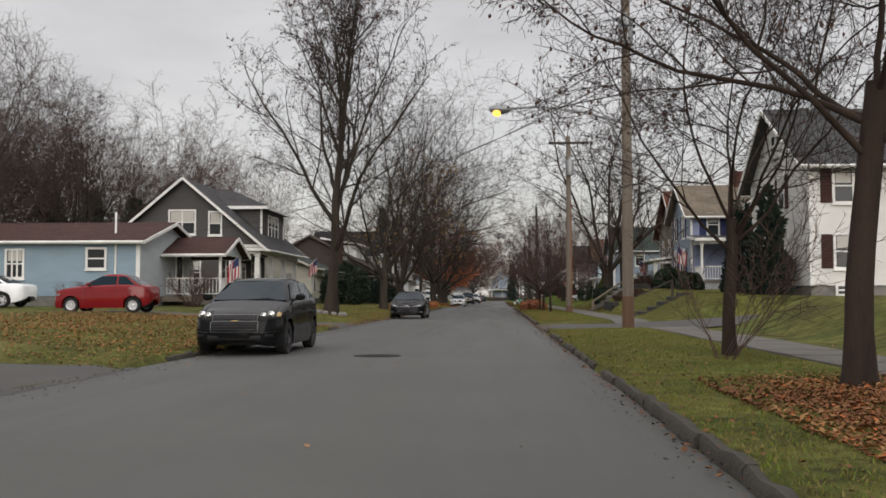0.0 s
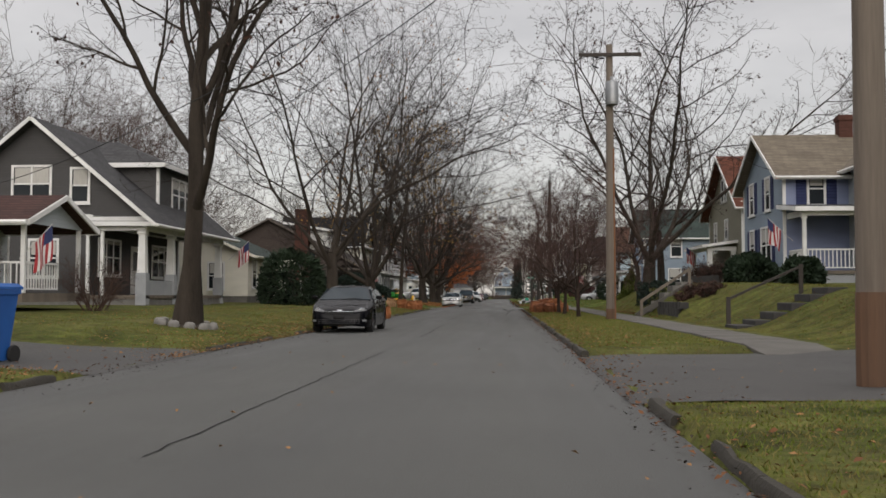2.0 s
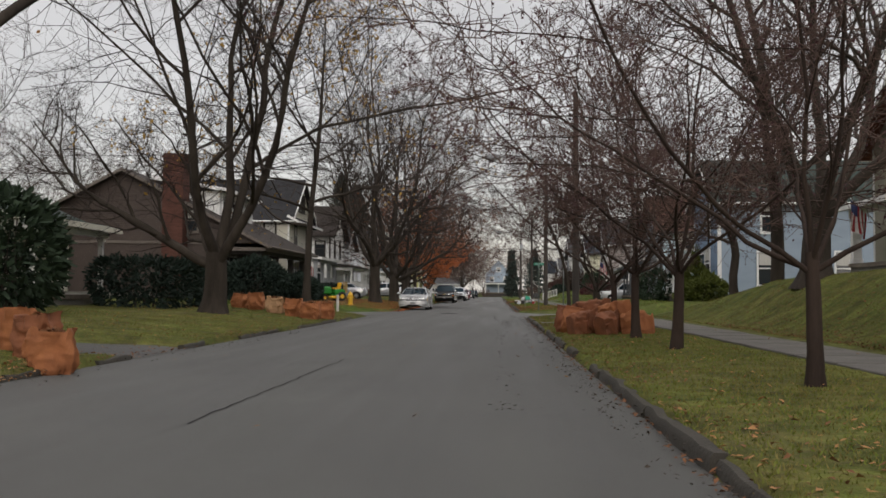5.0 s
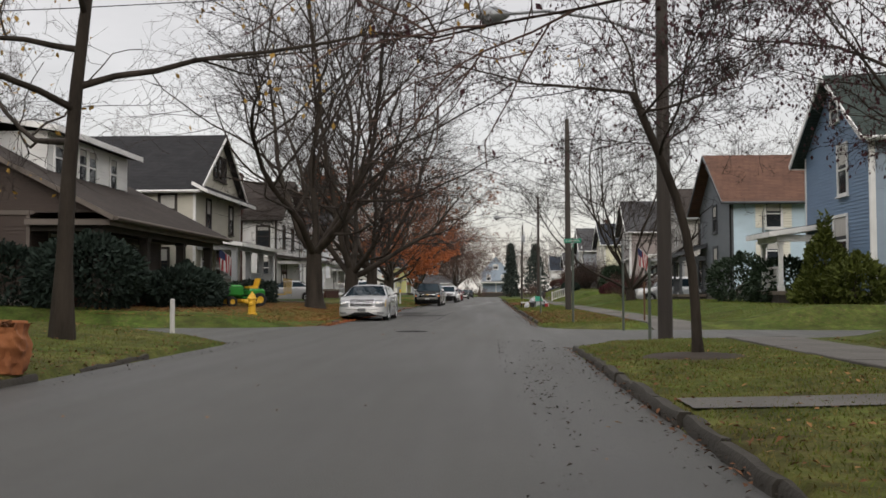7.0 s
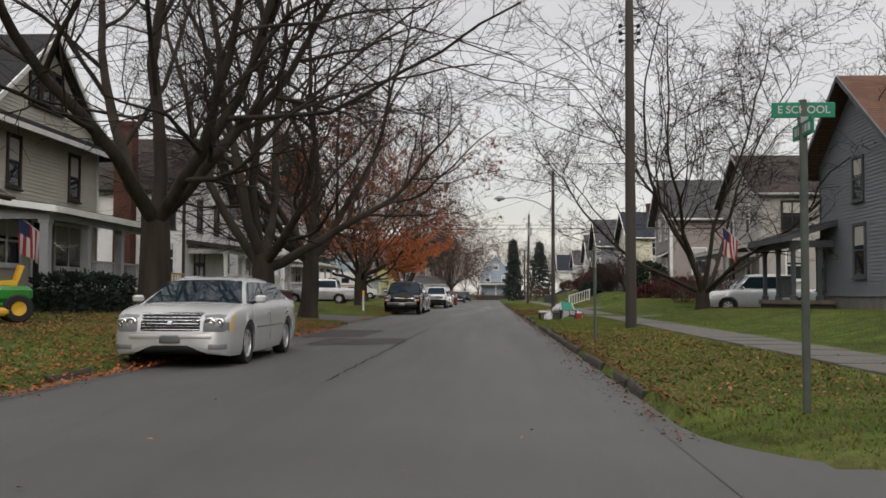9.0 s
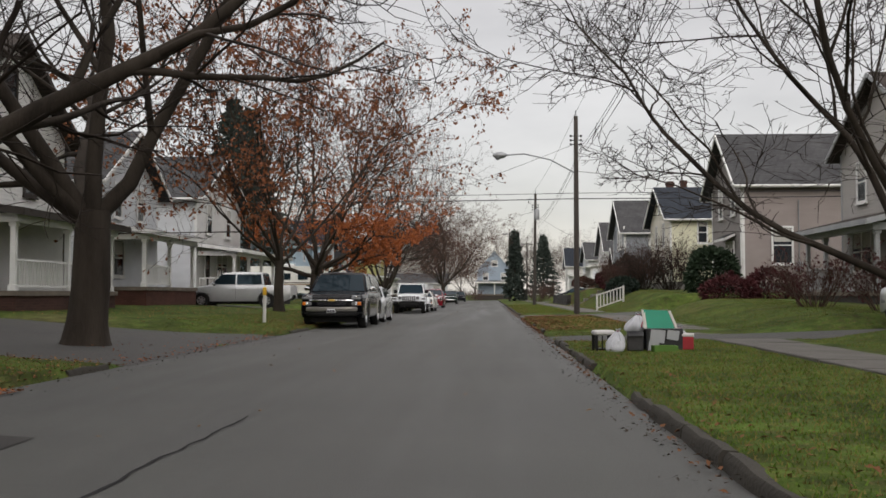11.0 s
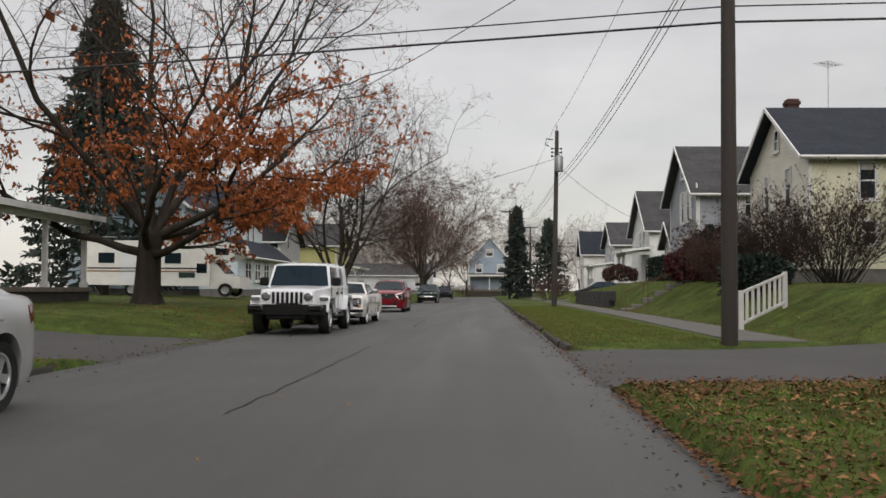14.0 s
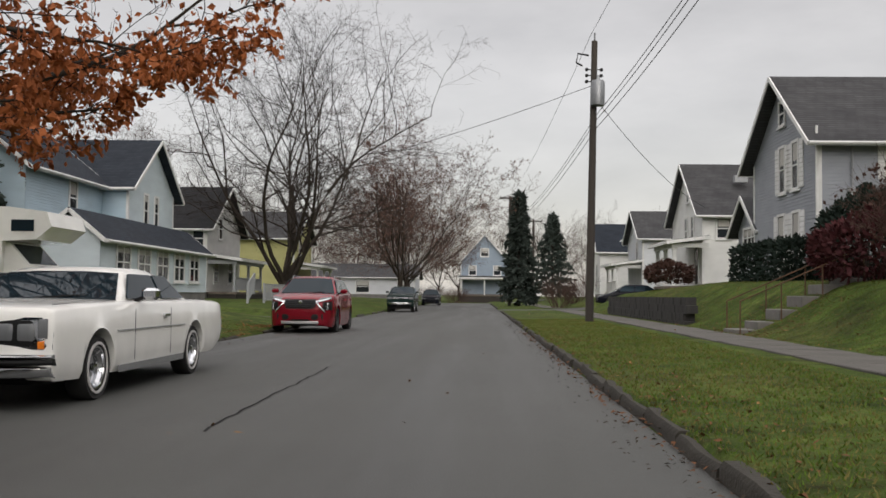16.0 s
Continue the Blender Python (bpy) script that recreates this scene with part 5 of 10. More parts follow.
for k in range(5):
    part("step", h.geo().bevel_box(1.1 + 0.5 * k, -1.65, -0.9, 1.6 + 0.5 * k, -0.55, -0.30 + 0.17 * k, 0.012), M["trim_grey"], h.t)
part("landing", h.geo().bevel_box(3.6, -1.65, -0.9, 4.8, -0.05, 0.5, 0.012), M["trim_grey"], h.t)

h = House("light blue house with white gables and a long enclosed porch", -1, -16.0, 208.2, 214.8, 8.0, 0.55, 5.9, 8.3, "x", "light_blue", "roof_slate", front="ice_blue", over=0.45)
h.wing(-17.2, -24.0, 200.5, 208.2, 5.9, 8.6, "y", "light_blue", "roof_slate")
h.win("F", 210.3, 210.8, 4.1, 5.6, blind=0.2)
h.win("F", 211.8, 212.3, 4.1, 5.6, blind=0.2)
h.win("F", 204.5, 205.2, 4.2, 5.6, x=-17.2)
h.win("N", -18.9, -18.3, 4.6, 5.4, x=200.5)
h.wing(-13.8, -16.0, 199.4, 213.5, 3.0, 3.9, "y", "ice_blue", "roof_slate", 0.3)
for k in range(5):
    h.win("F", 201.0 + 2.4 * k, 202.4 + 2.4 * k, 1.5, 2.7, x=-13.8, bars=2, blind=0.2)

h = House("white clapboard cottage with a steep black roof", -1, -16.0, 221.4, 229.4, 8.5, 0.55, 4.9, 7.5, "x", "old_white", "roof_black", over=0.5)
h.win("F", 224.0, 224.7, 4.3, 5.5, blind=0)
h.win("F", 223.0, 224.0, 1.6, 2.9)
h.win("F", 226.4, 227.4, 1.6, 2.9)
h.win("N", -16.8, -16.2, 3.6, 4.7, blind=0)
h.porch_box(-14.2, -16.0, 221.6, 229.0, 1.0, 2.9, "roof_black", ((-14.4, 221.8), (-14.4, 225.3), (-14.4, 228.8)), (((-14.4, 221.8), (-14.4, 228.8)),), mat="trim_grey")
h = House("yellow house with a grey roof behind bare trees", -1, -14.5, 241.0, 249.0, 9.0, 0.55, 5.4, 7.6, "x", "yellow", "roof_grey")
h.porch_box(-12.5, -14.5, 241.5, 248.5, 1.0, 3.1, "roof_grey", ((-12.7, 241.7), (-12.7, 245), (-12.7, 248.3)), (((-12.7, 241.7), (-12.7, 248.3)),))
h.win("F", 243, 243.8, 4.0, 5.2)
h = House("low pale grey building with a grey roof", -1, -7.5, 281.0, 290.0, 14.0, 0.5, 3.0, 4.6, "x", "dove", "roof_grey", category="building")
h.win("N", -9.5, -8.5, 1.5, 2.5)
h.win("N", -14.5, -13.0, 1.2, 2.5)
h = House("small light blue garage with a grey roof", -1, -19.5, 203.5, 209.0, 4.5, 0.5, 3.2, 4.6, "y", "light_blue", "roof_slate", category="garage")

# ---- trees ----
def norm_rows(a):
    return a / np.maximum(np.linalg.norm(a, axis=-1, keepdims=True), 1e-9)


def limbs_of(rng, P, D, L, k, wander, lift, least=-1.0):
    """Bent lines from P along D: points (n, k, 3) and their directions; least: how far down they may point."""
    n = len(P)
    pts, dirs = np.zeros((n, k, 3)), np.zeros((n, k, 3))
    p, d = P.copy(), norm_rows(D)
    step = (L / (k - 1))[:, None]
    for i in range(k):
        pts[:, i], dirs[:, i] = p, d
        d = norm_rows(d + wander * rng.normal(size=(n, 3)) + np.array([0, 0, lift]))
        d[:, 2] = np.maximum(d[:, 2], least)
        d = norm_rows(d)
        p = p + d * step
    return pts, dirs


def shoots(rng, pts, dirs, L, R, m, t0, t1, ang, ratio, rr):
    """m side shoots on each line: their starts, directions, lengths and radii."""
    n, k, _ = pts.shape
    t = (t0 + (t1 - t0) * (np.arange(m)[None, :] + rng.random((n, m))) / m) * (k - 1.001)
    i = t.astype(int)
    f = (t - i)[..., None]
    row = np.arange(n)[:, None]
    P = pts[row, i] * (1 - f) + pts[row, np.minimum(i + 1, k - 1)] * f
    D = dirs[row, i]
    side = norm_rows(np.cross(D, rng.normal(size=(n, m, 3))))
    a = np.radians(ang * (0.65 + 0.7 * rng.random((n, m, 1))))
    D2 = D * np.cos(a) + side * np.sin(a)
    frac = t / (k - 1)
    L2 = L[:, None] * ratio * (1.15 - 0.55 * frac) * (0.7 + 0.6 * rng.random((n, m)))
    R2 = R[:, None] * (1 - 0.7 * frac) * rr
    return P.reshape(-1, 3), D2.reshape(-1, 3), L2.ravel(), R2.ravel()


def tubes(pts, r0, r1, sides, swift=1.0):
    """Tapered tubes round lines; swift below 1 thins them early."""
    n, k, _ = pts.shape
    d = norm_rows(np.gradient(pts, axis=1))
    ref = np.where(np.abs(d[..., 2:3]) < 0.9, np.array([0, 0, 1.0]), np.array([1.0, 0, 0]))
    a = norm_rows(np.cross(d, ref))
    b = np.cross(d, a)
    t = np.linspace(0, 1, k)[None, :] ** swift
    rad = (r0[:, None] * (1 - t) + r1[:, None] * t)[..., None, None]
    ph = 2 * np.pi * np.arange(sides) / sides
    v = pts[:, :, None, :] + rad * (a[:, :, None, :] * np.cos(ph)[None, None, :, None] + b[:, :, None, :] * np.sin(ph)[None, None, :, None])
    base = (np.arange(n)[:, None, None] * k + np.arange(k - 1)[None, :, None]) * sides
    j = np.arange(sides)[None, None, :]
    j2 = (j + 1) % sides
    f = np.stack([base + j, base + j2, base + sides + j2, base + sides + j], -1).reshape(-1, 4)
    return v.reshape(-1, 3), f


def join(parts):
    vs, fs, o = [], [], 0
    for v, f in parts:
        vs.append(v)
        fs.append(f + o)
        o += len(v)
    return np.concatenate(vs), np.concatenate(fs)


def leaf_quads(rng, P, size, droop=0.6):
    """One small folded leaf at each place."""
    n = len(P)
    d = norm_rows(rng.normal(size=(n, 3)) + np.array([0, 0, -droop * 2]))
    s = norm_rows(np.cross(d, rng.normal(size=(n, 3))))
    L = size * (0.6 + 0.8 * rng.random((n, 1)))
    tip, mid = P + d * L, P + d * L * 0.5
    nrm = np.cross(d, s) * L * 0.12
    v = np.stack([P, mid + s * L * 0.32 + nrm, tip, mid - s * L * 0.32 + nrm], 1).reshape(-1, 3)
    f = (np.arange(n)[:, None] * 4 + np.arange(4)[None, :])
    return v, f


def make_tree(name, seed, height, r, clear, stems, spread, counts, bark="bark", twig="twig", leaves=0, leaf="leaf_dark", leaf_size=0.09, lift=0.10, droop=0.6, ratio=0.52, ang=38, low_leaves=False, fork=0.75, reach=(), spine=(), leader=0.0, twig_r=0.0068, slim=0.95):
    """Meshes of one tree: trunk with its limbs, the crown's twigs and what leaves are left.
    spine: (x, y, z) bends of the trunk; leader: how far up a straight leader runs through the crown."""
    rng = np.random.default_rng(seed)
    trunk_k = 9
    P, D = np.zeros((1, 3)), np.array([[0.0, 0.0, 1.0]])
    P[0, 2] = -0.25
    tp, td = limbs_of(rng, P, D, np.array([(height * leader if leader else clear) + 0.25]), trunk_k, 0.03, 0.02)
    if spine:
        bend = np.array([(0.0, 0.0, -0.25), *spine])
        for i in range(trunk_k):
            z = -0.25 + (bend[-1, 2] + 0.25) * i / (trunk_k - 1)
            tp[0, i] = (np.interp(z, bend[:, 2], bend[:, 0]), np.interp(z, bend[:, 2], bend[:, 1]), z)
        tp[0, 1:-1, :2] = (tp[0, :-2, :2] + 2 * tp[0, 1:-1, :2] + tp[0, 2:, :2]) / 4
    tv, tf = tubes(tp, np.array([r]), np.array([r * (0.16 if leader else 0.78)]), 14)
    # root flare and an uneven girth
    h = tv[:, 2]
    az = np.arctan2(tv[:, 1], tv[:, 0])
    fl = 1 + (0.55 + 0.22 * np.sin(az * 5 + seed)) * np.clip(1 - (h + 0.25) / 0.8, 0, 1) ** 2 + 0.05 * np.sin(az * 3 + h * 2.1 + seed) * (h < clear)
    base = np.where(h < 0.9, 1.0, 0.0)
    tv[:, 0] = np.where(base > 0, tv[:, 0] * fl, tv[:, 0])
    tv[:, 1] = np.where(base > 0, tv[:, 1] * fl, tv[:, 1])
    wood = [(tv, tf)]
    # main limbs
    a0 = rng.random() * 6.28
    az = a0 + np.arange(stems) * (2.4 if leader else 2 * np.pi / stems) + rng.normal(size=stems) * 0.3
    el = np.radians(spread * (0.7 + 0.6 * rng.random(stems)))
    L1 = (height - clear) * (0.80 + 0.3 * rng.random(stems))
    if leader:
        up = clear + (height * leader * 0.92 - clear) * ((np.arange(stems) + rng.random(stems) * 0.6) / stems)
        el *= np.linspace(1.15, 0.6, stems)
        L1 = (height - up) * (0.62 + 0.25 * rng.random(stems)) + 0.6
        fr = (up + 0.25) / (height * leader + 0.25)
    else:
        if stems > 2:
            el[0] *= 0.25
        L1[1:1 + len(reach)] *= 0.60
        fr = 1 - (1 - fork) * rng.random(stems)
    for k, (a_, e_) in enumerate(reach):
        az[k + 1], el[k + 1] = np.radians(a_), np.radians(e_)
    D1 = np.stack([np.cos(az) * np.sin(el), np.sin(az) * np.sin(el), np.cos(el)], 1)
    idx = np.clip(fr * (trunk_k - 1), 0, trunk_k - 1)
    P1 = np.array([tp[0, int(i)] * (1 - (i - int(i))) + tp[0, min(int(i) + 1, trunk_k - 1)] * (i - int(i)) for i in idx])
    R1 = r * (1 - 0.84 * fr) * 0.62 if leader else np.full(stems, r * 0.80 / math.sqrt(stems) * slim * 1.25)
    p1, d1 = limbs_of(rng, P1, D1, L1, 13, 0.115, lift, 0.12)
    wood.append(tubes(p1, R1, R1 * 0.10 + 0.005, 8, 0.72))
    prev, lens, rads = (p1, d1), L1, R1 * 0.9
    fine, tips = [], []
    t0s = (0.16, 0.10, 0.10, 0.12, 0.2)
    for lv, m in enumerate(counts):
        P2, D2, L2, R2 = shoots(rng, prev[0], prev[1], lens, rads, m, t0s[lv], 1.0, ang + 4 * lv, ratio, 0.52)
        last = lv == len(counts) - 1
        R2 = np.maximum(R2, twig_r * (1.9, 1.5, 1.15, 1.0)[lv])
        k = 3 if last else (9, 6, 4)[lv]
        p2, d2 = limbs_of(rng, P2, D2, L2, k, 0.15 + 0.04 * lv, lift * (0.8 - 0.25 * lv), (-0.05, -0.3, -0.6, -1.0)[lv])
        grp = wood if lv == 0 else fine
        grp.append(tubes(p2, R2, R2 * 0.25 + 0.0018, (5, 3, 3, 3)[lv], 0.8))
        prev, lens, rads = (p2, d2), L2, R2
        if lv >= len(counts) - 2:
            tips.append(p2[:, 1:].reshape(-1, 3))
    res = {"trunk": array_mesh("trunk", *join(wood), M[bark]), "crown": array_mesh("crown", *join(fine), M[twig])}
    if leaves:
        pts = np.concatenate(tips)
        if low_leaves:
            w = np.exp(-np.clip(pts[:, 2] - low_leaves[0], 0, None) / low_leaves[1])
        else:
            w = np.ones(len(pts))
        pick = rng.choice(len(pts), leaves, p=w / w.sum())
        lp = pts[pick] + rng.normal(size=(leaves, 3)) * 0.05
        res["leaves"] = array_mesh("leaves", *leaf_quads(rng, lp, leaf_size, droop), M[leaf], smooth=False)
    return res


def plant(kit, x, y, label, rz=0.0, size=1.0, z=None, group="", category="tree", wide=1.0):
    t = thing("tree", (x, y, land(x, y) if z is None else z), rz, label, category, group)
    t.scale = (size * wide, size * wide, size)
    for nm, me in kit.items():
        o = new(nm, me)
        o.parent = t
    return t


KIT = {}
KIT["pear"] = make_tree("pear", 3, 15.0, 0.235, 2.6, 17, 30, (9, 7, 4, 2), leaves=2600, leaf="leaf_dark", leaf_size=0.11, lift=0.075, ratio=0.44, ang=40, leader=0.88)
KIT["maple"] = make_tree("maple", 21, 14.5, 0.27, 2.5, 6, 44, (9, 7, 5, 2), leaves=500, leaf="leaf_tan", leaf_size=0.10, lift=0.05, ratio=0.54, ang=44, fork=0.7)
KIT["big_maple"] = make_tree("big_maple", 8, 17.0, 0.40, 2.6, 6, 42, (10, 7, 5, 2), lift=0.045, ratio=0.54, ang=44, reach=((110, 64), (75, 56)), slim=1.1)
KIT["big_maple_two"] = make_tree("big_maple_two", 15, 17.0, 0.42, 2.0, 6, 38, (10, 7, 5, 2), lift=0.045, ratio=0.54, ang=44, reach=((-30, 62), (-70, 58)), slim=1.1)
KIT["ash"] = make_tree("ash", 33, 17.5, 0.40, 1.6, 6, 34, (12, 8, 5, 2), leaves=4200, leaf="leaf_dark", leaf_size=0.10, lift=0.05, ratio=0.40, ang=50, slim=1.0)
KIT["yellow"] = make_tree("yellow", 41, 13.5, 0.150, 3.0, 14, 66, (8, 6, 5, 2), leaves=2600, leaf="leaf_yellow", leaf_size=0.125, lift=0.04, ratio=0.50, ang=44, leader=0.85, twig_r=0.005)
KIT["rusty"] = make_tree("rusty", 52, 12.0, 0.20, 2.2, 9, 44, (9, 7, 5, 2), leaves=13000, leaf="leaf_rust", leaf_size=0.15, lift=0.065, ratio=0.50, ang=42)
KIT["orange"] = make_tree("orange", 60, 20.0, 0.46, 2.3, 12, 42, (10, 7, 5, 2), leaves=17000, leaf="leaf_orange", leaf_size=0.15, lift=0.05, ratio=0.44, ang=44, low_leaves=(4.3, 1.3), fork=0.7, reach=((-35, 80), (20, 78), (-85, 76), (70, 74), (200, 72)), slim=1.2)
KIT["vase"] = make_tree("vase", 71, 10.5, 0.22, 0.9, 8, 40, (10, 7, 5, 3), lift=0.045, ratio=0.48, ang=42)
KIT["elm"] = make_tree("elm", 76, 15.5, 0.46, 1.2, 9, 38, (10, 7, 5, 2), lift=0.035, ratio=0.52, ang=46, slim=1.1, fork=0.6)
KIT["plum"] = make_tree("plum", 83, 6.0, 0.085, 1.3, 7, 46, (8, 6, 5, 2), bark="bark_red", twig="twig_red", leaves=4200, leaf="leaf_purple", leaf_size=0.036, lift=0.05, ratio=0.50, ang=44, twig_r=0.0045)
KIT["old_crab"] = make_tree("old_crab", 90, 7.2, 0.140, 2.9, 7, 60, (9, 7, 6, 2), bark="bark_red", leaves=1500, leaf="leaf_dark", leaf_size=0.06, lift=0.015, droop=1.4, ratio=0.48, ang=46, spine=((0.02, 0.0, 1.0), (0.16, 0.0, 2.2), (0.24, 0.0, 2.9)), twig_r=0.0033, slim=0.75)
KIT["crab"] = make_tree("crab", 93, 6.8, 0.115, 2.0, 8, 52, (9, 7, 6, 2), bark="bark_red", leaves=900, leaf="leaf_dark", leaf_size=0.06, lift=0.015, droop=1.2, ratio=0.48, ang=46, spine=((-0.05, 0.0, 0.7), (0.06, 0.0, 1.5), (0.03, 0.0, 2.0)), twig_r=0.0033, slim=0.8)
KIT["crab_lean"] = make_tree("crab_lean", 97, 6.6, 0.066, 3.5, 7, 74, (9, 6, 5, 2), leaves=3000, leaf="leaf_purple", leaf_size=0.050, lift=0.025, droop=2.0, ratio=0.50, ang=44, spine=((-0.05, 0.0, 1.2), (-0.24, 0.0, 2.1), (-0.62, 0.0, 3.0), (-0.82, 0.0, 3.5)), twig_r=0.0033)
KIT["purple"] = make_tree("purple", 103, 9.0, 0.18, 3.0, 7, 56, (8, 6, 5, 2), leaves=4200, leaf="leaf_purple", leaf_size=0.085, lift=0.02, droop=1.8, ratio=0.50, ang=44, spine=((-0.15, 0.0, 0.9), (0.10, 0.0, 1.9), (-0.35, 0.0, 3.0)), twig_r=0.004)
KIT["red_haze"] = make_tree("red_haze", 110, 13.0, 0.24, 2.4, 8, 42, (9, 7, 5, 2), twig="twig_red", leaves=6500, leaf="leaf_haze", leaf_size=0.12, lift=0.055, ratio=0.50, ang=44, twig_r=0.009)
KIT["far"] = make_tree("far", 121, 15.0, 0.24, 2.6, 9, 42, (9, 7, 6), lift=0.05, ratio=0.48, ang=48, twig="twig_red", twig_r=0.0095)
KIT["far_two"] = make_tree("far_two", 128, 15.5, 0.26, 3.0, 9, 44, (9, 7, 6), lift=0.045, ratio=0.48, ang=48, twig="twig_grey", twig_r=0.0095)

# west verge
plant(KIT["pear"], -7.1, 43.4, "tall upright bare tree with a few withered leaves", 20)
plant(KIT["maple"], -7.0, 62.2, "bare grey maple on the west verge", 70)
plant(KIT["big_maple_two"], -7.9, 80.0, "large bare maple with a thick leaning trunk", 200, 0.88)
plant(KIT["yellow"], -6.9, 88.8, "slender maple with a few yellow leaves", 140)
plant(KIT["big_maple"], -7.5, 115.0, "large old bare maple with low heavy limbs", 250)
plant(KIT["big_maple_two"], -7.2, 124.4, "large bare maple with several stems", 30)
plant(KIT["big_maple"], -7.2, 131.6, "large bare maple with a furrowed trunk", 110, 0.95)
plant(KIT["rusty"], -7.9, 151.2, "maple keeping its rusty brown leaves", 0)
plant(KIT["orange"], -10.9, 176.3, "large maple with orange leaves on its lower limbs", 0)
plant(KIT["elm"], -11.6, 223.0, "tall bare tree with many upright stems", 0)
plant(KIT["red_haze"], -6.0, 240.0, "bare tree with reddish brown twigs", 40)
plant(KIT["red_haze"], -6.4, 252.0, "bare tree with reddish brown twigs", 160, 0.92)
plant(KIT["red_haze"], -7.0, 264.0, "bare tree with reddish brown twigs", 260, 0.95)
# east side
plant(KIT["old_crab"], 3.52, 11.2, "old ornamental tree with a thick reddish trunk", 0, 1.0)
plant(KIT["crab"], 3.52, 16.3, "ornamental tree with drooping twigs and suckers", 0, 1.0, wide=0.85)
plant(KIT["ash"], 8.4, 77.6, "large dense bare tree with several dark stems", 0)
plant(KIT["plum"], 3.2, 61.2, "small bare tree on the east verge", 0, 0.95)
plant(KIT["plum"], 3.0, 67.2, "small purple leaved plum tree", 100, 1.05)
plant(KIT["plum"], 2.95, 71.2, "small purple leaved plum tree", 220, 1.1)
plant(KIT["plum"], 3.1, 75.5, "small purple leaved plum tree", 300, 1.0)
plant(KIT["crab_lean"], 2.8, 86.2, "leaning tree with hanging dark purple leaves", 0)
plant(KIT["purple"], 9.6, 91.0, "crooked tree with a wide crown of purple leaves", 20)
KIT["tall_clear"] = make_tree("tall_clear", 140, 15.0, 0.33, 5.6, 4, 36, (8, 6, 5), lift=0.08, leaves=300, leaf="leaf_dark", leaf_size=0.13)
plant(KIT["tall_clear"], 11.2, 90.8, "large forked tree with a grey trunk", 50, 0.85)
plant(KIT["vase"], 8.6, 134.0, "bare tree with many upright stems on a lawn", 60, 1.2, wide=1.25)
# woods and single trees behind the houses
for i, (x, y, k, s) in enumerate(((-30, 52, "far_two", 0.95), (-36, 62, "far", 1.0), (-29, 70, "far", 0.95), (-33, 80, "far_two", 1.0), (-28, 86, "far", 1.0), (-37, 92, "far_two", 1.05), (-30, 96, "far", 1.0), (-44, 72, "far", 1.1), (-46, 88, "far_two", 1.1), (-25, 92, "far_two", 0.85), (-34, 108, "far", 1.0), (-31, 124, "far_two", 0.9), (-33, 142, "far", 0.9), (-30, 158, "far_two", 0.8), (-22, 78, "far", 0.8), (-32, 58, "far", 1.0), (-40, 66, "far", 1.05), (-38, 76, "far", 1.1), (-27, 62, "far_two", 0.85), (-42, 82, "far", 1.05), (-50, 80, "far", 1.1), (-35, 70, "far_two", 1.05))):
    plant(KIT[k], x, y, "bare tree in the wood behind the houses", 37 * i, s, group="wood behind the houses")
for i, (x, y, k, s) in enumerate(((25, 72, "far_two", 0.8), (29, 78, "far", 0.75), (27, 104, "far", 0.7), (26, 140, "far", 0.7), (30, 230, "far_two", 0.7), (-27, 230, "far", 0.9), (-22, 252, "far_two", 0.8), (-24, 270, "far", 0.8), (-12, 296, "far_two", 0.8), (-18, 304, "far", 0.9), (-6, 312, "far", 0.8), (9, 318, "far_two", 0.8), (16, 310, "far", 0.7), (24, 296, "far_two", 0.7), (-30, 318, "far", 0.9), (-9, 302, "far", 0.85), (-15, 290, "far", 0.7), (-3, 322, "far_two", 0.85), (4, 326, "far", 0.9), (20, 324, "far", 0.85), (30, 312, "far", 0.8), (34, 284, "far_two", 0.7), (-22, 292, "far", 0.8), (14, 334, "far_two", 0.9))):
    plant(KIT[k], x, y, "bare tree in the distance behind the houses", 53 * i, s, group="far bare trees")


# ---- conifers, shrubs and hedges: a stem with many small sprays ----
def sprays(rng, P, N, size):
    """A pointed leaf spray at each place P, leaning along N."""
    n = len(P)
    d = norm_rows(N + 0.55 * rng.normal(size=(n, 3)))
    s = norm_rows(np.cross(d, rng.normal(size=(n, 3))))
    L = size * (0.6 + 0.8 * rng.random((n, 1)))
    v = np.stack([P - s * L * 0.28, P + s * L * 0.28, P + d * L + s * L * 0.1, P + d * L - s * L * 0.1], 1).reshape(-1, 3)
    return v, np.arange(n)[:, None] * 4 + np.arange(4)[None, :]


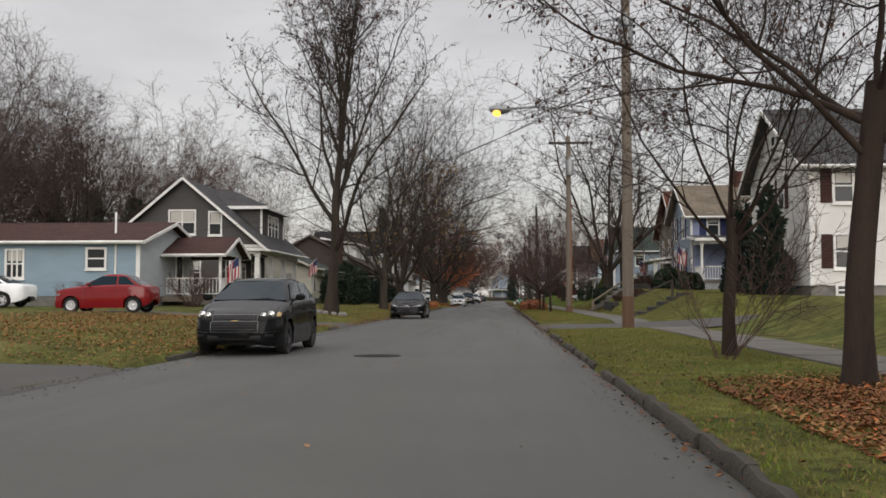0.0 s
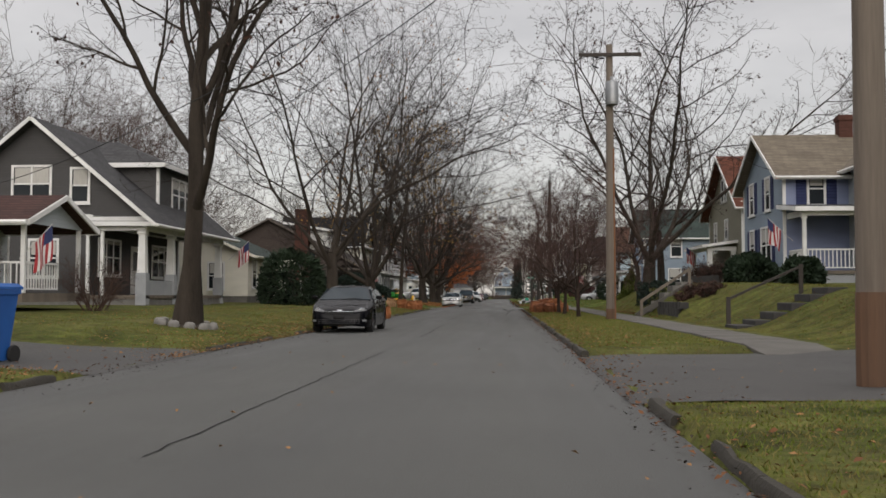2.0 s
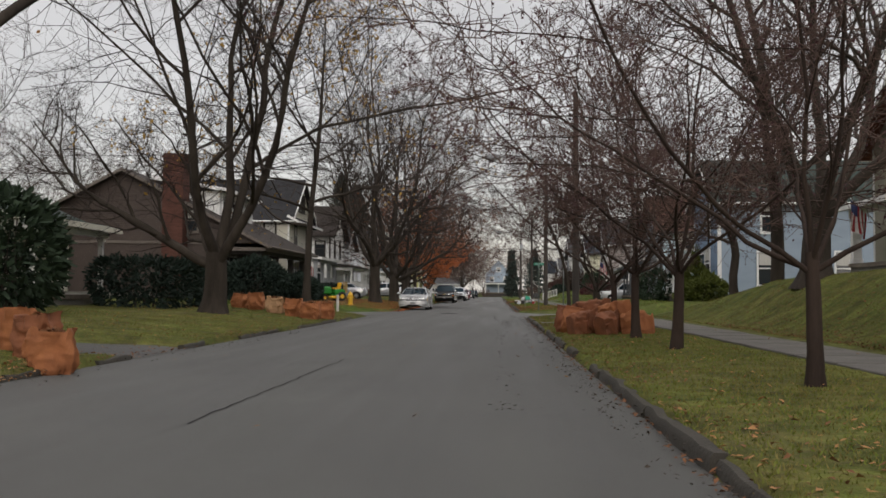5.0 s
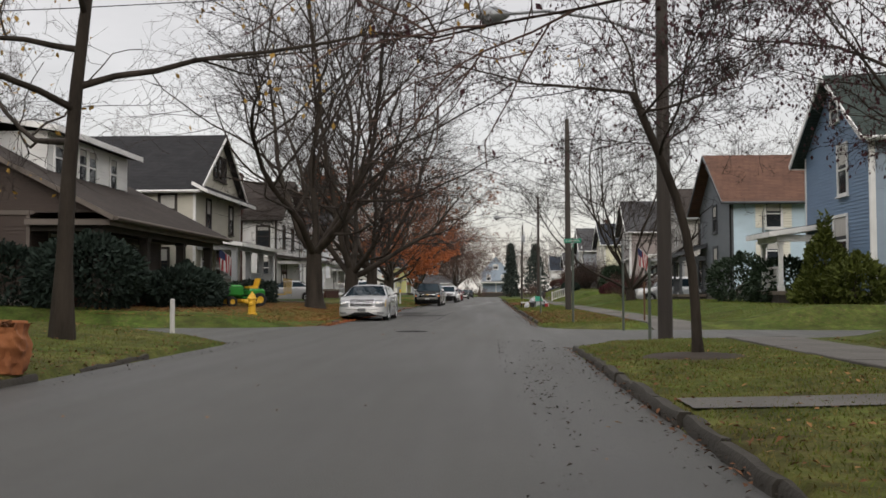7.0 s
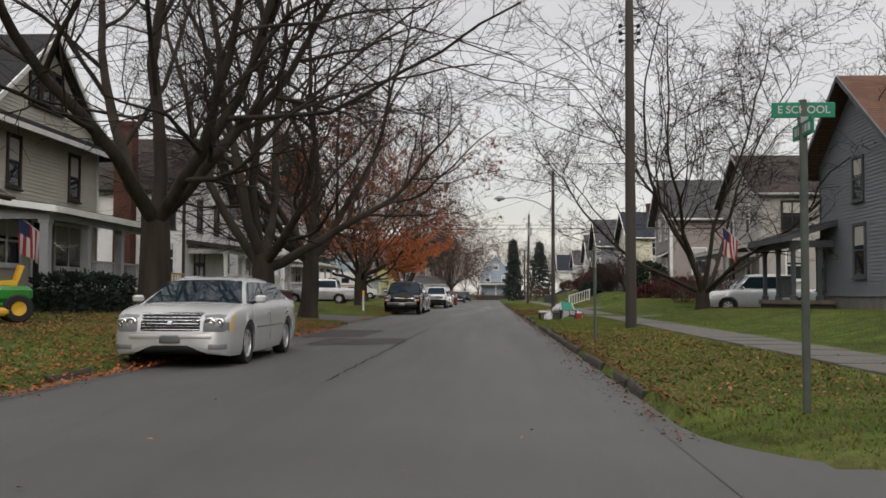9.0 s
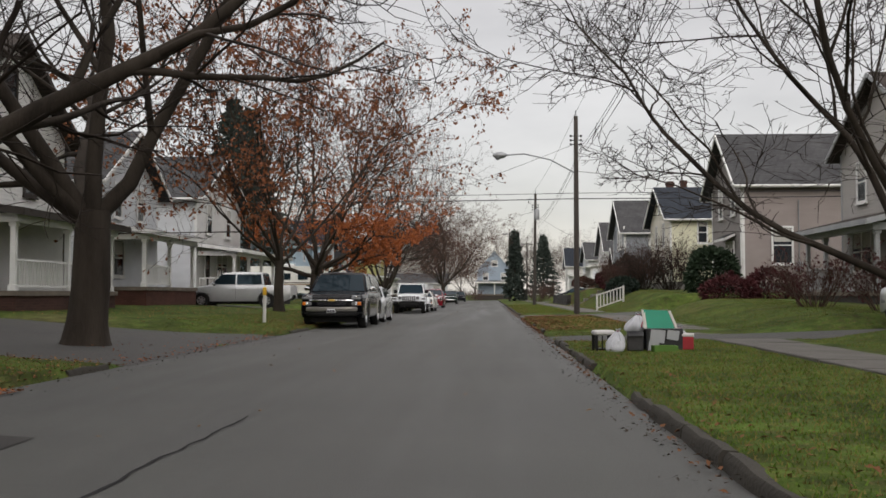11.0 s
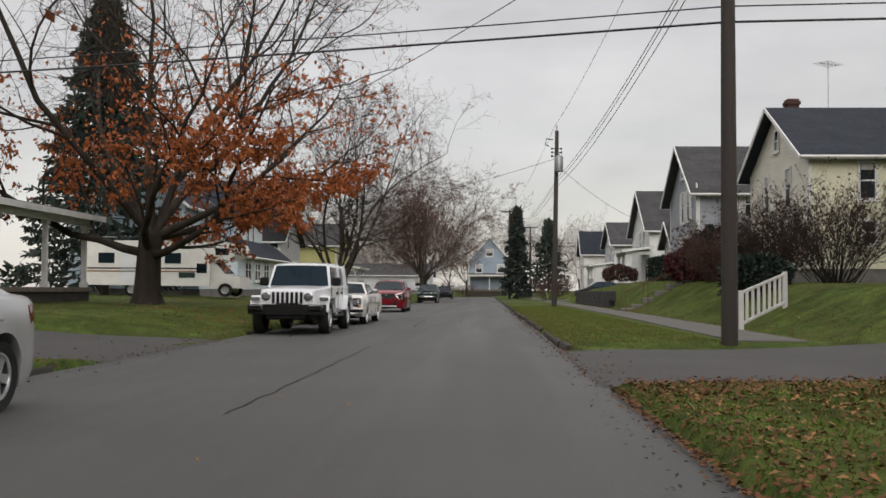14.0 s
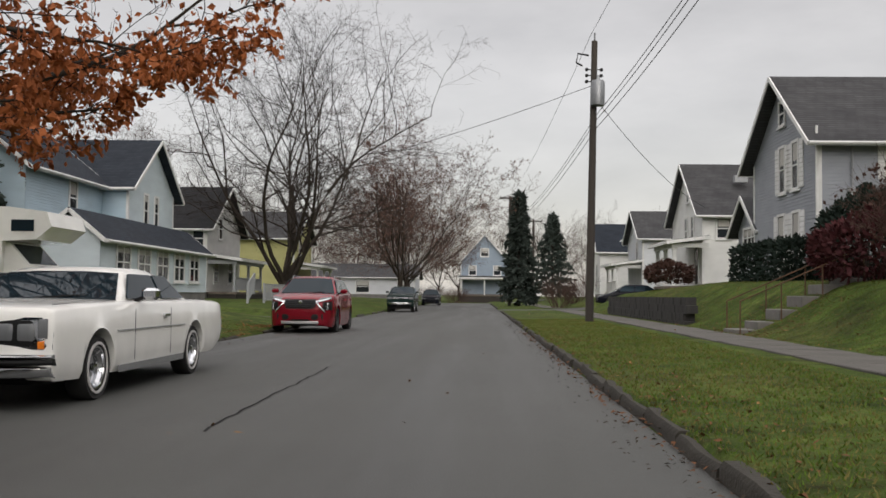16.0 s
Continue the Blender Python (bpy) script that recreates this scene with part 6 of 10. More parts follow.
def shrub_mesh(seed, w, d, h, n, size, mat, lump=0.18, box=False, cone=False):
    """A shrub of leaf sprays on an uneven rounded, boxed or pointed body, with twigs inside."""
    rng = np.random.default_rng(seed)
    u = rng.random(n)
    th = rng.random(n) * 2 * np.pi
    if cone:
        z = 1 - np.sqrt(rng.random(n))
        rad = (1 - z) ** 0.75 * (0.55 + 0.45 * np.sqrt(rng.random(n)))
        Nn = np.stack([np.cos(th), np.sin(th), 0.9 + 0 * th], 1)
        P = np.stack([np.cos(th) * rad * w / 2, np.sin(th) * rad * d / 2, z * h], 1)
    elif box:
        P = (rng.random((n, 3)) - 0.5) * 2
        ax = rng.integers(0, 5, n)
        for k, (i, v) in enumerate(((0, 1), (0, -1), (1, 1), (1, -1), (2, 1))):
            P[ax == k, i] = v * (0.88 + 0.12 * rng.random((ax == k).sum()))
        Nn = norm_rows(P ** 3 + 1e-3)
        P = P * np.array([w / 2, d / 2, h / 2]) + np.array([0, 0, h / 2])
    else:
        cz = 2 * u - 0.75
        cz = np.clip(cz, -0.75, 1)
        rr = np.sqrt(np.clip(1 - cz ** 2, 0, 1))
        Nn = np.stack([np.cos(th) * rr, np.sin(th) * rr, cz], 1)
        sc = 0.72 + 0.28 * rng.random((n, 1)) ** 0.5
        P = Nn * sc * np.array([w / 2, d / 2, h / 1.75]) + np.array([0, 0, h * 0.43])
    q = P * 1.7 / max(0.5, min(w, h))
    bump = np.sin(q[:, 0] * 3.1 + seed) * np.cos(q[:, 1] * 2.7) * np.sin(q[:, 2] * 3.7 + 1)
    P = P + Nn * (bump * lump)[:, None]
    P[:, 2] = np.maximum(P[:, 2], 0.02)
    v, f = sprays(rng, P, Nn, size)
    return array_mesh("foliage", v, f, M[mat], smooth=False)


def shrub(name, x, y, w, d, h, mat, label, seed=1, n=2600, size=0.16, rz=0, category="shrub", z=None, **k):
    t = thing(name, (x, y, land(x, y) - 0.02 if z is None else z), rz, label, category)
    part("foliage", shrub_mesh(seed, w, d, h, n, size, mat, **k), None, t)
    rng = np.random.default_rng(seed + 5)
    m = 1 if k.get("cone") else 7
    az = rng.random(m) * 6.28
    D = np.stack([np.cos(az) * 0.35 * (m > 1), np.sin(az) * 0.35 * (m > 1), np.ones(m)], 1)
    P = np.zeros((m, 3))
    if m > 1:
        P[:, 0], P[:, 1] = (rng.random(m) - 0.5) * w * 0.5, (rng.random(m) - 0.5) * d * 0.5
    p, _ = limbs_of(rng, P, D, np.full(m, h * (0.97 if m == 1 else 0.75)), 5, 0.08 * (m > 1), 0.1)
    part("stem", array_mesh("stem", *tubes(p, np.full(m, 0.10 if m == 1 else 0.03), np.full(m, 0.01), 6), M["bark"]), None, t)
    return t


def bare_bush(x, y, w, h, label, seed=1, mat="twig", n=26, leaves=0, leaf="leaf_dark", girth=0.016):
    rng = np.random.default_rng(seed)
    az = rng.random(n) * 6.28
    D = np.stack([np.cos(az), np.sin(az), 1.1 + rng.random(n)], 1)
    P = np.stack([np.cos(az) * 0.2 * w * rng.random(n), np.sin(az) * 0.2 * w * rng.random(n), np.zeros(n)], 1)
    L = h * (0.7 + 0.4 * rng.random(n))
    R = np.full(n, girth)
    p, d = limbs_of(rng, P, D, L, 6, 0.12, 0.05)
    ps = [tubes(p, R, R * 0.3, 4)]
    P2, D2, L2, R2 = shoots(rng, p, d, L, R, 7, 0.2, 1, 35, 0.45, 0.6)
    p2, d2 = limbs_of(rng, P2, D2, L2, 4, 0.15, 0.03)
    ps.append(tubes(p2, np.maximum(R2, 0.005), R2 * 0.3 + 0.002, 3))
    P3, D3, L3, R3 = shoots(rng, p2, d2, L2, R2, 4, 0.2, 1, 40, 0.5, 0.6)
    p3, d3 = limbs_of(rng, P3, D3, L3, 3, 0.15, 0.0)
    ps.append(tubes(p3, np.maximum(R3, 0.004), R3 * 0.3 + 0.002, 3))
    t = thing("shrub", (x, y, land(x, y) - 0.02), 0, label, "shrub")
    part("stem", array_mesh("stem", *join(ps), M[mat]), None, t)
    if leaves:
        pts = p3.reshape(-1, 3)
        part("leaves", array_mesh("leaves", *leaf_quads(rng, pts[rng.integers(0, len(pts), leaves)], 0.09), M[leaf], smooth=False), None, t)
    return t


def spruce(x, y, h, w, label, seed=1, mat="conifer"):
    """A spruce: drooping whorled boughs with needle sprays on a straight stem."""
    rng = np.random.default_rng(seed)
    t = thing("spruce", (x, y, land(x, y) - 0.05), 0, label, "tree")
    part("trunk", Geo().tube([(0, 0, -0.2), (0, 0, h * 0.5), (0, 0, h * 0.98)], [h * 0.016, h * 0.010, 0.01], 8), M["bark"], t)
    n = int(h * 15)
    z = h * (0.06 + 0.93 * (np.arange(n) / n))
    az = np.arange(n) * 2.4 + rng.normal(size=n) * 0.3
    L = (w / 2) * (1 - z / h) ** 0.85 * (0.7 + 0.45 * rng.random(n)) + 0.15
    D = np.stack([np.cos(az), np.sin(az), 0.12 - 0.35 * (1 - z / h)], 1)
    P = np.stack([0 * z, 0 * z, z], 1)
    p, d = limbs_of(rng, P, D, L, 6, 0.05, 0.02)
    bough = tubes(p, np.full(n, 0.025), np.full(n, 0.006), 3)
    m = 34
    fr = np.sqrt(rng.random((n, m))) * 4.99
    i = fr.astype(int)
    f = (fr - i)[..., None]
    row = np.arange(n)[:, None]
    Q = p[row, i] * (1 - f) + p[row, i + 1] * f
    N = d[row, i] * 0.6 + np.array([0, 0, -0.35]) + 0.5 * rng.normal(size=(n, m, 3))
    v, ff = sprays(rng, Q.reshape(-1, 3), N.reshape(-1, 3), 0.38)
    part("branchwork", array_mesh("branchwork", *bough, M["bark"]), None, t)
    part("foliage", array_mesh("foliage", v, ff, M[mat], smooth=False), None, t)


spruce(3.35, 243.0, 9.2, 3.4, "narrow dark spruce near the end of the street", 3)
spruce(9.6, 291.0, 11.0, 6.5, "dark spruce in the distance", 4)
spruce(-24.0, 205.0, 19.0, 11.0, "tall dark spruce behind the houses", 5)
spruce(-20.5, 197.0, 16.5, 10.0, "tall dark spruce behind the houses", 6)
spruce(-30.5, 74.0, 8.5, 4.0, "dark spruce behind a ranch house", 8)
spruce(-27.8, 75.5, 8.0, 4.0, "dark spruce behind a ranch house", 9)
spruce(-33.0, 72.0, 8.8, 4.5, "dark spruce behind a ranch house", 10)

shrub("arborvitae", 11.2, 47.2, 1.9, 1.9, 4.2, "ever_dark", "tall dark conical evergreen beside a house", 2, 5200, 0.20, cone=True, category="evergreen")
shrub("arborvitae", 10.9, 41.7, 1.8, 1.8, 4.5, "ever_dark", "dark conical evergreen beside a house", 3, 4600, 0.20, cone=True, category="evergreen")
shrub("evergreen_shrub", 10.4, 55.5, 1.3, 1.3, 0.9, "ever", "low dark evergreen shrub on a bank", 4)
shrub("evergreen_shrub", 11.0, 66.2, 1.6, 3.0, 1.3, "ever", "dark evergreen shrub before a porch", 6)
shrub("evergreen_shrub", 10.9, 63.9, 1.6, 1.8, 1.1, "ever", "dark evergreen shrub before a lavender house", 7)
shrub("evergreen_shrub", -11.2, 73.4, 3.6, 3.0, 3.0, "ever", "large dark evergreen shrub beside a bungalow", 10, 4200, 0.2)
shrub("hedge", -12.1, 74.6, 1.4, 2.8, 1.6, "ever_dark", "clipped dark hedge block", 11, 2600, 0.14, box=True, category="hedge")
shrub("hedge", -11.0, 84.5, 2.2, 6.5, 1.5, "ever_dark", "clipped dark hedge before a house", 12, 5200, 0.15, box=True, category="hedge")
shrub("hedge", -12.4, 102.8, 3.4, 4.0, 2.2, "ever_dark", "tall rounded dark hedge before a brown house", 13, 7000, 0.17, category="hedge")
shrub("hedge", -11.2, 109.0, 2.2, 7.0, 1.45, "ever_dark", "tall dark hedge before a brown house", 14, 7000, 0.17, category="hedge")
shrub("hedge", -15.4, 102.9, 3.6, 2.2, 2.0, "ever_dark", "dark hedge under a brown gable", 15, 3600, 0.17, category="hedge")
shrub("hedge", 7.1, 65.6, 1.5, 3.4, 0.95, "ever_dark", "low dark hedge beside garden steps", 61, 2400, 0.11, box=True, category="hedge")
shrub("hedge", -11.5, 120.8, 1.2, 4.2, 1.0, "ever_dark", "low dark hedge before a porch", 16, 2600, 0.13, box=True, category="hedge")
shrub("golden_shrub", 11.1, 106.2, 2.1, 2.1, 3.0, "ever_yellow", "yellow green conical shrub before a blue house", 17, 3600, 0.16, cone=True, category="shrub")
shrub("evergreen_shrub", 10.9, 110.6, 2.4, 3.2, 1.7, "ever", "dark evergreen shrub before a blue house", 18)
shrub("evergreen_shrub", 10.2, 113.8, 2.6, 3.0, 1.9, "ever", "dark evergreen shrub beside a house", 19)
shrub("golden_shrub", 11.2, 103.6, 1.8, 1.6, 1.4, "ever_yellow", "yellow green shrub beside a blue wall", 20)
shrub("red_shrub", 10.5, 157.2, 2.5, 2.2, 1.4, "bush_red", "rounded dark red shrub on a lawn", 21, 3200, 0.13)
shrub("red_shrub", 12.5, 158.2, 2.6, 2.4, 1.6, "bush_red", "rounded dark red shrub on a lawn", 22, 3200, 0.13)
shrub("evergreen_shrub", 11.3, 164.4, 2.6, 2.6, 2.3, "ever", "leafy green rhododendron before a house", 23, 3400, 0.22)
shrub("evergreen_shrub", 8.0, 173.4, 1.8, 2.4, 1.1, "ever_dark", "low dark evergreen shrub", 24)
bare_bush(11.4, 176.5, 3.8, 3.2, "large bare twiggy shrub", 2, "twig", 80, 2600, "leaf_dark")
bare_bush(10.2, 179.8, 3.4, 2.7, "large bare twiggy shrub", 3, "twig", 70, 2200, "leaf_dark")
bare_bush(9.2, 182.6, 2.8, 2.2, "bare twiggy shrub on a bank", 4, "twig_red", 60, 1400, "leaf_dark")
shrub("hedge", 10.0, 196.2, 1.6, 6.8, 1.25, "ever_dark", "clipped dark hedge before a grey house", 25, 5600, 0.13, box=True, category="hedge")
shrub("evergreen_shrub", 10.6, 190.6, 2.4, 2.6, 2.4, "ever_dark", "dark evergreen shrub beside a hedge", 26, 3600, 0.18)
shrub("evergreen_shrub", 9.2, 186.8, 2.6, 2.6, 1.5, "bush_red", "rounded purplish shrub on a bank", 27, 3000, 0.15)
shrub("umbrella_shrub", 9.3, 211.5, 2.3, 2.3, 0.9, "leaf_dark", "umbrella shaped dark shrub", 28, 2200, 0.16, z=1.75)
bare_bush(5.8, 232.5, 3.4, 2.0, "reddish bare twiggy shrub", 6, "twig_red", 40)
bare_bush(7.2, 237.0, 3.4, 2.2, "reddish bare twiggy shrub", 7, "twig_red", 40)
bare_bush(-2.5, 284.5, 6.0, 2.0, "reddish bare hedge at the street's end", 8, "twig_red", 60)
bare_bush(-6.0, 285.5, 6.0, 2.0, "reddish bare hedge at the street's end", 9, "twig_red", 60)
bare_bush(-13.6, 45.2, 2.2, 1.7, "bare twiggy shrub beside a porch", 10, "twig_red", 30)
bare_bush(-12.2, 50.4, 2.0, 1.6, "bare twiggy shrub beside a porch", 11, "twig_red", 30)
bare_bush(-18.2, 43.2, 2.0, 1.0, "low bare shrub under a blue wall", 12, "twig_red", 24)
bare_bush(3.2, 15.5, 1.2, 2.4, "thin bare suckers beside a trunk", 13, "twig_red", 12, girth=0.007)
shrub("evergreen_shrub", -18.6, 161.0, 1.5, 1.5, 2.2, "ever_dark", "dark conical evergreen beside stairs", 29, 2800, 0.14, cone=True)
bare_bush(10.2, 139.8, 2.6, 1.5, "dark red bare shrub before a house", 14, "twig_red", 34, 500, "bush_red")
bare_bush(9.6, 143.5, 2.6, 1.6, "dark red bare shrub before a house", 15, "twig_red", 34, 500, "bush_red")

# ---- poles, street lamps and wires ----
def utility_pole(x, y, top, mat="pole", r=0.15, label="weathered wooden utility pole", arm=None, can=None, lamp=None, foot=0.0, pins=True, lit=False, tilt=0.0, riser=False):
    z = land(x, y)
    p = thing("utility_pole", (x, y, z), 0, label, "utility pole")
    p.matrix_basis = pose(x, y, z, 0, tilt, 0)
    h = top - z
    part("pole", Geo().tube([(0, 0, -0.5), (0, 0, h * 0.3), (0, 0, h * 0.65), (0, 0, h)], [r, r * 0.93, r * 0.82, r * 0.7], 14), M[mat], p, smooth=60)
    if foot:
        part("foot", Geo().lathe([(r * 1.04, -0.3), (r * 1.03, foot * 0.8), (r * 1.005, foot)], (0, 0, 0), n=14), M["pole_foot"], p, "rust brown foot of the pole")
    if riser:
        part("cable_riser", Geo().tube([(r * 0.80, -r * 0.62, 0.0), (r * 0.74, -r * 0.58, h * 0.3), (r * 0.66, -r * 0.52, h * 0.62)], 0.032, 8), M["rust_strip"], p, "brown cable cover up the side of the pole", smooth=60)
    if arm:
        part("cross_arm", Geo().bevel_box(-arm[1], -r - 0.11, arm[0] - z - 0.06, arm[1], -r - 0.01, arm[0] - z + 0.06, 0.01), M["pole_dark"], p)
        for k in (-0.92, -0.5, 0.5, 0.92):
            part("insulator", Geo().lathe([(0.03, 0), (0.05, 0.03), (0.03, 0.06), (0.05, 0.09), (0.02, 0.14)], (arm[1] * k, -r - 0.06, arm[0] - z + 0.06), n=8), M["steel"], p)
    elif pins:
        for dz in (0.95, 1.15, 1.35):
            part("insulator", Geo().bar((-0.24, 0, h - dz), (0.24, 0, h - dz), 0.03, 0.03).bevel_box(-0.29, -0.05, h - dz - 0.05, -0.19, 0.05, h - dz + 0.05, 0.015).bevel_box(0.19, -0.05, h - dz - 0.05, 0.29, 0.05, h - dz + 0.05, 0.015), M["black"], p)
        part("pole_pin", Geo().tube([(0, 0, h), (0, 0, h + 0.28)], 0.03, 6), M["steel"], p)
    if can:
        part("transformer", Geo().lathe([(0.0, 0), (0.22, 0.0), (0.23, 0.05), (0.23, 0.75), (0.20, 0.82), (0.06, 0.86), (0.05, 1.0), (0.0, 1.0)], (can[1], -0.30, can[0] - z), n=14), M["steel"], p, "grey steel transformer drum", 40)
        part("cutout", Geo().tube([(-0.2, -0.1, can[0] - z + 1.7), (-0.55, -0.1, can[0] - z + 1.75), (-0.6, -0.1, can[0] - z + 1.45), (-0.4, -0.1, can[0] - z + 1.35)], 0.03, 6), M["black"], p)
    if lamp:
        z0, z1, reach = lamp
        a = part("lamp_arm", Geo().tube([(0, 0, z0 - z), (-reach * 0.35, 0, z0 - z + (z1 - z0) * 0.75), (-reach * 0.7, 0, z1 - z + 0.06), (-reach, 0, z1 - z)], 0.035, 8), M["steel"], p)
        part("lamp_head", Geo().lathe([(0.0, -0.32), (0.08, -0.3), (0.15, -0.1), (0.17, 0.1), (0.10, 0.3), (0.04, 0.38)], (-reach - 0.15, 0, z1 - z), "x", 12), M["steel"], a, smooth=50)
        part("lens", Geo().lathe([(0.15, 0.0), (0.14, -0.08), (0.08, -0.15), (0.0, -0.17)], (-reach - 0.22, 0, z1 - z - 0.06), n=12), M["lamp_lit" if lit else "lamp"], a, "glowing orange lens" if lit else "")
    return p


M["lamp_lit"] = glow("lit_amber_lens", (1.0, 0.42, 0.06), 3.0)
utility_pole(4.0, 31.6, 10.4, r=0.175, label="weathered wooden utility pole with a lit street lamp", can=(8.6, -0.05), lamp=(6.25, 6.75, 3.7), foot=1.0, lit=True)
utility_pole(3.95, 56.1, 9.9, r=0.168, label="weathered wooden utility pole with a cross arm", arm=(9.5, 1.1), can=(7.7, 0.05), foot=0.38, riser=True)
utility_pole(3.55, 93.0, 9.4, "pole_dark", 0.15, "dark wooden utility pole with a street lamp", lamp=(6.1, 6.65, 3.3))
utility_pole(3.66, 119.6, 9.15, "pole_dark", 0.15, "dark wooden utility pole on the verge")
utility_pole(4.2, 161.0, 9.5, "pole_dark", 0.14, "dark wooden utility pole with a street lamp", lamp=(6.75, 7.65, 3.5))
utility_pole(3.75, 196.0, 9.4, "pole_dark", 0.14, "dark wooden utility pole with a transformer", can=(7.2, 0.1), tilt=0.8)
utility_pole(2.7, 246.0, 9.3, "pole_dark", 0.15, "dark wooden utility pole in the distance", arm=(9.1, 0.9))
utility_pole(5.8, 267.0, 9.0, "pole_dark", 0.15, "dark wooden utility pole in the distance", arm=(8.8, 0.9))


def wire(a, b, sag=0.5, r=0.011, n=14, label="black overhead power line"):
    a, b = Vector(a), Vector(b)
    pts = [a.lerp(b, i / n) - Vector((0, 0, 4 * sag * (i / n) * (1 - i / n))) for i in range(n + 1)]
    g = Geo().tube([p - a for p in pts], r, 5)
    solo("cable", g, M["wire"], a, label=label, category="cable", group="overhead wires")


line = [(4.1, -20, 10.2, 7.6), (4.0, 31.6, 10.4, 7.6), (3.95, 56.3, 9.8, 7.5), (3.55, 93, 9.5, 7.9), (3.66, 119.6, 9.3, 8.1), (4.2, 161, 9.7, 7.9), (3.75, 196, 9.6, 6.9), (2.7, 246, 9.3, 7.2), (5.8, 267, 9.0, 7.0)]
for a, b in zip(line, line[1:]):
    d = abs(b[1] - a[1])
    wire((a[0], a[1], a[2]), (b[0], b[1], b[2]), 0.15 + 0.006 * d, 0.008)
    for dx, dz in ((0.25, 0.12), (0.2, -0.12), (0.22, -0.36)):
        wire((a[0] + dx, a[1], a[3] + dz), (b[0] + dx, b[1], b[3] + dz), 0.2 + 0.008 * d)
wire((-45, 178.0, 7.5), (4.2, 161, 5.55), 0.3, 0.022)
wire((4.2, 161, 5.55), (60, 156.0, 6.3), 0.3, 0.022)
wire((-45, 178.5, 7.9), (4.2, 161, 5.82), 0.3, 0.014)
wire((4.2, 161, 5.82), (60, 156.4, 6.6), 0.3, 0.014)
wire((4.2, 161, 8.2), (-15.0, 190.0, 6.2), 0.6)
wire((4.2, 161, 8.2), (13.0, 167.0, 6.9), 0.2)
wire((3.75, 196, 7.9), (-15.5, 214.0, 6.0), 0.6)
wire((3.75, 196, 7.7), (12.6, 218.5, 6.0), 0.5)
wire((3.95, 56.3, 8.2), (-14.5, 66.0, 6.2), 0.8)
wire((4.0, 31.6, 7.6), (-15.8, 50.0, 4.2), 0.8)
wire((4.0, 31.6, 7.8), (-14.5, 60.4, 6.0), 0.9)
wire((3.66, 119.6, 8.2), (-14.4, 140.0, 6.0), 0.7)
wire((3.55, 93.0, 8.2), (12.0, 107.0, 6.5), 0.4)
wire((3.95, 56.3, 8.3), (12.2, 64.0, 6.2), 0.3)
wire((-30, 92.0, 7.0), (3.55, 93.0, 7.6), 0.6)

# ---- cars ----
def lerp_list(tab, y):
    return float(np.interp(y, [a for a, _ in tab], [b for _, b in tab]))


WHEELS = {}


def wheel_meshes(r, w, rim, spokes, rim_mat):
    key = (r, w, rim, spokes, rim_mat)
    if key not in WHEELS:
        h = w / 2
        tyre = Geo().lathe([(rim, -h * 0.8), (r * 0.94, -h), (r * 0.99, -h * 0.7), (r, -h * 0.3), (r, h * 0.3), (r * 0.99, h * 0.7), (r * 0.94, h), (rim, h * 0.8)], (0, 0, 0), "x", 28).mesh("tyre", M["rubber"], 50)
        g = Geo().lathe([(rim * 1.01, h * 0.82), (rim * 0.95, h * 0.86), (rim * 0.90, h * 0.6), (rim * 0.84, h * 0.35), (0.02, h * 0.3)], (0, 0, 0), "x", 28)
        back = g.mesh("rim", M["alloy_dark" if spokes else rim_mat], 40)
        sp = []
        for k in range(spokes):
            a = 2 * math.pi * k / spokes
            d, n = Vector((0, math.cos(a), math.sin(a))), Vector((0, -math.sin(a), math.cos(a)))
            c0, c1, f = Vector((h * 0.80, 0, 0)) + d * 0.03, Vector((h * 0.72, 0, 0)) + d * rim * 0.95, Vector((-0.04, 0, 0))
            q = Geo().rings([[c0 - n * 0.035, c0 + n * 0.035, c0 + n * 0.035 + f, c0 - n * 0.035 + f], [c1 - n * 0.045, c1 + n * 0.045, c1 + n * 0.045 + f, c1 - n * 0.045 + f]])
            sp.append(q.mesh("spoke", M[rim_mat]))
        hub = Geo().lathe([(0.055, h * 0.5), (0.055, h * 0.84), (0.03, h * 0.9), (0.0, h * 0.9)], (0, 0, 0), "x", 12).mesh("hub_cap", M[rim_mat], 40)
        lip = Geo().lathe([(rim * 1.01, h * 0.80), (rim * 1.0, h * 0.9), (rim * 0.92, h * 0.88), (rim * 0.90, h * 0.7)], (0, 0, 0), "x", 28).mesh("rim_lip", M[rim_mat], 40)
        WHEELS[key] = (tyre, back, sp, hub, lip)
    return WHEELS[key]


def add_wheels(car, W, axles, r, w, rim, spokes, rim_mat, inset=0.02):
    tyre, back, sp, hub, lip = wheel_meshes(r, w, rim, spokes, rim_mat)
    for y in axles:
        for s in (1, -1):
            t = part("wheel", tyre, None, car)
            t.matrix_basis = pose(s * (W / 2 - w / 2 - inset), y, r, 17 * y, 0, 0 if s > 0 else 180)
            part("rim", back, None, t)
            part("rim_lip", lip, None, t)
            for m in sp:
                part("spoke", m, None, t)
            part("hub_cap", hub, None, t)


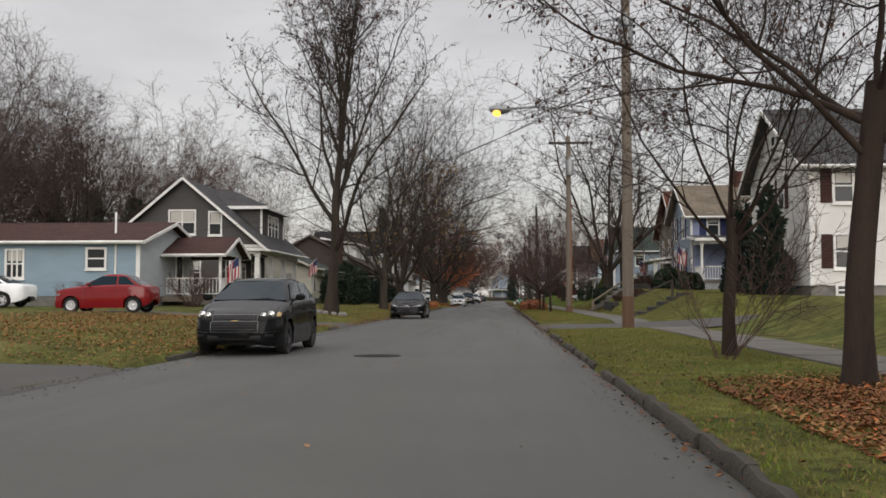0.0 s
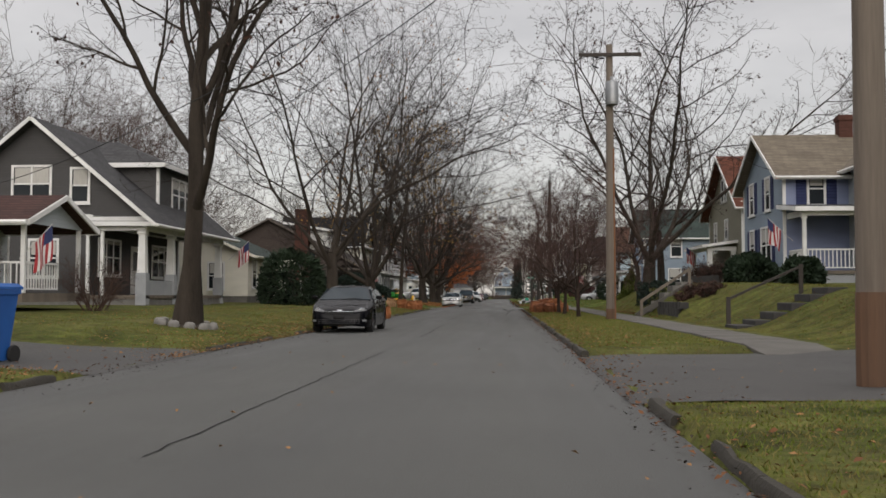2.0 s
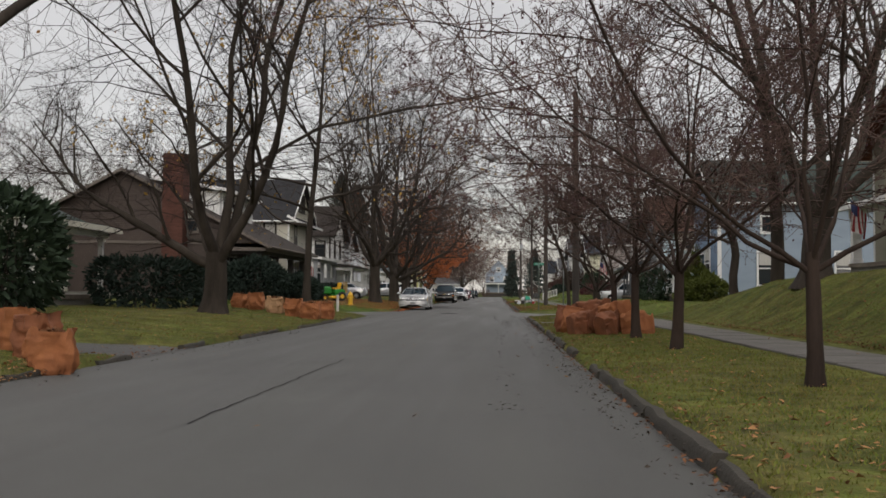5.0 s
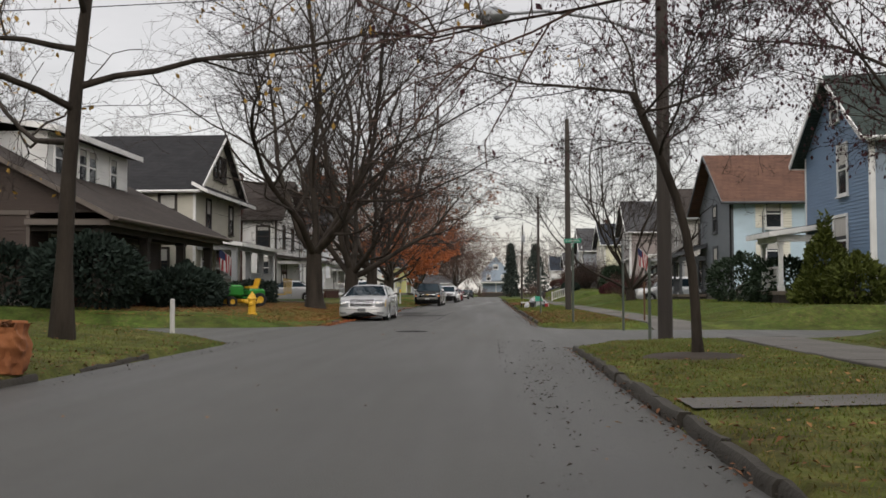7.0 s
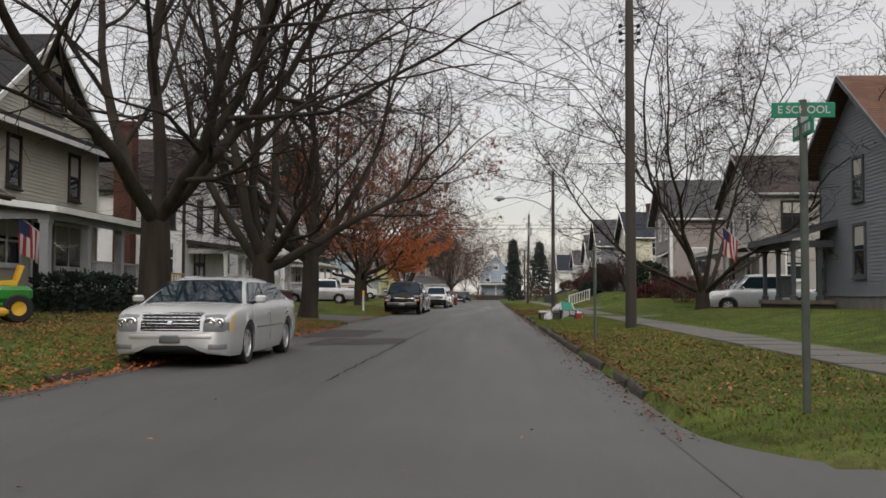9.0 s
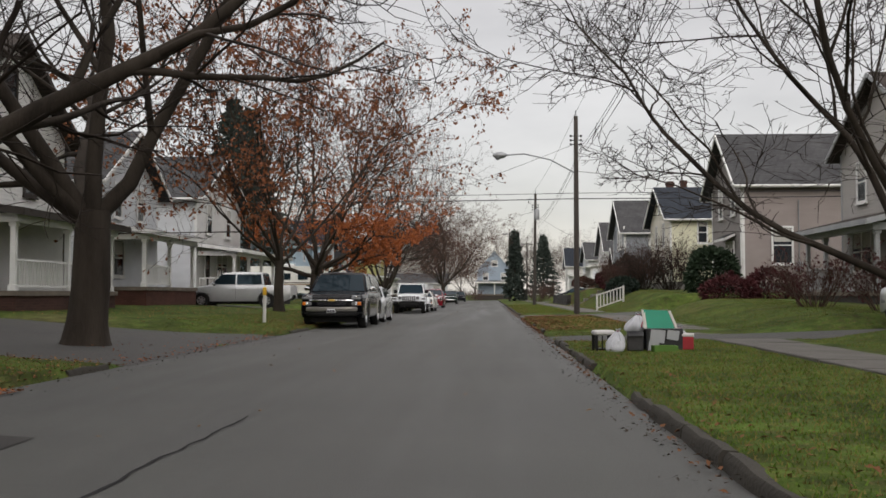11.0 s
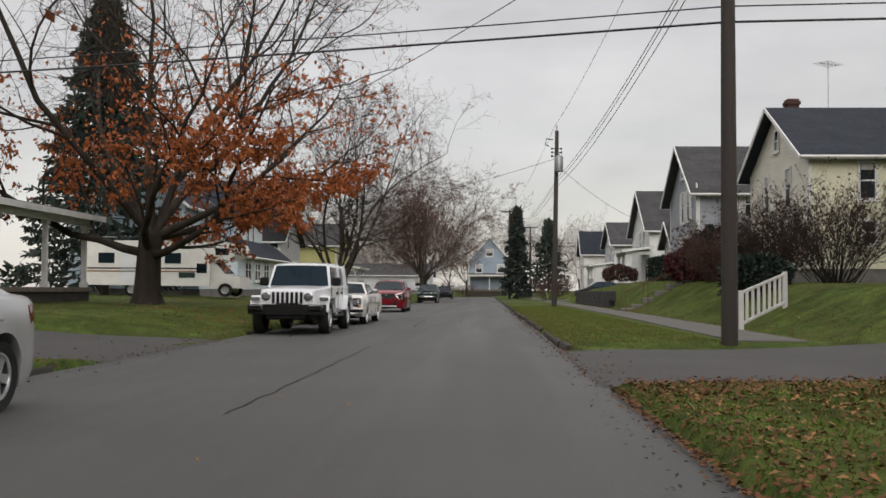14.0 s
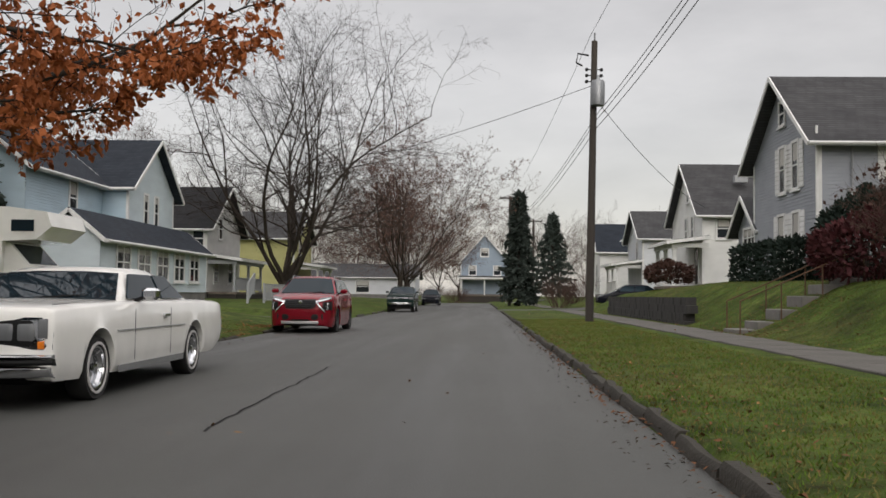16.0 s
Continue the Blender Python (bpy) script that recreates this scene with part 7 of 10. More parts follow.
def ease(tab, y):
    """A smooth curve with no overshoot through the pairs of a table."""
    n = len(tab)
    if y <= tab[0][0]:
        return tab[0][1]
    if y >= tab[-1][0]:
        return tab[-1][1]
    i = max(k for k in range(n - 1) if tab[k][0] <= y)
    hs = [tab[k + 1][0] - tab[k][0] for k in range(n - 1)]
    ds = [(tab[k + 1][1] - tab[k][1]) / hs[k] for k in range(n - 1)]
    def slope(k):
        if k == 0 or k == n - 1:
            return ds[0] if k == 0 else ds[-1]
        p, q = ds[k - 1], ds[k]
        return 0.0 if p * q <= 0 else 2 * p * q / (p + q)
    t, h = (y - tab[i][0]) / hs[i], hs[i]
    return (2 * t ** 3 - 3 * t ** 2 + 1) * tab[i][1] + (t ** 3 - 2 * t ** 2 + t) * h * slope(i) + (3 * t ** 2 - 2 * t ** 3) * tab[i + 1][1] + (t ** 3 - t ** 2) * h * slope(i + 1)


def section(hw, zt, zl, c, shoulder):
    """Half of a section through a car's lower body, from the sill to the middle of its top."""
    d = max(0.05, zt - zl)
    s = min(shoulder, d * 0.3)
    return [(hw * 0.72, zl + 0.008), (hw * 0.955, zl), (hw * 0.985, zl + d * 0.10), (hw * 0.999, zl + d * 0.30), (hw, zl + d * 0.50), (hw * 0.990, zl + d * 0.66), (hw * 0.974, zt - s), (hw * 0.945, zt - s * 0.40),
            (hw * 0.885, zt - s * 0.06), (hw * 0.74, zt + c * 0.38), (hw * 0.5, zt + c * 0.74), (hw * 0.25, zt + c * 0.93), (0.0, zt + c)]


def car_shell(W, L, tops, plan, low, axles, r, crown=0.03, arch=0.065, shoulder=0.07, n=48):
    """The lower body: sections along the car, rounded at both ends and cut out over the wheels."""
    ra = r + arch
    ys = {L * i / n for i in range(n + 1)}
    for e in (0.0, 0.008, 0.02, 0.04, 0.065, 0.1, 0.14, 0.19, 0.25, 0.32):
        ys |= {e, L - e}
    for a in axles:
        ys |= {a + ra * math.cos(math.pi * k / 18) for k in range(19)}
    rings = []
    for y in sorted(v for v in ys if 0 <= v <= L):
        hw, zt, zl = W / 2 * ease(plan, y), ease(tops, y), ease(low, y)
        cut = 0.0
        for a in axles:
            if abs(y - a) < ra:
                cut = r + math.sqrt(ra * ra - (y - a) ** 2)
            hw += 0.010 * max(0.0, 1 - abs(y - a) / (ra * 1.25)) ** 0.5
        half = [(x, max(z, min(cut, zt - 0.05))) for x, z in section(hw, zt, zl, crown * min(1, y / 0.4 + 0.1), shoulder)]
        rings.append([(x, y, z) for x, z in half] + [(-x, y, z) for x, z in half[-2::-1]])
    def dome(q, dy):
        zc = sum(p[2] for p in q) / len(q)
        return [(p[0] * 0.55, p[1] + dy, zc + (p[2] - zc) * 0.55) for p in q]
    rings = [dome(rings[0], -0.016)] + rings + [dome(rings[-1], 0.016)]
    g = Geo()
    m = len(rings[0])
    v = [p for q in rings for p in q]
    f = [(i * m + j, i * m + j + 1, (i + 1) * m + j + 1, (i + 1) * m + j) for i in range(len(rings) - 1) for j in range(m - 1)]
    f += [list(range(m))[::-1], [(len(rings) - 1) * m + j for j in range(m)]]
    return g.add(v, f)


def cab_shell(car, paint_mat, hb, hr, ya, yb, yc, yd, zb, zr, zb2=None, split=None, glass_gap=0.07, roof_mat=None, quarter=True, rear=True, name="cabin"):
    """The upper body with its panes; ya..yd: foot of the windscreen, roof front, roof rear, foot of the rear window."""
    zb2 = zb if zb2 is None else zb2
    lr = yc - yb
    st = [(ya, zb, zb), (ya + (yb - ya) * 0.5, zb, zb + (zr - 0.045 - zb) * 0.53), (yb, zb, zr - 0.045), (yb + lr * 0.22, zb, zr - 0.008), (yb + lr * 0.45, zb, zr), (yb + lr * 0.75, zb2, zr - 0.012), (yc, zb2, zr - 0.05), (yc + (yd - yc) * 0.5, zb2, zb2 + (zr - 0.05 - zb2) * 0.56), (yd, zb2, zb2)]
    rings = []
    for y, b, z in st:
        k = max(0.0, min(1.0, (z - b) / (zr - 0.05 - b)))
        x1 = hb + (hr - hb) * k
        up = 0.03 if (yb - 0.01 <= y <= yc + 0.01) else 0.0
        rings.append([(hb, y, b - 0.03), (x1, y, z - 0.045 * k), (x1 * 0.90, y, z + up * 0.35 - 0.004), (x1 * 0.45, y, z + up * 0.85), (0, y, z + up), (-x1 * 0.45, y, z + up * 0.85), (-x1 * 0.90, y, z + up * 0.35 - 0.004), (-x1, y, z - 0.045 * k), (-hb, y, b - 0.03)])
    c = part(name, Geo().rings(rings, True), M[paint_mat], car, smooth=48)
    if roof_mat:
        part("roof", Geo().rings([[(p[0] * 1.004, p[1], p[2] + 0.004) for p in q[1:8]] for q in rings[2:7]], False), M[roof_mat], c, smooth=35)
    def pane(nm, pts, off):
        o = Vector(off)
        a = [Vector(p) + o * 0.012 for p in pts]
        b = [Vector(p) - o * 0.01 for p in pts]
        part(nm, Geo().rings([b, a], True), M["car_glass"], c)
    def slope(y0, z0, y1, z1, nm, sgn):
        n = Vector((0, -(z1 - z0), (y1 - y0))).normalized() * (1 if sgn > 0 else -1)
        if n.z < 0:
            n = -n
        t0, t1 = 0.06, 0.93
        pts = []
        for t, xs in ((t0, (-0.93, -0.4, 0.4, 0.93)), (t1, (0.90, 0.4, -0.4, -0.90))):
            for x in xs:
                hw = hb + (hr - hb) * t
                bow = 0.032 * (1 - min(1, abs(x)) ** 2)
                pts.append(Vector((x * hw, y0 + (y1 - y0) * t, z0 + (z1 - z0) * t)) + n * (bow * (0.4 + 0.6 * t) + 0.006))
        a = [p + n * 0.006 for p in pts]
        b = [p - n * 0.02 for p in pts]
        part(nm, Geo().rings([b, a], True), M["car_glass"], c)
    slope(ya, zb, yb, zr - 0.045, "windscreen", 1)
    if rear:
        slope(yd, zb2, yc, zr - 0.05, "rear_window", -1)
    ym = split or (ya + yd) / 2
    v0, v1 = 0.10, 0.83
    def edge(v, y0, y1):
        return y0 + (y1 - y0) * v
    for s in (1, -1):
        def P(y, v):
            return (s * (hb + (hr - hb) * v * 0.97 + 0.002), y, zb + (zr - zb) * v)
        g = glass_gap
        f0, f1 = edge(v0, ya, yb) + g * 2.0, edge(v1, ya, yb) + g
        b0, b1 = edge(v0, yd, yc) - g * 1.6, edge(v1, yd, yc) - g
        pane("side_window", [P(f0, v0), P(ym - 0.04, v0), P(ym - 0.04, v1), P(f1, v1)], (s, 0, 0.25))
        if quarter:
            pane("side_window", [P(ym + 0.04, v0), P(b0, v0), P(b1, v1), P(ym + 0.04, v1)], (s, 0, 0.25))
    return c


def seam(car, x, y0, z0, y1, z1, mat="ink", w=0.007):
    for s in (1, -1):
        part("door_seam", Geo().bar((s * x, y0, z0), (s * x, y1, z1), 0.004, w), M[mat], car)


def nose_surface(W, tops, plan, low, L, crown, shoulder, rear=False):
    """How far back from its end the body's skin lies at (x, z)."""
    Y = np.concatenate([np.linspace(0, 0.3, 76), np.linspace(0.306, 1.5, 150)])
    Z = np.linspace(0.15, 1.35, 121)
    rows = []
    for q in Y:
        y = L - q if rear else q
        half = section(W / 2 * ease(plan, y), ease(tops, y), ease(low, y), crown * min(1, y / 0.4 + 0.1), shoulder)[1:]
        rows.append(np.interp(Z, [p[1] for p in half], [p[0] for p in half], right=-1.0))
    rows = np.array(rows)
    def f(x, z):
        col = rows[:, int(np.clip(round((z - 0.15) / 0.01), 0, 120))]
        inside = np.nonzero(col >= abs(x) - 1e-6)[0]
        return float(Y[inside[0]]) if len(inside) else float(Y[-1])
    return f


def skin(owner, surf, name, x0, x1, z0, z1, mat, w0=None, w1=None, out=0.014, both=True, L=None, label="", deep=0.07):
    """A thin shaped piece lying on the nose (or tail) between x0 and x1."""
    w0, w1 = z0 if w0 is None else w0, z1 if w1 is None else w1
    obs = []
    for s in ((1, -1) if both else (1,)):
        rings = []
        n = 7
        for i in range(n):
            t = i / (n - 1)
            x, a, b = x0 + (x1 - x0) * t, z0 + (w0 - z0) * t, z1 + (w1 - z1) * t
            o = out * (0.45 if i in (0, n - 1) else 1)
            ring = []
            for k, oo in ((0.0, o * 0.5), (0.12, o), (0.5, o * 1.15), (0.88, o), (1.0, o * 0.5)):
                z = a + (b - a) * k
                y = surf(x, z) - oo
                ring.append((s * x, y if L is None else L - y, z))
            back = [(p[0], p[1] + (deep if L is None else -deep), p[2]) for p in (ring[-1], ring[0])]
            rings.append(ring + back)
        obs.append(part(name, Geo().rings(rings, True), M[mat], owner, label, smooth=40))
    return obs


def bulbs(lamps, surf, x, z, r, mat="chrome"):
    for o, s in zip(lamps, (1, -1)):
        part("bulb", Geo().lathe([(r, 0.02), (r, -0.006), (r * 0.8, -0.012), (r * 0.7, -0.004), (r * 0.25, -0.002), (0.0, -0.010)], (s * x, surf(x, z) - 0.014, z), "y", 14), M[mat], o, smooth=40)


def car(kind, at, rz, label, W, L, H, r, axles, tops, plan, low, paint_mat, cab, wheel=(0.215, 0.205, 5, "alloy"), category="car", crown=0.03, nose=None, mirror=None, seams=True, roof_mat=None, handles=None, shoulder=0.07, trimline=None, tail=None, mirror_mat=None, doors=4, fit=0.90):
    c = thing(kind, at, rz, label, category)
    part("body", car_shell(W, L, tops, plan, low, axles, r, crown, shoulder=shoulder), M[paint_mat], c, smooth=55)
    part("underbody", Geo().box(-W * 0.36, 0.35, 0.20, W * 0.36, L - 0.35, min(0.62, lerp_list(tops, 0.6) - 0.08)), M["black"], c)
    add_wheels(c, W, axles, r, *wheel)
    zb = cab[6]
    cab_shell(c, paint_mat, *cab[:8], zb2=cab[8] if len(cab) > 8 else None, split=cab[9] if len(cab) > 9 else None, roof_mat=roof_mat)
    hw = W / 2
    ya, yd = cab[2], cab[5]
    if seams:
        ym = cab[9] if len(cab) > 9 and cab[9] else (ya + yd) / 2
        cuts = (ya + 0.12, ym, min(yd - 0.30, axles[1] - 0.12)) if doors == 4 else (ya + 0.12, ym)
        for y in cuts:
            seam(c, hw * 0.999, y, 0.34, y, zb - 0.07)
        for y in ((ym - 0.22, min(yd - 0.42, axles[1] - 0.2)) if doors == 4 else (ym - 0.25,)):
            for s in (1, -1):
                part("door_handle", Geo().bevel_box(s * hw * 0.99 - 0.015, y, zb - 0.17, s * hw * 0.99 + 0.03, y + 0.16, zb - 0.135, 0.006), M[handles or paint_mat], c)
        # seam between bonnet and wings, wiper
        for s in (1, -1):
            part("bonnet_seam", Geo().tube([(s * hw * 0.80, y, lerp_list(tops, y) + crown * 0.30) for y in np.linspace(0.35, ya + 0.05, 6)], 0.005, 4), M["black"], c)
            part("wiper", Geo().bar((s * 0.05, ya + 0.02, zb + 0.045), (s * 0.05 + 0.42, ya + 0.075, zb + 0.075), 0.008, 0.008), M["black"], c)
    mz = zb + 0.03 if not mirror else mirror
    for s in (1, -1):
        xa, xb = sorted((s * (hw - 0.02), s * (hw + 0.17)))
        m = part("mirror", Geo().bevel_box(xa, ya + 0.30, mz, xb, ya + 0.40, mz + 0.125, 0.03), M[mirror_mat or paint_mat], c)
        part("mirror_foot", Geo().bar((s * (hw - 0.10), ya + 0.36, mz - 0.02), (s * (hw + 0.04), ya + 0.36, mz + 0.04), 0.06, 0.04), M["black"], m)
    surf = nose_surface(W, tops, plan, low, L, crown, shoulder)
    if nose:
        nose(c, surf)
    if tail:
        skin(c, nose_surface(W, tops, plan, low, L, crown, shoulder, True), "tail_light", hw * tail[0], hw * 0.975, tail[1], tail[2], "red_lens", L=L)
    if trimline:
        for s in (1, -1):
            part("side_strip", Geo().bar((s * (hw + 0.004), axles[0] + r + 0.12, trimline[0]), (s * (hw + 0.004), axles[1] - r - 0.12, trimline[0]), 0.012, trimline[1]), M[trimline[2]], c)
    # true breadth: scaled about the road side of its nose
    if rz == 0:
        c.matrix_basis = pose(at[0] + (1 - fit) * hw, at[1], at[2]) @ Matrix.Diagonal((fit, fit, fit * 0.975, 1))
    else:
        c.matrix_basis = pose(*at, 0, 0, rz) @ Matrix.Diagonal((fit, fit, fit, 1))
    return c


def grille_bars(owner, surf, x, z0, z1, rows, cols, mat, out=0.02):
    for k in range(rows):
        z = z0 + (z1 - z0) * (k + 0.5) / rows
        skin(owner, surf, "bar", -x, x, z - 0.008, z + 0.008, mat, out=out, both=False, deep=0.02)
    for k in range(cols):
        u = x * (2 * (k + 0.5) / cols - 1)
        part("bar", Geo().box(u - 0.006, surf(u, (z0 + z1) / 2) - out, z0, u + 0.006, surf(u, z1) + 0.01, z1), M[mat], owner)


def nose_compact(c, f):
    lamp = skin(c, f, "headlight", 0.46, 0.80, 0.68, 0.86, "black", 0.72, 0.88)
    bulbs(lamp, f, 0.53, 0.775, 0.065)
    bulbs(lamp, f, 0.66, 0.795, 0.070)
    skin(c, f, "indicator", 0.74, 0.81, 0.76, 0.86, "lamp_amber", out=0.018)
    for z0, z1, w0, w1, x in ((0.70, 0.79, 0.70, 0.79, 0.42), (0.47, 0.66, 0.47, 0.66, 0.44)):
        g = skin(c, f, "grille", -x, x, z0, z1, "black", w0, w1, both=False)[0]
        grille_bars(g, f, x - 0.02, z0 + 0.02, z1 - 0.02, 3, 0, "alloy_dark")
        for z in (z0 - 0.012, z1 + 0.002):
            skin(g, f, "grille_frame", -x - 0.01, x + 0.01, z, z + 0.007, "steel", both=False, out=0.022, deep=0.02)
        for sx in (-1, 1):
            skin(g, f, "grille_frame", sx * (x + 0.002), sx * (x + 0.010), z0, z1, "steel", both=False, out=0.022, deep=0.02)
    skin(c, f, "badge", -0.06, 0.06, 0.668, 0.692, "gold", out=0.03, both=False)
    skin(c, f, "air_intake", -0.50, 0.50, 0.30, 0.40, "black", both=False)
    skin(c, f, "bumper_crease", 0.50, 0.80, 0.44, 0.455, "alloy_dark", 0.47, 0.485)
    skin(c, f, "fog_lamp", 0.58, 0.72, 0.36, 0.42, "black")


def nose_black_sedan(c, f):
    lamp = skin(c, f, "headlight", 0.44, 0.84, 0.62, 0.68, "lamp", 0.68, 0.80)
    bulbs(lamp, f, 0.62, 0.70, 0.045)
    skin(c, f, "grille", -0.42, 0.42, 0.56, 0.63, "black", both=False)
    skin(c, f, "chrome_bar", -0.40, 0.40, 0.640, 0.655, "chrome", both=False)
    g = skin(c, f, "air_intake", -0.62, 0.62, 0.26, 0.44, "black", both=False)[0]
    grille_bars(g, f, 0.6, 0.27, 0.43, 3, 0, "alloy_dark")
    skin(c, f, "fog_lamp", 0.68, 0.80, 0.34, 0.40, "lamp")
    skin(c, f, "number_plate", -0.16, 0.16, 0.42, 0.55, "black", out=0.04, both=False)
    skin(c, f, "badge", -0.07, 0.07, 0.665, 0.70, "chrome", out=0.025, both=False)


def nose_silver_saloon(c, f):
    lamp = skin(c, f, "headlight", 0.50, 0.86, 0.56, 0.82, "lamp", 0.56, 0.84)
    bulbs(lamp, f, 0.60, 0.70, 0.085)
    bulbs(lamp, f, 0.74, 0.70, 0.07)
    skin(c, f, "indicator", 0.865, 0.90, 0.56, 0.84, "lamp_amber")
    g = skin(c, f, "grille", -0.45, 0.45, 0.56, 0.82, "black", -0.0 + 0.56, 0.82, both=False)[0]
    grille_bars(g, f, 0.44, 0.57, 0.81, 5, 9, "chrome")
    skin(g, f, "grille_frame", -0.47, 0.47, 0.82, 0.86, "chrome", both=False, out=0.03)
    skin(g, f, "badge", -0.045, 0.045, 0.66, 0.74, "chrome", both=False, out=0.045)
    skin(c, f, "bumper_strip", -0.88, 0.88, 0.46, 0.52, "p_silver", both=False, out=0.03)
    skin(c, f, "air_intake", -0.40, 0.40, 0.26, 0.37, "black", both=False)
    skin(c, f, "fog_lamp", 0.58, 0.84, 0.29, 0.37, "lamp")
    skin(c, f, "number_plate", -0.16, 0.16, 0.385, 0.515, "plate_grey", both=False, out=0.05)


def nose_silver_compact(c, f):
    lamp = skin(c, f, "headlight", 0.40, 0.84, 0.68, 0.74, "lamp", 0.74, 0.88)
    bulbs(lamp, f, 0.66, 0.77, 0.05)
    skin(c, f, "grille", -0.40, 0.40, 0.66, 0.71, "black", both=False)
    skin(c, f, "badge", -0.08, 0.08, 0.715, 0.76, "flag_blue", both=False, out=0.02)
    g = skin(c, f, "air_intake", -0.46, 0.46, 0.30, 0.48, "black", both=False)[0]
    grille_bars(g, f, 0.44, 0.31, 0.47, 4, 0, "alloy_dark")
    o = skin(c, f, "fog_housing", 0.56, 0.80, 0.36, 0.50, "black")
    bulbs(o, f, 0.67, 0.43, 0.05)
    skin(c, f, "bumper_lip", -0.82, 0.82, 0.20, 0.26, "p_silver", both=False, out=0.03)


def nose_crossover(c, f):
    skin(c, f, "headlight", 0.50, 0.84, 0.93, 0.97, "lamp", 0.97, 1.03)
    g = skin(c, f, "grille", -0.42, 0.42, 0.64, 0.94, "black", both=False)[0]
    grille_bars(g, f, 0.40, 0.66, 0.92, 5, 0, "alloy_dark")
    part("badge", Geo().lathe([(0.055, 0.0), (0.05, -0.012), (0.0, -0.014)], (0, f(0, 0.84) - 0.03, 0.86), "y", 6), M["chrome"], g)
    skin(c, f, "chrome_blade", 0.42, 0.80, 0.84, 0.90, "chrome", 0.94, 0.99, out=0.035)
    skin(c, f, "chrome_blade", 0.42, 0.68, 0.84, 0.90, "chrome", 0.55, 0.62, out=0.035)
    o = skin(c, f, "lamp_housing", 0.60, 0.86, 0.64, 0.86, "black", 0.64, 0.90)
    bulbs(o, f, 0.72, 0.80, 0.05)
    bulbs(o, f, 0.72, 0.69, 0.045)
    skin(c, f, "air_intake", -0.62, 0.62, 0.36, 0.54, "black", both=False)
    skin(c, f, "skid_plate", -0.50, 0.50, 0.26, 0.34, "alloy", both=False, out=0.03)


def nose_truck(c, f):
    for z0, z1 in ((0.94, 1.06), (0.74, 0.86)):
        lamp = skin(c, f, "headlight", 0.60, 0.92, z0, z1, "lamp")
        bulbs(lamp, f, 0.76, (z0 + z1) / 2, 0.05)
    skin(c, f, "indicator", 0.80, 0.91, 0.75, 0.85, "amber", out=0.022)
    g = skin(c, f, "grille", -0.57, 0.57, 0.72, 1.04, "black", both=False)[0]
    grille_bars(g, f, 0.56, 0.74, 0.85, 4, 0, "alloy_dark")
    grille_bars(g, f, 0.56, 0.95, 1.03, 3, 0, "alloy_dark")
    skin(c, f, "chrome_band", -0.96, 0.96, 0.872, 0.928, "chrome", both=False, out=0.035)
    skin(c, f, "badge", -0.11, 0.11, 0.86, 0.94, "gold", both=False, out=0.05)
    skin(c, f, "bumper", -0.97, 0.97, 0.54, 0.70, "p_pewter", both=False, out=0.10)
    skin(c, f, "bumper_valance", -0.95, 0.95, 0.40, 0.535, "black", both=False, out=0.085)
    o = skin(c, f, "number_plate", -0.16, 0.16, 0.50, 0.64, "plate", both=False, out=0.125)[0]
    for k in range(3):
        part("bar", Geo().box(-0.11 + 0.08 * k, f(0, 0.5) - 0.155, 0.535, -0.05 + 0.08 * k, f(0, 0.5) - 0.147, 0.595), M["ink"], o)


def nose_plain(c, f):
    zt = f(0, 0.0)
    skin(c, f, "headlight", 0.46, 0.80, 0.64, 0.72, "lamp", 0.66, 0.78)
    skin(c, f, "grille", -0.40, 0.40, 0.56, 0.64, "black", both=False)
    skin(c, f, "air_intake", -0.55, 0.55, 0.30, 0.42, "black", both=False)


def nose_small_truck(c, f):
    skin(c, f, "headlight", 0.52, 0.80, 0.80, 0.95, "lamp")
    g = skin(c, f, "grille", -0.50, 0.50, 0.80, 0.95, "black", both=False)[0]
    grille_bars(g, f, 0.5, 0.80, 0.95, 2, 0, "chrome")
    skin(c, f, "bumper", -0.82, 0.82, 0.46, 0.62, "chrome", both=False, out=0.09)
    skin(c, f, "number_plate", -0.15, 0.15, 0.48, 0.60, "plate", both=False, out=0.115)


for nm, col, mt in (("p_charcoal", (0.0065, 0.0070, 0.0078), 0.0), ("p_black", (0.0030, 0.0032, 0.0045), 0.0), ("p_silver", (0.56, 0.57, 0.575), 0.45), ("p_white", (0.82, 0.84, 0.86), 0.0), ("p_cream_white", (0.84, 0.83, 0.79), 0.0),
                    ("p_red", (0.18, 0.009, 0.011), 0.0), ("p_crimson", (0.20, 0.008, 0.018), 0.1), ("p_green", (0.014, 0.026, 0.024), 0.0), ("p_navy", (0.008, 0.009, 0.014), 0.0), ("p_pewter", (0.21, 0.20, 0.185), 0.3)):
    M[nm] = paint(nm, col, mt)
M["p_silver"].node_tree.nodes["Principled BSDF"].inputs["Roughness"].default_value = 0.24
for nm in ("p_charcoal", "p_black", "p_navy", "p_green"):
    M[nm].node_tree.nodes["Principled BSDF"].inputs["Specular IOR Level"].default_value = 0.10
    M[nm].node_tree.nodes["Principled BSDF"].inputs["Coat Weight"].default_value = 0.0

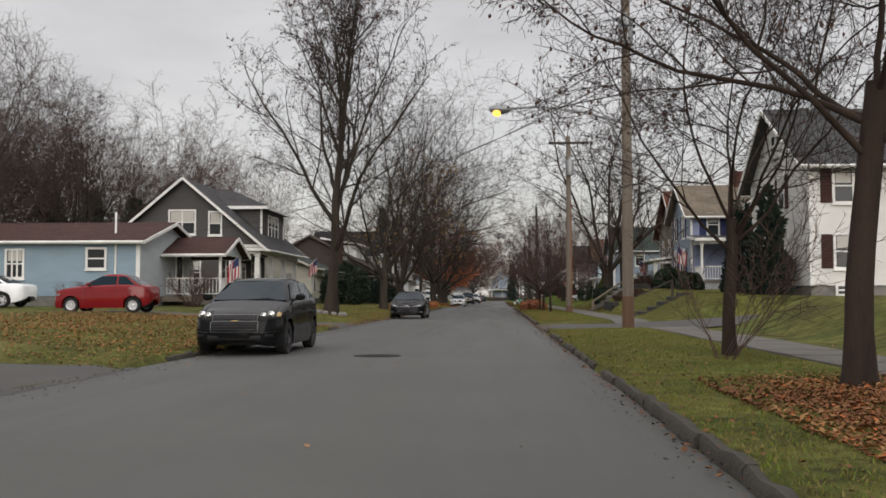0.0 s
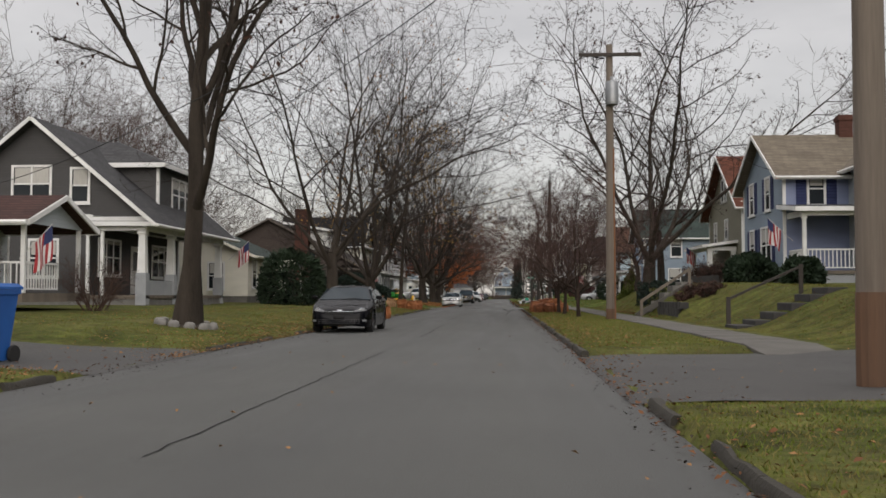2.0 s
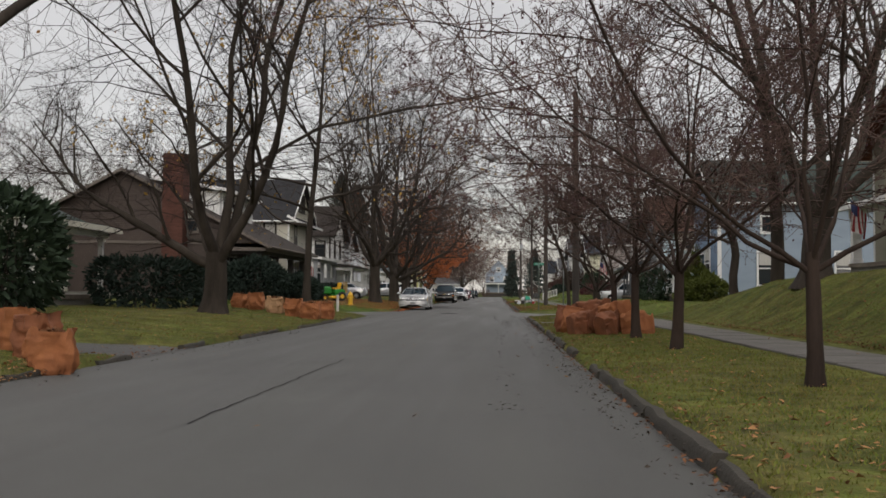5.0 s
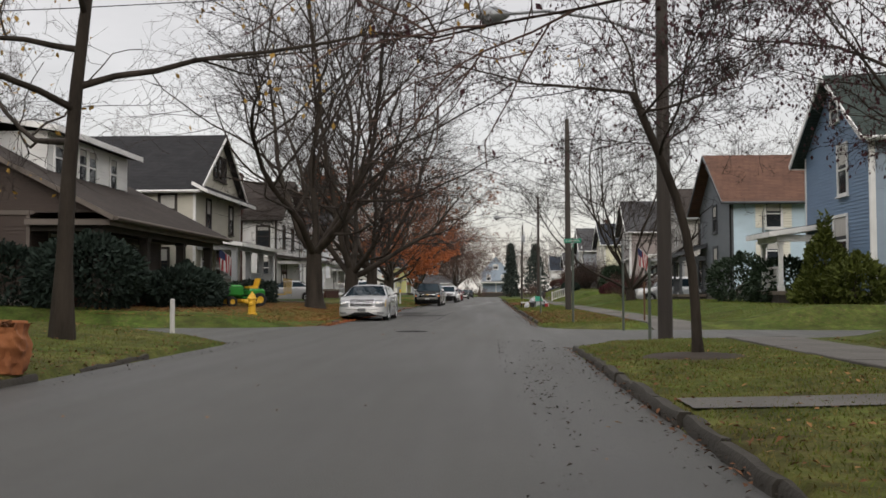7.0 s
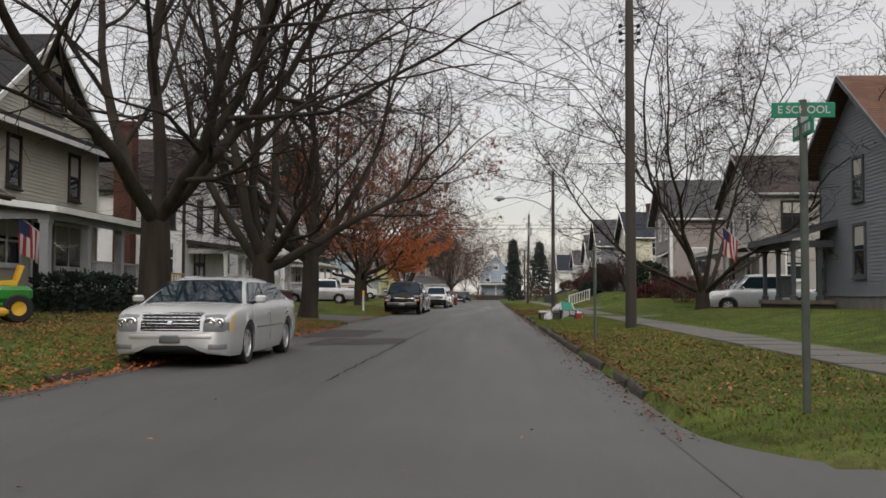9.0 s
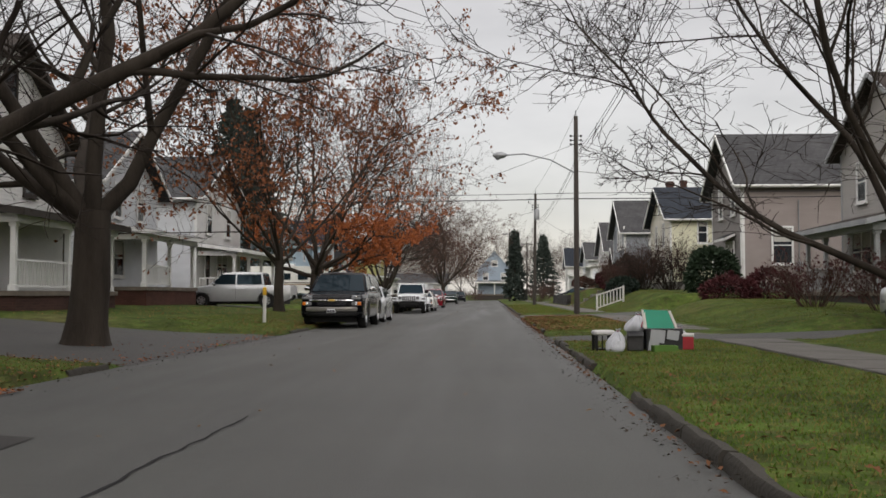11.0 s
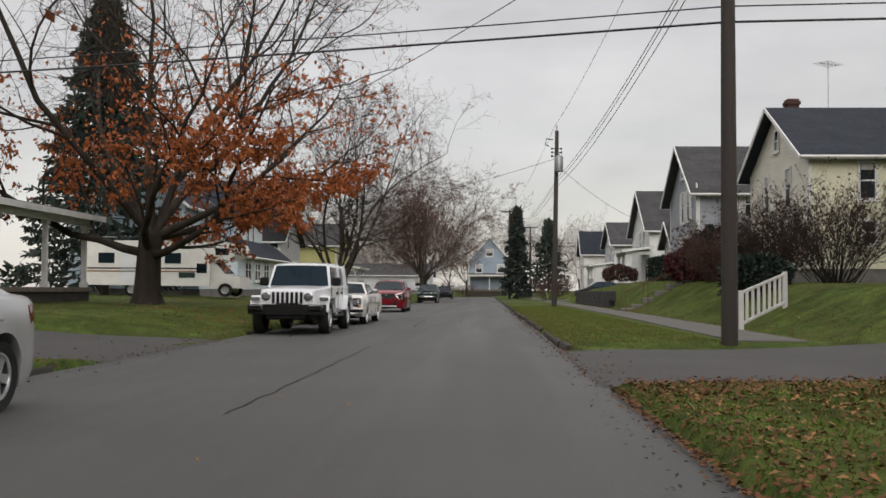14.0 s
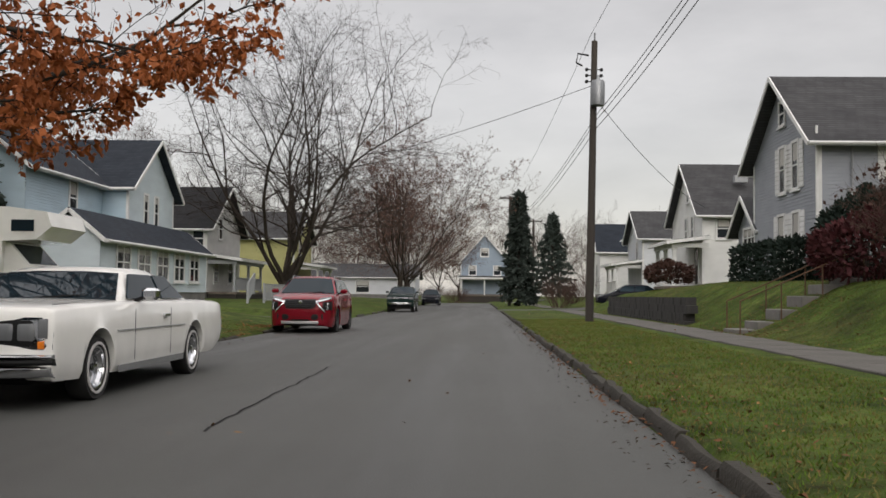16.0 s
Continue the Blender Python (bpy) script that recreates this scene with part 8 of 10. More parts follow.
PLAN_ROUND = lambda L: [(0, 0.60), (0.04, 0.73), (0.12, 0.83), (0.25, 0.905), (0.5, 0.965), (0.9, 1.0), (L - 0.9, 1.0), (L - 0.5, 0.968), (L - 0.2, 0.90), (L - 0.05, 0.79), (L, 0.68)]
PLAN_SQUARE = lambda L: [(0, 0.90), (0.05, 0.96), (0.3, 0.985), (0.9, 1.0), (L - 0.9, 1.0), (L - 0.2, 0.97), (L, 0.93)]
PLAN_MID = lambda L: [(0, 0.70), (0.03, 0.80), (0.09, 0.88), (0.2, 0.94), (0.5, 0.982), (1.0, 1.0), (L - 0.9, 1.0), (L - 0.4, 0.965), (L - 0.1, 0.90), (L, 0.80)]
LOW = lambda L: [(0, 0.25), (0.05, 0.21), (0.2, 0.185), (0.5, 0.18), (L - 0.6, 0.20), (L - 0.1, 0.30), (L, 0.38)]


def sedan(at, rz, label, mat, W=1.82, L=4.6, H=1.46, r=0.33, oh=0.93, wb=2.7, tip=0.70, cowl=0.98, deck=1.05, kind="car", hatch=False, square=False, **k):
    tops = [(0, tip - 0.24), (0.02, tip - 0.15), (0.07, tip - 0.06), (0.18, tip), (0.6, tip + 0.10), (1.25, cowl), (L - 1.0, deck), (L - 0.35, deck - 0.02), (L - 0.09, deck - 0.08), (L - 0.02, deck - 0.2), (L, deck - 0.32)]
    cab = (W / 2 * 0.91, W / 2 * 0.68, 1.12, 1.98, L - (1.0 if hatch else 1.50), L - (0.32 if hatch else 0.62), cowl - 0.02, H, deck - 0.04, 2.55)
    return car(kind, at, rz, label, W, L, H, r, (oh, oh + wb), tops, (PLAN_MID if square else PLAN_ROUND)(L), LOW(L), mat, cab, **k)


# parked along the west kerb, noses towards the camera
sedan((-4.40, 18.0, 0), 0, "charcoal grey compact car parked at the kerb", "p_charcoal", 1.74, 4.30, 1.52, 0.325, 0.86, 2.525, 0.80, 1.06, 1.12, kind="compact_car", hatch=True, wheel=(0.205, 0.20, 5, "alloy_dark"), nose=nose_compact, tail=(0.70, 0.82, 1.02))
sedan((-4.24, 46.85, 0), 0, "glossy black sedan parked at the kerb", "p_black", 1.83, 4.67, 1.425, 0.33, 0.93, 2.70, 0.72, 0.99, 1.08, kind="sedan", wheel=(0.22, 0.215, 5, "alloy_dark"), nose=nose_black_sedan, tail=(0.62, 0.80, 0.92))
sedan((-4.45, 106.5, 0), 0, "silver full size sedan with a chrome grille parked at the kerb", "p_silver", 1.90, 5.25, 1.43, 0.335, 1.07, 2.936, 0.84, 0.99, 1.06, kind="sedan", wheel=(0.225, 0.225, 7, "alloy"), nose=nose_silver_saloon, handles="chrome", trimline=(0.60, 0.025, "chrome"), tail=(0.82, 0.62, 0.98), square=True)
sedan((-4.57, 148.75, 0), 0, "silver compact sedan parked behind a truck", "p_silver", 1.82, 4.53, 1.47, 0.33, 0.90, 2.65, 0.82, 1.02, 1.08, kind="sedan", wheel=(0.215, 0.215, 5, "alloy"), nose=nose_silver_compact, tail=(0.70, 0.78, 0.96))
c = sedan((-4.27, 187.4, 0), 0, "dark red crossover with bright chrome nose parked at the kerb", "p_crimson", 1.81, 4.5, 1.60, 0.36, 0.95, 2.67, 0.98, 1.10, 1.14, kind="crossover_car", hatch=True, wheel=(0.225, 0.235, 5, "alloy_dark"), nose=nose_crossover)
for s in (1, -1):
    part("roof_rail", Geo().tube([(s * 0.60, 2.1, 1.52), (s * 0.60, 2.2, 1.62), (s * 0.60, 3.3, 1.62), (s * 0.60, 3.4, 1.53)], 0.018, 6), M["steel"], c)
sedan((-4.3, 252.0, 0), 0, "dark parked car in the distance", "p_navy", 1.85, 4.6, 1.65, 0.34, 0.95, 2.7, 0.9, 1.1, 1.15, hatch=True, nose=nose_plain)
# in driveways and on the side street
c = sedan((-15.5, 36.0, land(-13.4, 36.0)), -90, "small red hatchback parked in a driveway", "p_red", 1.66, 3.8, 1.50, 0.30, 0.75, 2.45, 0.86, 1.04, 1.10, kind="hatchback_car", hatch=True, wheel=(0.19, 0.19, 0, "alloy"), nose=nose_plain, tail=(0.70, 0.78, 1.00))
sedan((-22.6, 40.0, land(-20, 40.0)), -90, "white sedan parked in front of a ranch house", "p_white", 1.8, 4.5, 1.45, 0.32, nose=nose_plain)
sedan((-14.6, 134.2, land(-12.5, 134.2)), -90, "silver sedan parked in a driveway", "p_silver", 1.8, 4.5, 1.45, 0.32, nose=nose_plain)
sedan((7.6, 226.5, land(9.5, 226.5)), -90, "dark car in a driveway", "p_navy", 1.8, 4.5, 1.5, 0.32, hatch=True, nose=nose_plain)


def pickup(at, rz, label, mat, W=1.99, L=5.6, H=1.82, r=0.385, oh=0.95, wb=3.3, cabl=1.55, cap=False, two=None, wheel=(0.25, 0.215, 6, "alloy"), **k):
    hood, bed = 1.18, 1.16
    tops = [(0, 0.92), (0.04, 1.02), (0.15, 1.07), (0.9, 1.12), (1.35, hood), (1.35 + cabl + 1.0, hood), (L - 0.05, bed), (L, bed - 0.05)]
    ya, yd = 1.28, 1.28 + cabl + 0.85
    cab = (W / 2 * 0.93, W / 2 * 0.76, ya, ya + 0.78, yd - 0.14, yd, hood - 0.02, H, hood - 0.02, ya + 0.95 + cabl * 0.25)
    c = car("pickup_truck", at, rz, label, W, L, H, r, (oh, oh + wb), tops, PLAN_SQUARE(L), [(0, 0.42), (0.1, 0.36), (0.4, 0.34), (L - 0.3, 0.36), (L, 0.5)], mat, cab, wheel=wheel, category="pickup truck", shoulder=0.05, **k)
    if cap:
        cab_shell(c, mat, W / 2 * 0.90, W / 2 * 0.76, yd + 0.09, yd + 0.17, L - 0.26, L - 0.03, bed + 0.01, H + 0.01, split=(yd + L) / 2, name="bed_cap", rear=True)
    if two:
        for s in (1, -1):
            g = Geo()
            x = s * (W / 2 + 0.006)
            part("lower_band", Geo().box(min(x, x - s * 0.02), oh + r + 0.12, 0.40, max(x, x - s * 0.02), oh + wb - r - 0.12, 0.74), M[two], c)
            for a in (oh, oh + wb):
                rings = []
                for q in range(15):
                    t = math.pi * q / 14
                    ci, co = r + 0.055, r + 0.155
                    rings.append([(s * (W / 2 - 0.03), a - math.cos(t) * ci, r + math.sin(t) * ci), (s * (W / 2 + 0.035), a - math.cos(t) * ci, r + math.sin(t) * ci), (s * (W / 2 + 0.025), a - math.cos(t) * co, r + math.sin(t) * co), (s * (W / 2 - 0.03), a - math.cos(t) * co, r + math.sin(t) * co)])
                part("wheel_flare", Geo().rings(rings, True), M[two], c)
    return c


c = pickup((-4.56, 142.6, 0), 0, "black and pewter pickup truck with a bed cap", "p_black", L=5.5, wb=3.25, r=0.42, cabl=0.78, wheel=(0.26, 0.235, 6, "alloy"), cap=True, two="p_pewter", nose=nose_truck, mirror=1.22, mirror_mat="chrome", fit=0.94)
pickup((-4.2, 217.0, 0), 0, "dark green small pickup truck parked far down the street", "p_green", 1.70, 4.8, 1.60, 0.33, 0.85, 2.9, 1.3, nose=nose_small_truck, wheel=(0.22, 0.19, 5, "alloy"))
pickup((9.2, 136.8, land(10, 136.8)), -90, "silver white crew cab pickup truck in a driveway", "p_silver", 1.99, 5.7, 1.90, 0.39, 0.95, 3.5, 2.1, nose=nose_plain)
pickup((-14.2, 160.3, land(-11.5, 160.3)), -90, "silver crew cab pickup truck in a driveway", "p_silver", 1.98, 5.6, 1.86, 0.39, 0.95, 3.4, 2.1, nose=nose_plain)


def jeep(at, label, mat="p_white"):
    W, L, r, ax = 1.60, 4.55, 0.405, (0.75, 3.76)
    tops = [(0, 1.06), (0.03, 1.10), (0.6, 1.14), (1.45, 1.18), (1.5, 1.18), (L - 0.02, 1.18), (L, 1.16)]
    plan = [(0, 0.78), (0.05, 0.82), (1.3, 0.99), (1.5, 1.0), (L - 0.05, 1.0), (L, 0.97)]
    c = thing("off_road_car", at, 0, label, "car")
    part("body", car_shell(W, L, tops, plan, [(0, 0.66), (0.2, 0.5), (1.2, 0.48), (L - 0.4, 0.5), (L, 0.55)], ax, r, 0.03, 0.12, 0.03), M[mat], c, smooth=30)
    part("underbody", Geo().box(-0.5, 0.2, 0.36, 0.5, L - 0.3, 0.7), M["black"], c)
    add_wheels(c, 1.86, ax, r, 0.245, 0.235, 6, "alloy")
    # upright cabin with flat panes
    cab_shell(c, mat, 0.79, 0.70, 1.44, 1.72, L - 0.12, L - 0.03, 1.16, 1.80, split=2.62)
    for s in (1, -1):
        for y, w in ((2.62, 0.10), (3.52, 0.16)):
            part("pillar", Geo().bar((s * 0.812, y, 1.16), (s * 0.735, y, 1.76), w, 0.03), M[mat], c)
    for s in (1, -1):
        for a, f in ((ax[0], 0.30), (ax[1], 0.0)):
            rings = []
            for q in range(13):
                t = math.pi * (0.08 + 0.84 * q / 12)
                ci, co = r + 0.09, r + 0.15
                flat = min(1.0, 1.25 * math.sin(t))
                y, zi, zo = a - math.cos(t) * ci * 1.12, r + flat * ci * 0.98, r + flat * co * 0.98
                rings.append([(s * 0.66, y, zi), (s * 0.95, y, zi), (s * 0.95, y, zo), (s * 0.66, y, zo + 0.02)])
            part("fender", Geo().rings(rings, True), M[mat], c, "white wheel flare")
        part("headlight", Geo().lathe([(0.105, 0), (0.11, -0.03), (0.085, -0.045), (0.0, -0.05)], (s * 0.50, -0.01, 0.94), "y", 18), M["chrome"], c, smooth=40)
        part("headlight_lens", Geo().lathe([(0.085, -0.046), (0.06, -0.056), (0.0, -0.06)], (s * 0.50, -0.01, 0.94), "y", 18), M["lamp"], c, smooth=40)
        part("indicator", Geo().bevel_box(*sorted((s * 0.72, s * 0.93))[:1], 0.20, 0.83, sorted((s * 0.72, s * 0.93))[1], 0.30, 0.92, 0.02), M["lamp"], c)
        part("fog_ring", Geo().bevel_box(*sorted((s * 0.52, s * 0.88))[:1], -0.315, 0.60, sorted((s * 0.52, s * 0.88))[1], -0.24, 0.74, 0.03), M["chrome"], c)
        part("fog_lamp", Geo().bevel_box(*sorted((s * 0.55, s * 0.85))[:1], -0.325, 0.62, sorted((s * 0.55, s * 0.85))[1], -0.30, 0.72, 0.006), M["black"], c)
        part("mirror", Geo().bevel_box(*sorted((s * 0.80, s * 1.02))[:1], 1.52, 1.20, sorted((s * 0.80, s * 1.02))[1], 1.63, 1.42, 0.03), M["black"], c)
        part("side_step", Geo().tube([(s * 0.80, 1.35, 0.50), (s * 0.86, 1.5, 0.42), (s * 0.86, 3.0, 0.42), (s * 0.80, 3.15, 0.50)], 0.04, 8), M["black"], c)
        for y in (1.56, 2.60, 3.30):
            part("door_seam", Geo().bar((s * 0.803, y, 0.56), (s * 0.803, y, 1.14), 0.008, 0.014), M["black"], c)
        for y in (2.36, 3.10):
            part("door_handle", Geo().bevel_box(*sorted((s * 0.79, s * 0.825))[:1], y, 1.00, sorted((s * 0.79, s * 0.825))[1], y + 0.16, 1.04, 0.006), M["black"], c)
    for k in range(7):
        x = -0.33 + 0.11 * k
        part("grille_slot", Geo().bevel_box(x - 0.032, -0.034, 0.76, x + 0.032, 0.03, 1.04, 0.008), M["black"], c)
    part("bumper", Geo().rings([[(-0.92, 0.02, z), (-0.88, -0.20, z), (-0.5, -0.28, z), (0.5, -0.28, z), (0.88, -0.20, z), (0.92, 0.02, z)] for z in (0.50, 0.56, 0.74)], True), M["black"], c)
    part("skid_plate", Geo().box(-0.45, -0.2, 0.40, 0.45, 0.0, 0.50), M["black"], c)
    c.matrix_basis = pose(at[0] + 0.12, at[1] - 0.12, at[2]) @ Matrix.Diagonal((0.92, 0.95, 0.89, 1))
    return c


jeep((-4.26, 165.58, 0), "white off road car with black fenders at the kerb")


def nose_old_coupe(c, f):
    g = skin(c, f, "grille", -0.37, 0.37, 0.46, 0.84, "chrome", both=False, out=0.05)[0]
    for k in range(15):
        u = -0.35 + 0.05 * k
        part("slot", Geo().box(u - 0.012, f(u, 0.6) - 0.066, 0.49, u + 0.012, f(u, 0.6) - 0.03, 0.79), M["black"], g)
    frame_ = skin(c, f, "lamp_surround", 0.40, 0.93, 0.54, 0.82, "chrome", out=0.012)
    skin(c, f, "lamp_bezel", 0.425, 0.80, 0.56, 0.80, "black", out=0.018)
    for a, b in ((0.445, 0.605), (0.625, 0.785)):
        skin(c, f, "headlight", a, b, 0.61, 0.77, "lamp", out=0.028)
    skin(c, f, "side_lamp", 0.805, 0.89, 0.635, 0.81, "lamp", out=0.022)
    skin(c, f, "indicator", 0.805, 0.865, 0.545, 0.615, "amber", out=0.022)
    skin(c, f, "bumper", -0.94, 0.94, 0.40, 0.46, "black", both=False, out=0.12, deep=0.14)
    skin(c, f, "bumper_blade", -0.94, 0.94, 0.465, 0.50, "chrome", both=False, out=0.13, deep=0.14)
    skin(c, f, "bumper_blade", -0.92, 0.92, 0.29, 0.395, "chrome", both=False, out=0.10, deep=0.14)


def land_yacht(at):
    """A long square old coupe."""
    W, L, r, ax = 1.93, 5.6, 0.318, (0.98, 4.06)
    tops = [(0, 0.86), (0.03, 0.90), (0.3, 0.92), (1.75, 0.955), (3.9, 0.96), (L - 0.35, 0.94), (L - 0.03, 0.90), (L, 0.85)]
    c = car("coupe_car", at, 0, "long white old coupe with chrome trim at the kerb", W, L, 1.38, r, ax, tops, [(0, 0.945), (0.015, 0.965), (0.06, 0.98), (0.3, 0.99), (0.9, 1.0), (L - 0.9, 1.0), (L - 0.2, 0.97), (L, 0.93)], [(0, 0.32), (0.1, 0.26), (1, 0.24), (L - 0.6, 0.26), (L, 0.4)], "p_cream_white",
            (W / 2 * 0.88, W / 2 * 0.68, 1.80, 2.42, 3.55, 4.10, 0.94, 1.31, 0.94, 3.10), fit=0.94, wheel=(0.20, 0.205, 0, "chrome"), crown=0.02, nose=nose_old_coupe, handles="chrome", trimline=(0.66, 0.010, "trim_grey"), shoulder=0.04, mirror_mat="chrome", doors=2)
    for s in (1, -1):
        part("rocker_trim", Geo().bar((s * 0.962, 1.45, 0.27), (s * 0.962, 3.6, 0.27), 0.012, 0.07), M["chrome"], c)
    for w in [o for o in c.children if o.name.startswith("wheel")]:
        part("whitewall", Geo().lathe([(0.250, 0.093), (0.250, 0.103), (0.225, 0.105), (0.225, 0.093)], (0, 0, 0), "x", 28), M["flag_white"], w)
    return c


land_yacht((-4.17, 171.4, 0))

# camper in the yard
def camper(at, rz):
    c = thing("motorhome", at, rz, "old cream motorhome with brown stripes parked beside a house", "motorhome")
    W, L = 2.3, 7.6
    prof = [(1.5, 0.55), (7.6, 0.60), (7.6, 2.95), (1.3, 2.95), (0.2, 2.80), (0.05, 2.35), (0.5, 1.95), (1.45, 1.9)]
    part("body", Geo().rings([[(x, y, z) for y, z in prof] for x in (-W / 2, -W / 2 + 0.02, W / 2 - 0.02, W / 2)], True), M["p_cream_white"], c)
    part("cab", Geo().rings([[(x, 0.0, 0.45), (x, 0.02, 1.05), (x, 0.75, 1.18), (x, 1.35, 1.88), (x, 1.6, 1.88), (x, 1.6, 0.45)] for x in (-0.95, 0.95)], True), M["p_cream_white"], c)
    part("windscreen", Geo().prism([(-0.85, 0.78, 1.22), (0.85, 0.78, 1.22), (0.80, 1.30, 1.82), (-0.80, 1.30, 1.82)], (0, -0.015, 0.012)), M["car_glass"], c)
    for s in (1, -1):
        x = s * (W / 2 + 0.004)
        def flat(nm, y0, z0, y1, z1, m, t=0.012):
            part(nm, Geo().box(min(x, x + s * t), y0, z0, max(x, x + s * t), y1, z1), M[m], c)
        flat("cab_window", 0.72 + 0.9, 1.25, 1.62 + 0.5, 1.75, "car_glass")
        for y in (2.9, 4.3, 6.2):
            flat("side_window", y, 1.75, y + 0.8, 2.3, "car_glass")
        flat("overcab_window", 0.55, 2.2, 1.2, 2.55, "car_glass")
        flat("door", 5.2, 0.75, 5.85, 2.6, "p_white")
        flat("stripe", 1.7, 1.45, 7.55, 1.52, "roof_maroon")
        flat("stripe", 1.7, 1.30, 7.55, 1.36, "leaf_tan")
        flat("graphic", 2.2, 1.0, 3.0, 1.28, "bin_green")
    add_wheels(c, 2.1, (0.75, 5.4), 0.36, 0.22, 0.2, 0, "alloy")
    part("roof_unit", Geo().bevel_box(-0.4, 4.2, 2.95, 0.4, 5.0, 3.18, 0.05), M["p_white"], c)
    part("rack", Geo().tube([(-0.9, 6.2, 3.0), (-0.9, 6.2, 3.15), (-0.9, 7.4, 3.15), (-0.9, 7.4, 3.0)], 0.02, 6), M["steel"], c)
    return c


rv = camper((-11.2, 190.6, land(-15, 190.6)), 90)
rv.matrix_basis = rv.matrix_basis @ Matrix.Diagonal((1, 0.95, 0.88, 1))

# ---- small things ----
def lie(xs, ys):
    """Ground height for many places at once, read off the ground sheet."""
    zz = np.array([p[2] for p in gv]).reshape(len(gy), len(gx))
    ax, ay = np.array(gx), np.array(gy)
    i, j = np.clip(np.searchsorted(ax, xs) - 1, 0, len(gx) - 2), np.clip(np.searchsorted(ay, ys) - 1, 0, len(gy) - 2)
    u, v = (xs - ax[i]) / (ax[i + 1] - ax[i]), (ys - ay[j]) / (ay[j + 1] - ay[j])
    z = zz[j, i] * (1 - u) * (1 - v) + zz[j, i + 1] * u * (1 - v) + zz[j + 1, i] * (1 - u) * v + zz[j + 1, i + 1] * u * v
    on_road = (xs > KERB_L) & (xs < KERB_R)
    return np.where(on_road, 0.014, z)


def paper_bag(x, y, h=0.85, w=0.42, rz=0.0, mat="kraft", at=None, shut=False, group="paper leaf bags"):
    """A crumpled paper sack; shut: its mouth is pressed flat and folded, else it stands open, full of leaves."""
    r = random.Random(int(x * 131 + y * 977))
    label = "crumpled brown paper yard bag lying in a heap at the kerb" if shut else "brown paper yard bag full of leaves at the kerb"
    c = thing("leaf_bag", (x, y, land(x, y)), rz, label, "paper bag", group)
    seed = Vector((r.uniform(0, 50), r.uniform(0, 50), r.uniform(0, 50)))
    rings = []
    n, rows = 56, 34
    lip = [r.uniform(-0.05, 0.05) for _ in range(7)]
    for k in range(rows + 1):
        t = k / rows
        belly = 0.95 + 0.16 * math.sin(math.pi * min(1, t * 1.15))
        flat = smooth_step(0.45, 0.97, t) if shut else 0.0
        ring = []
        for q in range(n):
            a = 2 * math.pi * (q + 0.5) / n
            cx, cy = math.copysign(abs(math.cos(a)) ** 0.5, math.cos(a)), math.copysign(abs(math.sin(a)) ** 0.5, math.sin(a))
            p = Vector((cx * w / 2 * belly * (1 + 0.10 * flat), cy * w * 0.38 * belly * (1 - 0.93 * flat), h * t))
            fold = noise.noise(p * 3.6 + seed)
            ridge = 0.5 - 2.2 * abs(noise.noise(Vector((p.x, p.y, p.z * 0.7)) * 5.0 + seed))
            crease = 0.5 - 2.2 * abs(noise.noise(Vector((p.x, p.y, p.z * 0.6)) * 11.0 - seed))
            push = (0.065 * fold + 0.060 * ridge + 0.026 * crease) * w / 0.45 * (0.35 if k == 0 else 1.0)
            p += Vector((cx, cy * (1 - flat), 0)).normalized() * push
            if t > 0.9:
                p.z += lip[q * 7 // n] * (1.0 if not shut else 0.4)
            ring.append(tuple(p))
        rings.append(ring)
    if not shut:
        top = rings[-1]
        rings.append([(p[0] * 0.93, p[1] * 0.92, p[2] - 0.01) for p in top])
        rings.append([(p[0] * 0.86, p[1] * 0.84, h * 0.86) for p in top])
    g = Geo().rings(rings, False)
    if shut:
        g.poly(rings[-1])
    part("sack", g, M[mat], c, smooth=38)
    part("base", Geo().poly(rings[0][::-1]), M[mat], c)
    if not shut:
        g = Geo()
        for k in range(60):
            a, d = r.uniform(0, 6.3), r.uniform(0, w * 0.36)
            p = Vector((d * math.cos(a), d * math.sin(a) * 0.8, h * 0.90 + r.uniform(0, 0.09) - d * 0.25))
            e, f = Vector((r.uniform(-1, 1), r.uniform(-1, 1), r.uniform(-0.4, 0.7))).normalized() * 0.055, Vector((r.uniform(-1, 1), r.uniform(-1, 1), r.uniform(-0.5, 0.5))).normalized() * 0.04
            g.poly([p - e, p - f, p + e, p + f])
        tagged(part("leaf_filling", g, M["leaf_brown"], c), kind="stuff")
    c.matrix_basis = at if at else pose(x, y, land(x, y), r.uniform(-3, 3), r.uniform(-4, 4), rz)
    return c


br_ = random.Random(77)
for i, (x, y) in enumerate(((-6.8, 65.7), (-6.15, 64.9), (-5.5, 64.1), (-4.95, 63.2))):
    paper_bag(x, y, 0.54, 0.50, br_.uniform(-20, 20), "kraft" if i != 2 else "kraft_dark")
for i, (x, y) in enumerate(((-8.6, 85.8), (-7.9, 85.1), (-7.0, 84.0), (-6.3, 83.5), (-5.6, 82.8), (-5.25, 83.5))):
    paper_bag(x, y, 0.55 if i else 0.48, 0.52, br_.uniform(-20, 20), "kraft_pale" if i == 2 else "kraft")
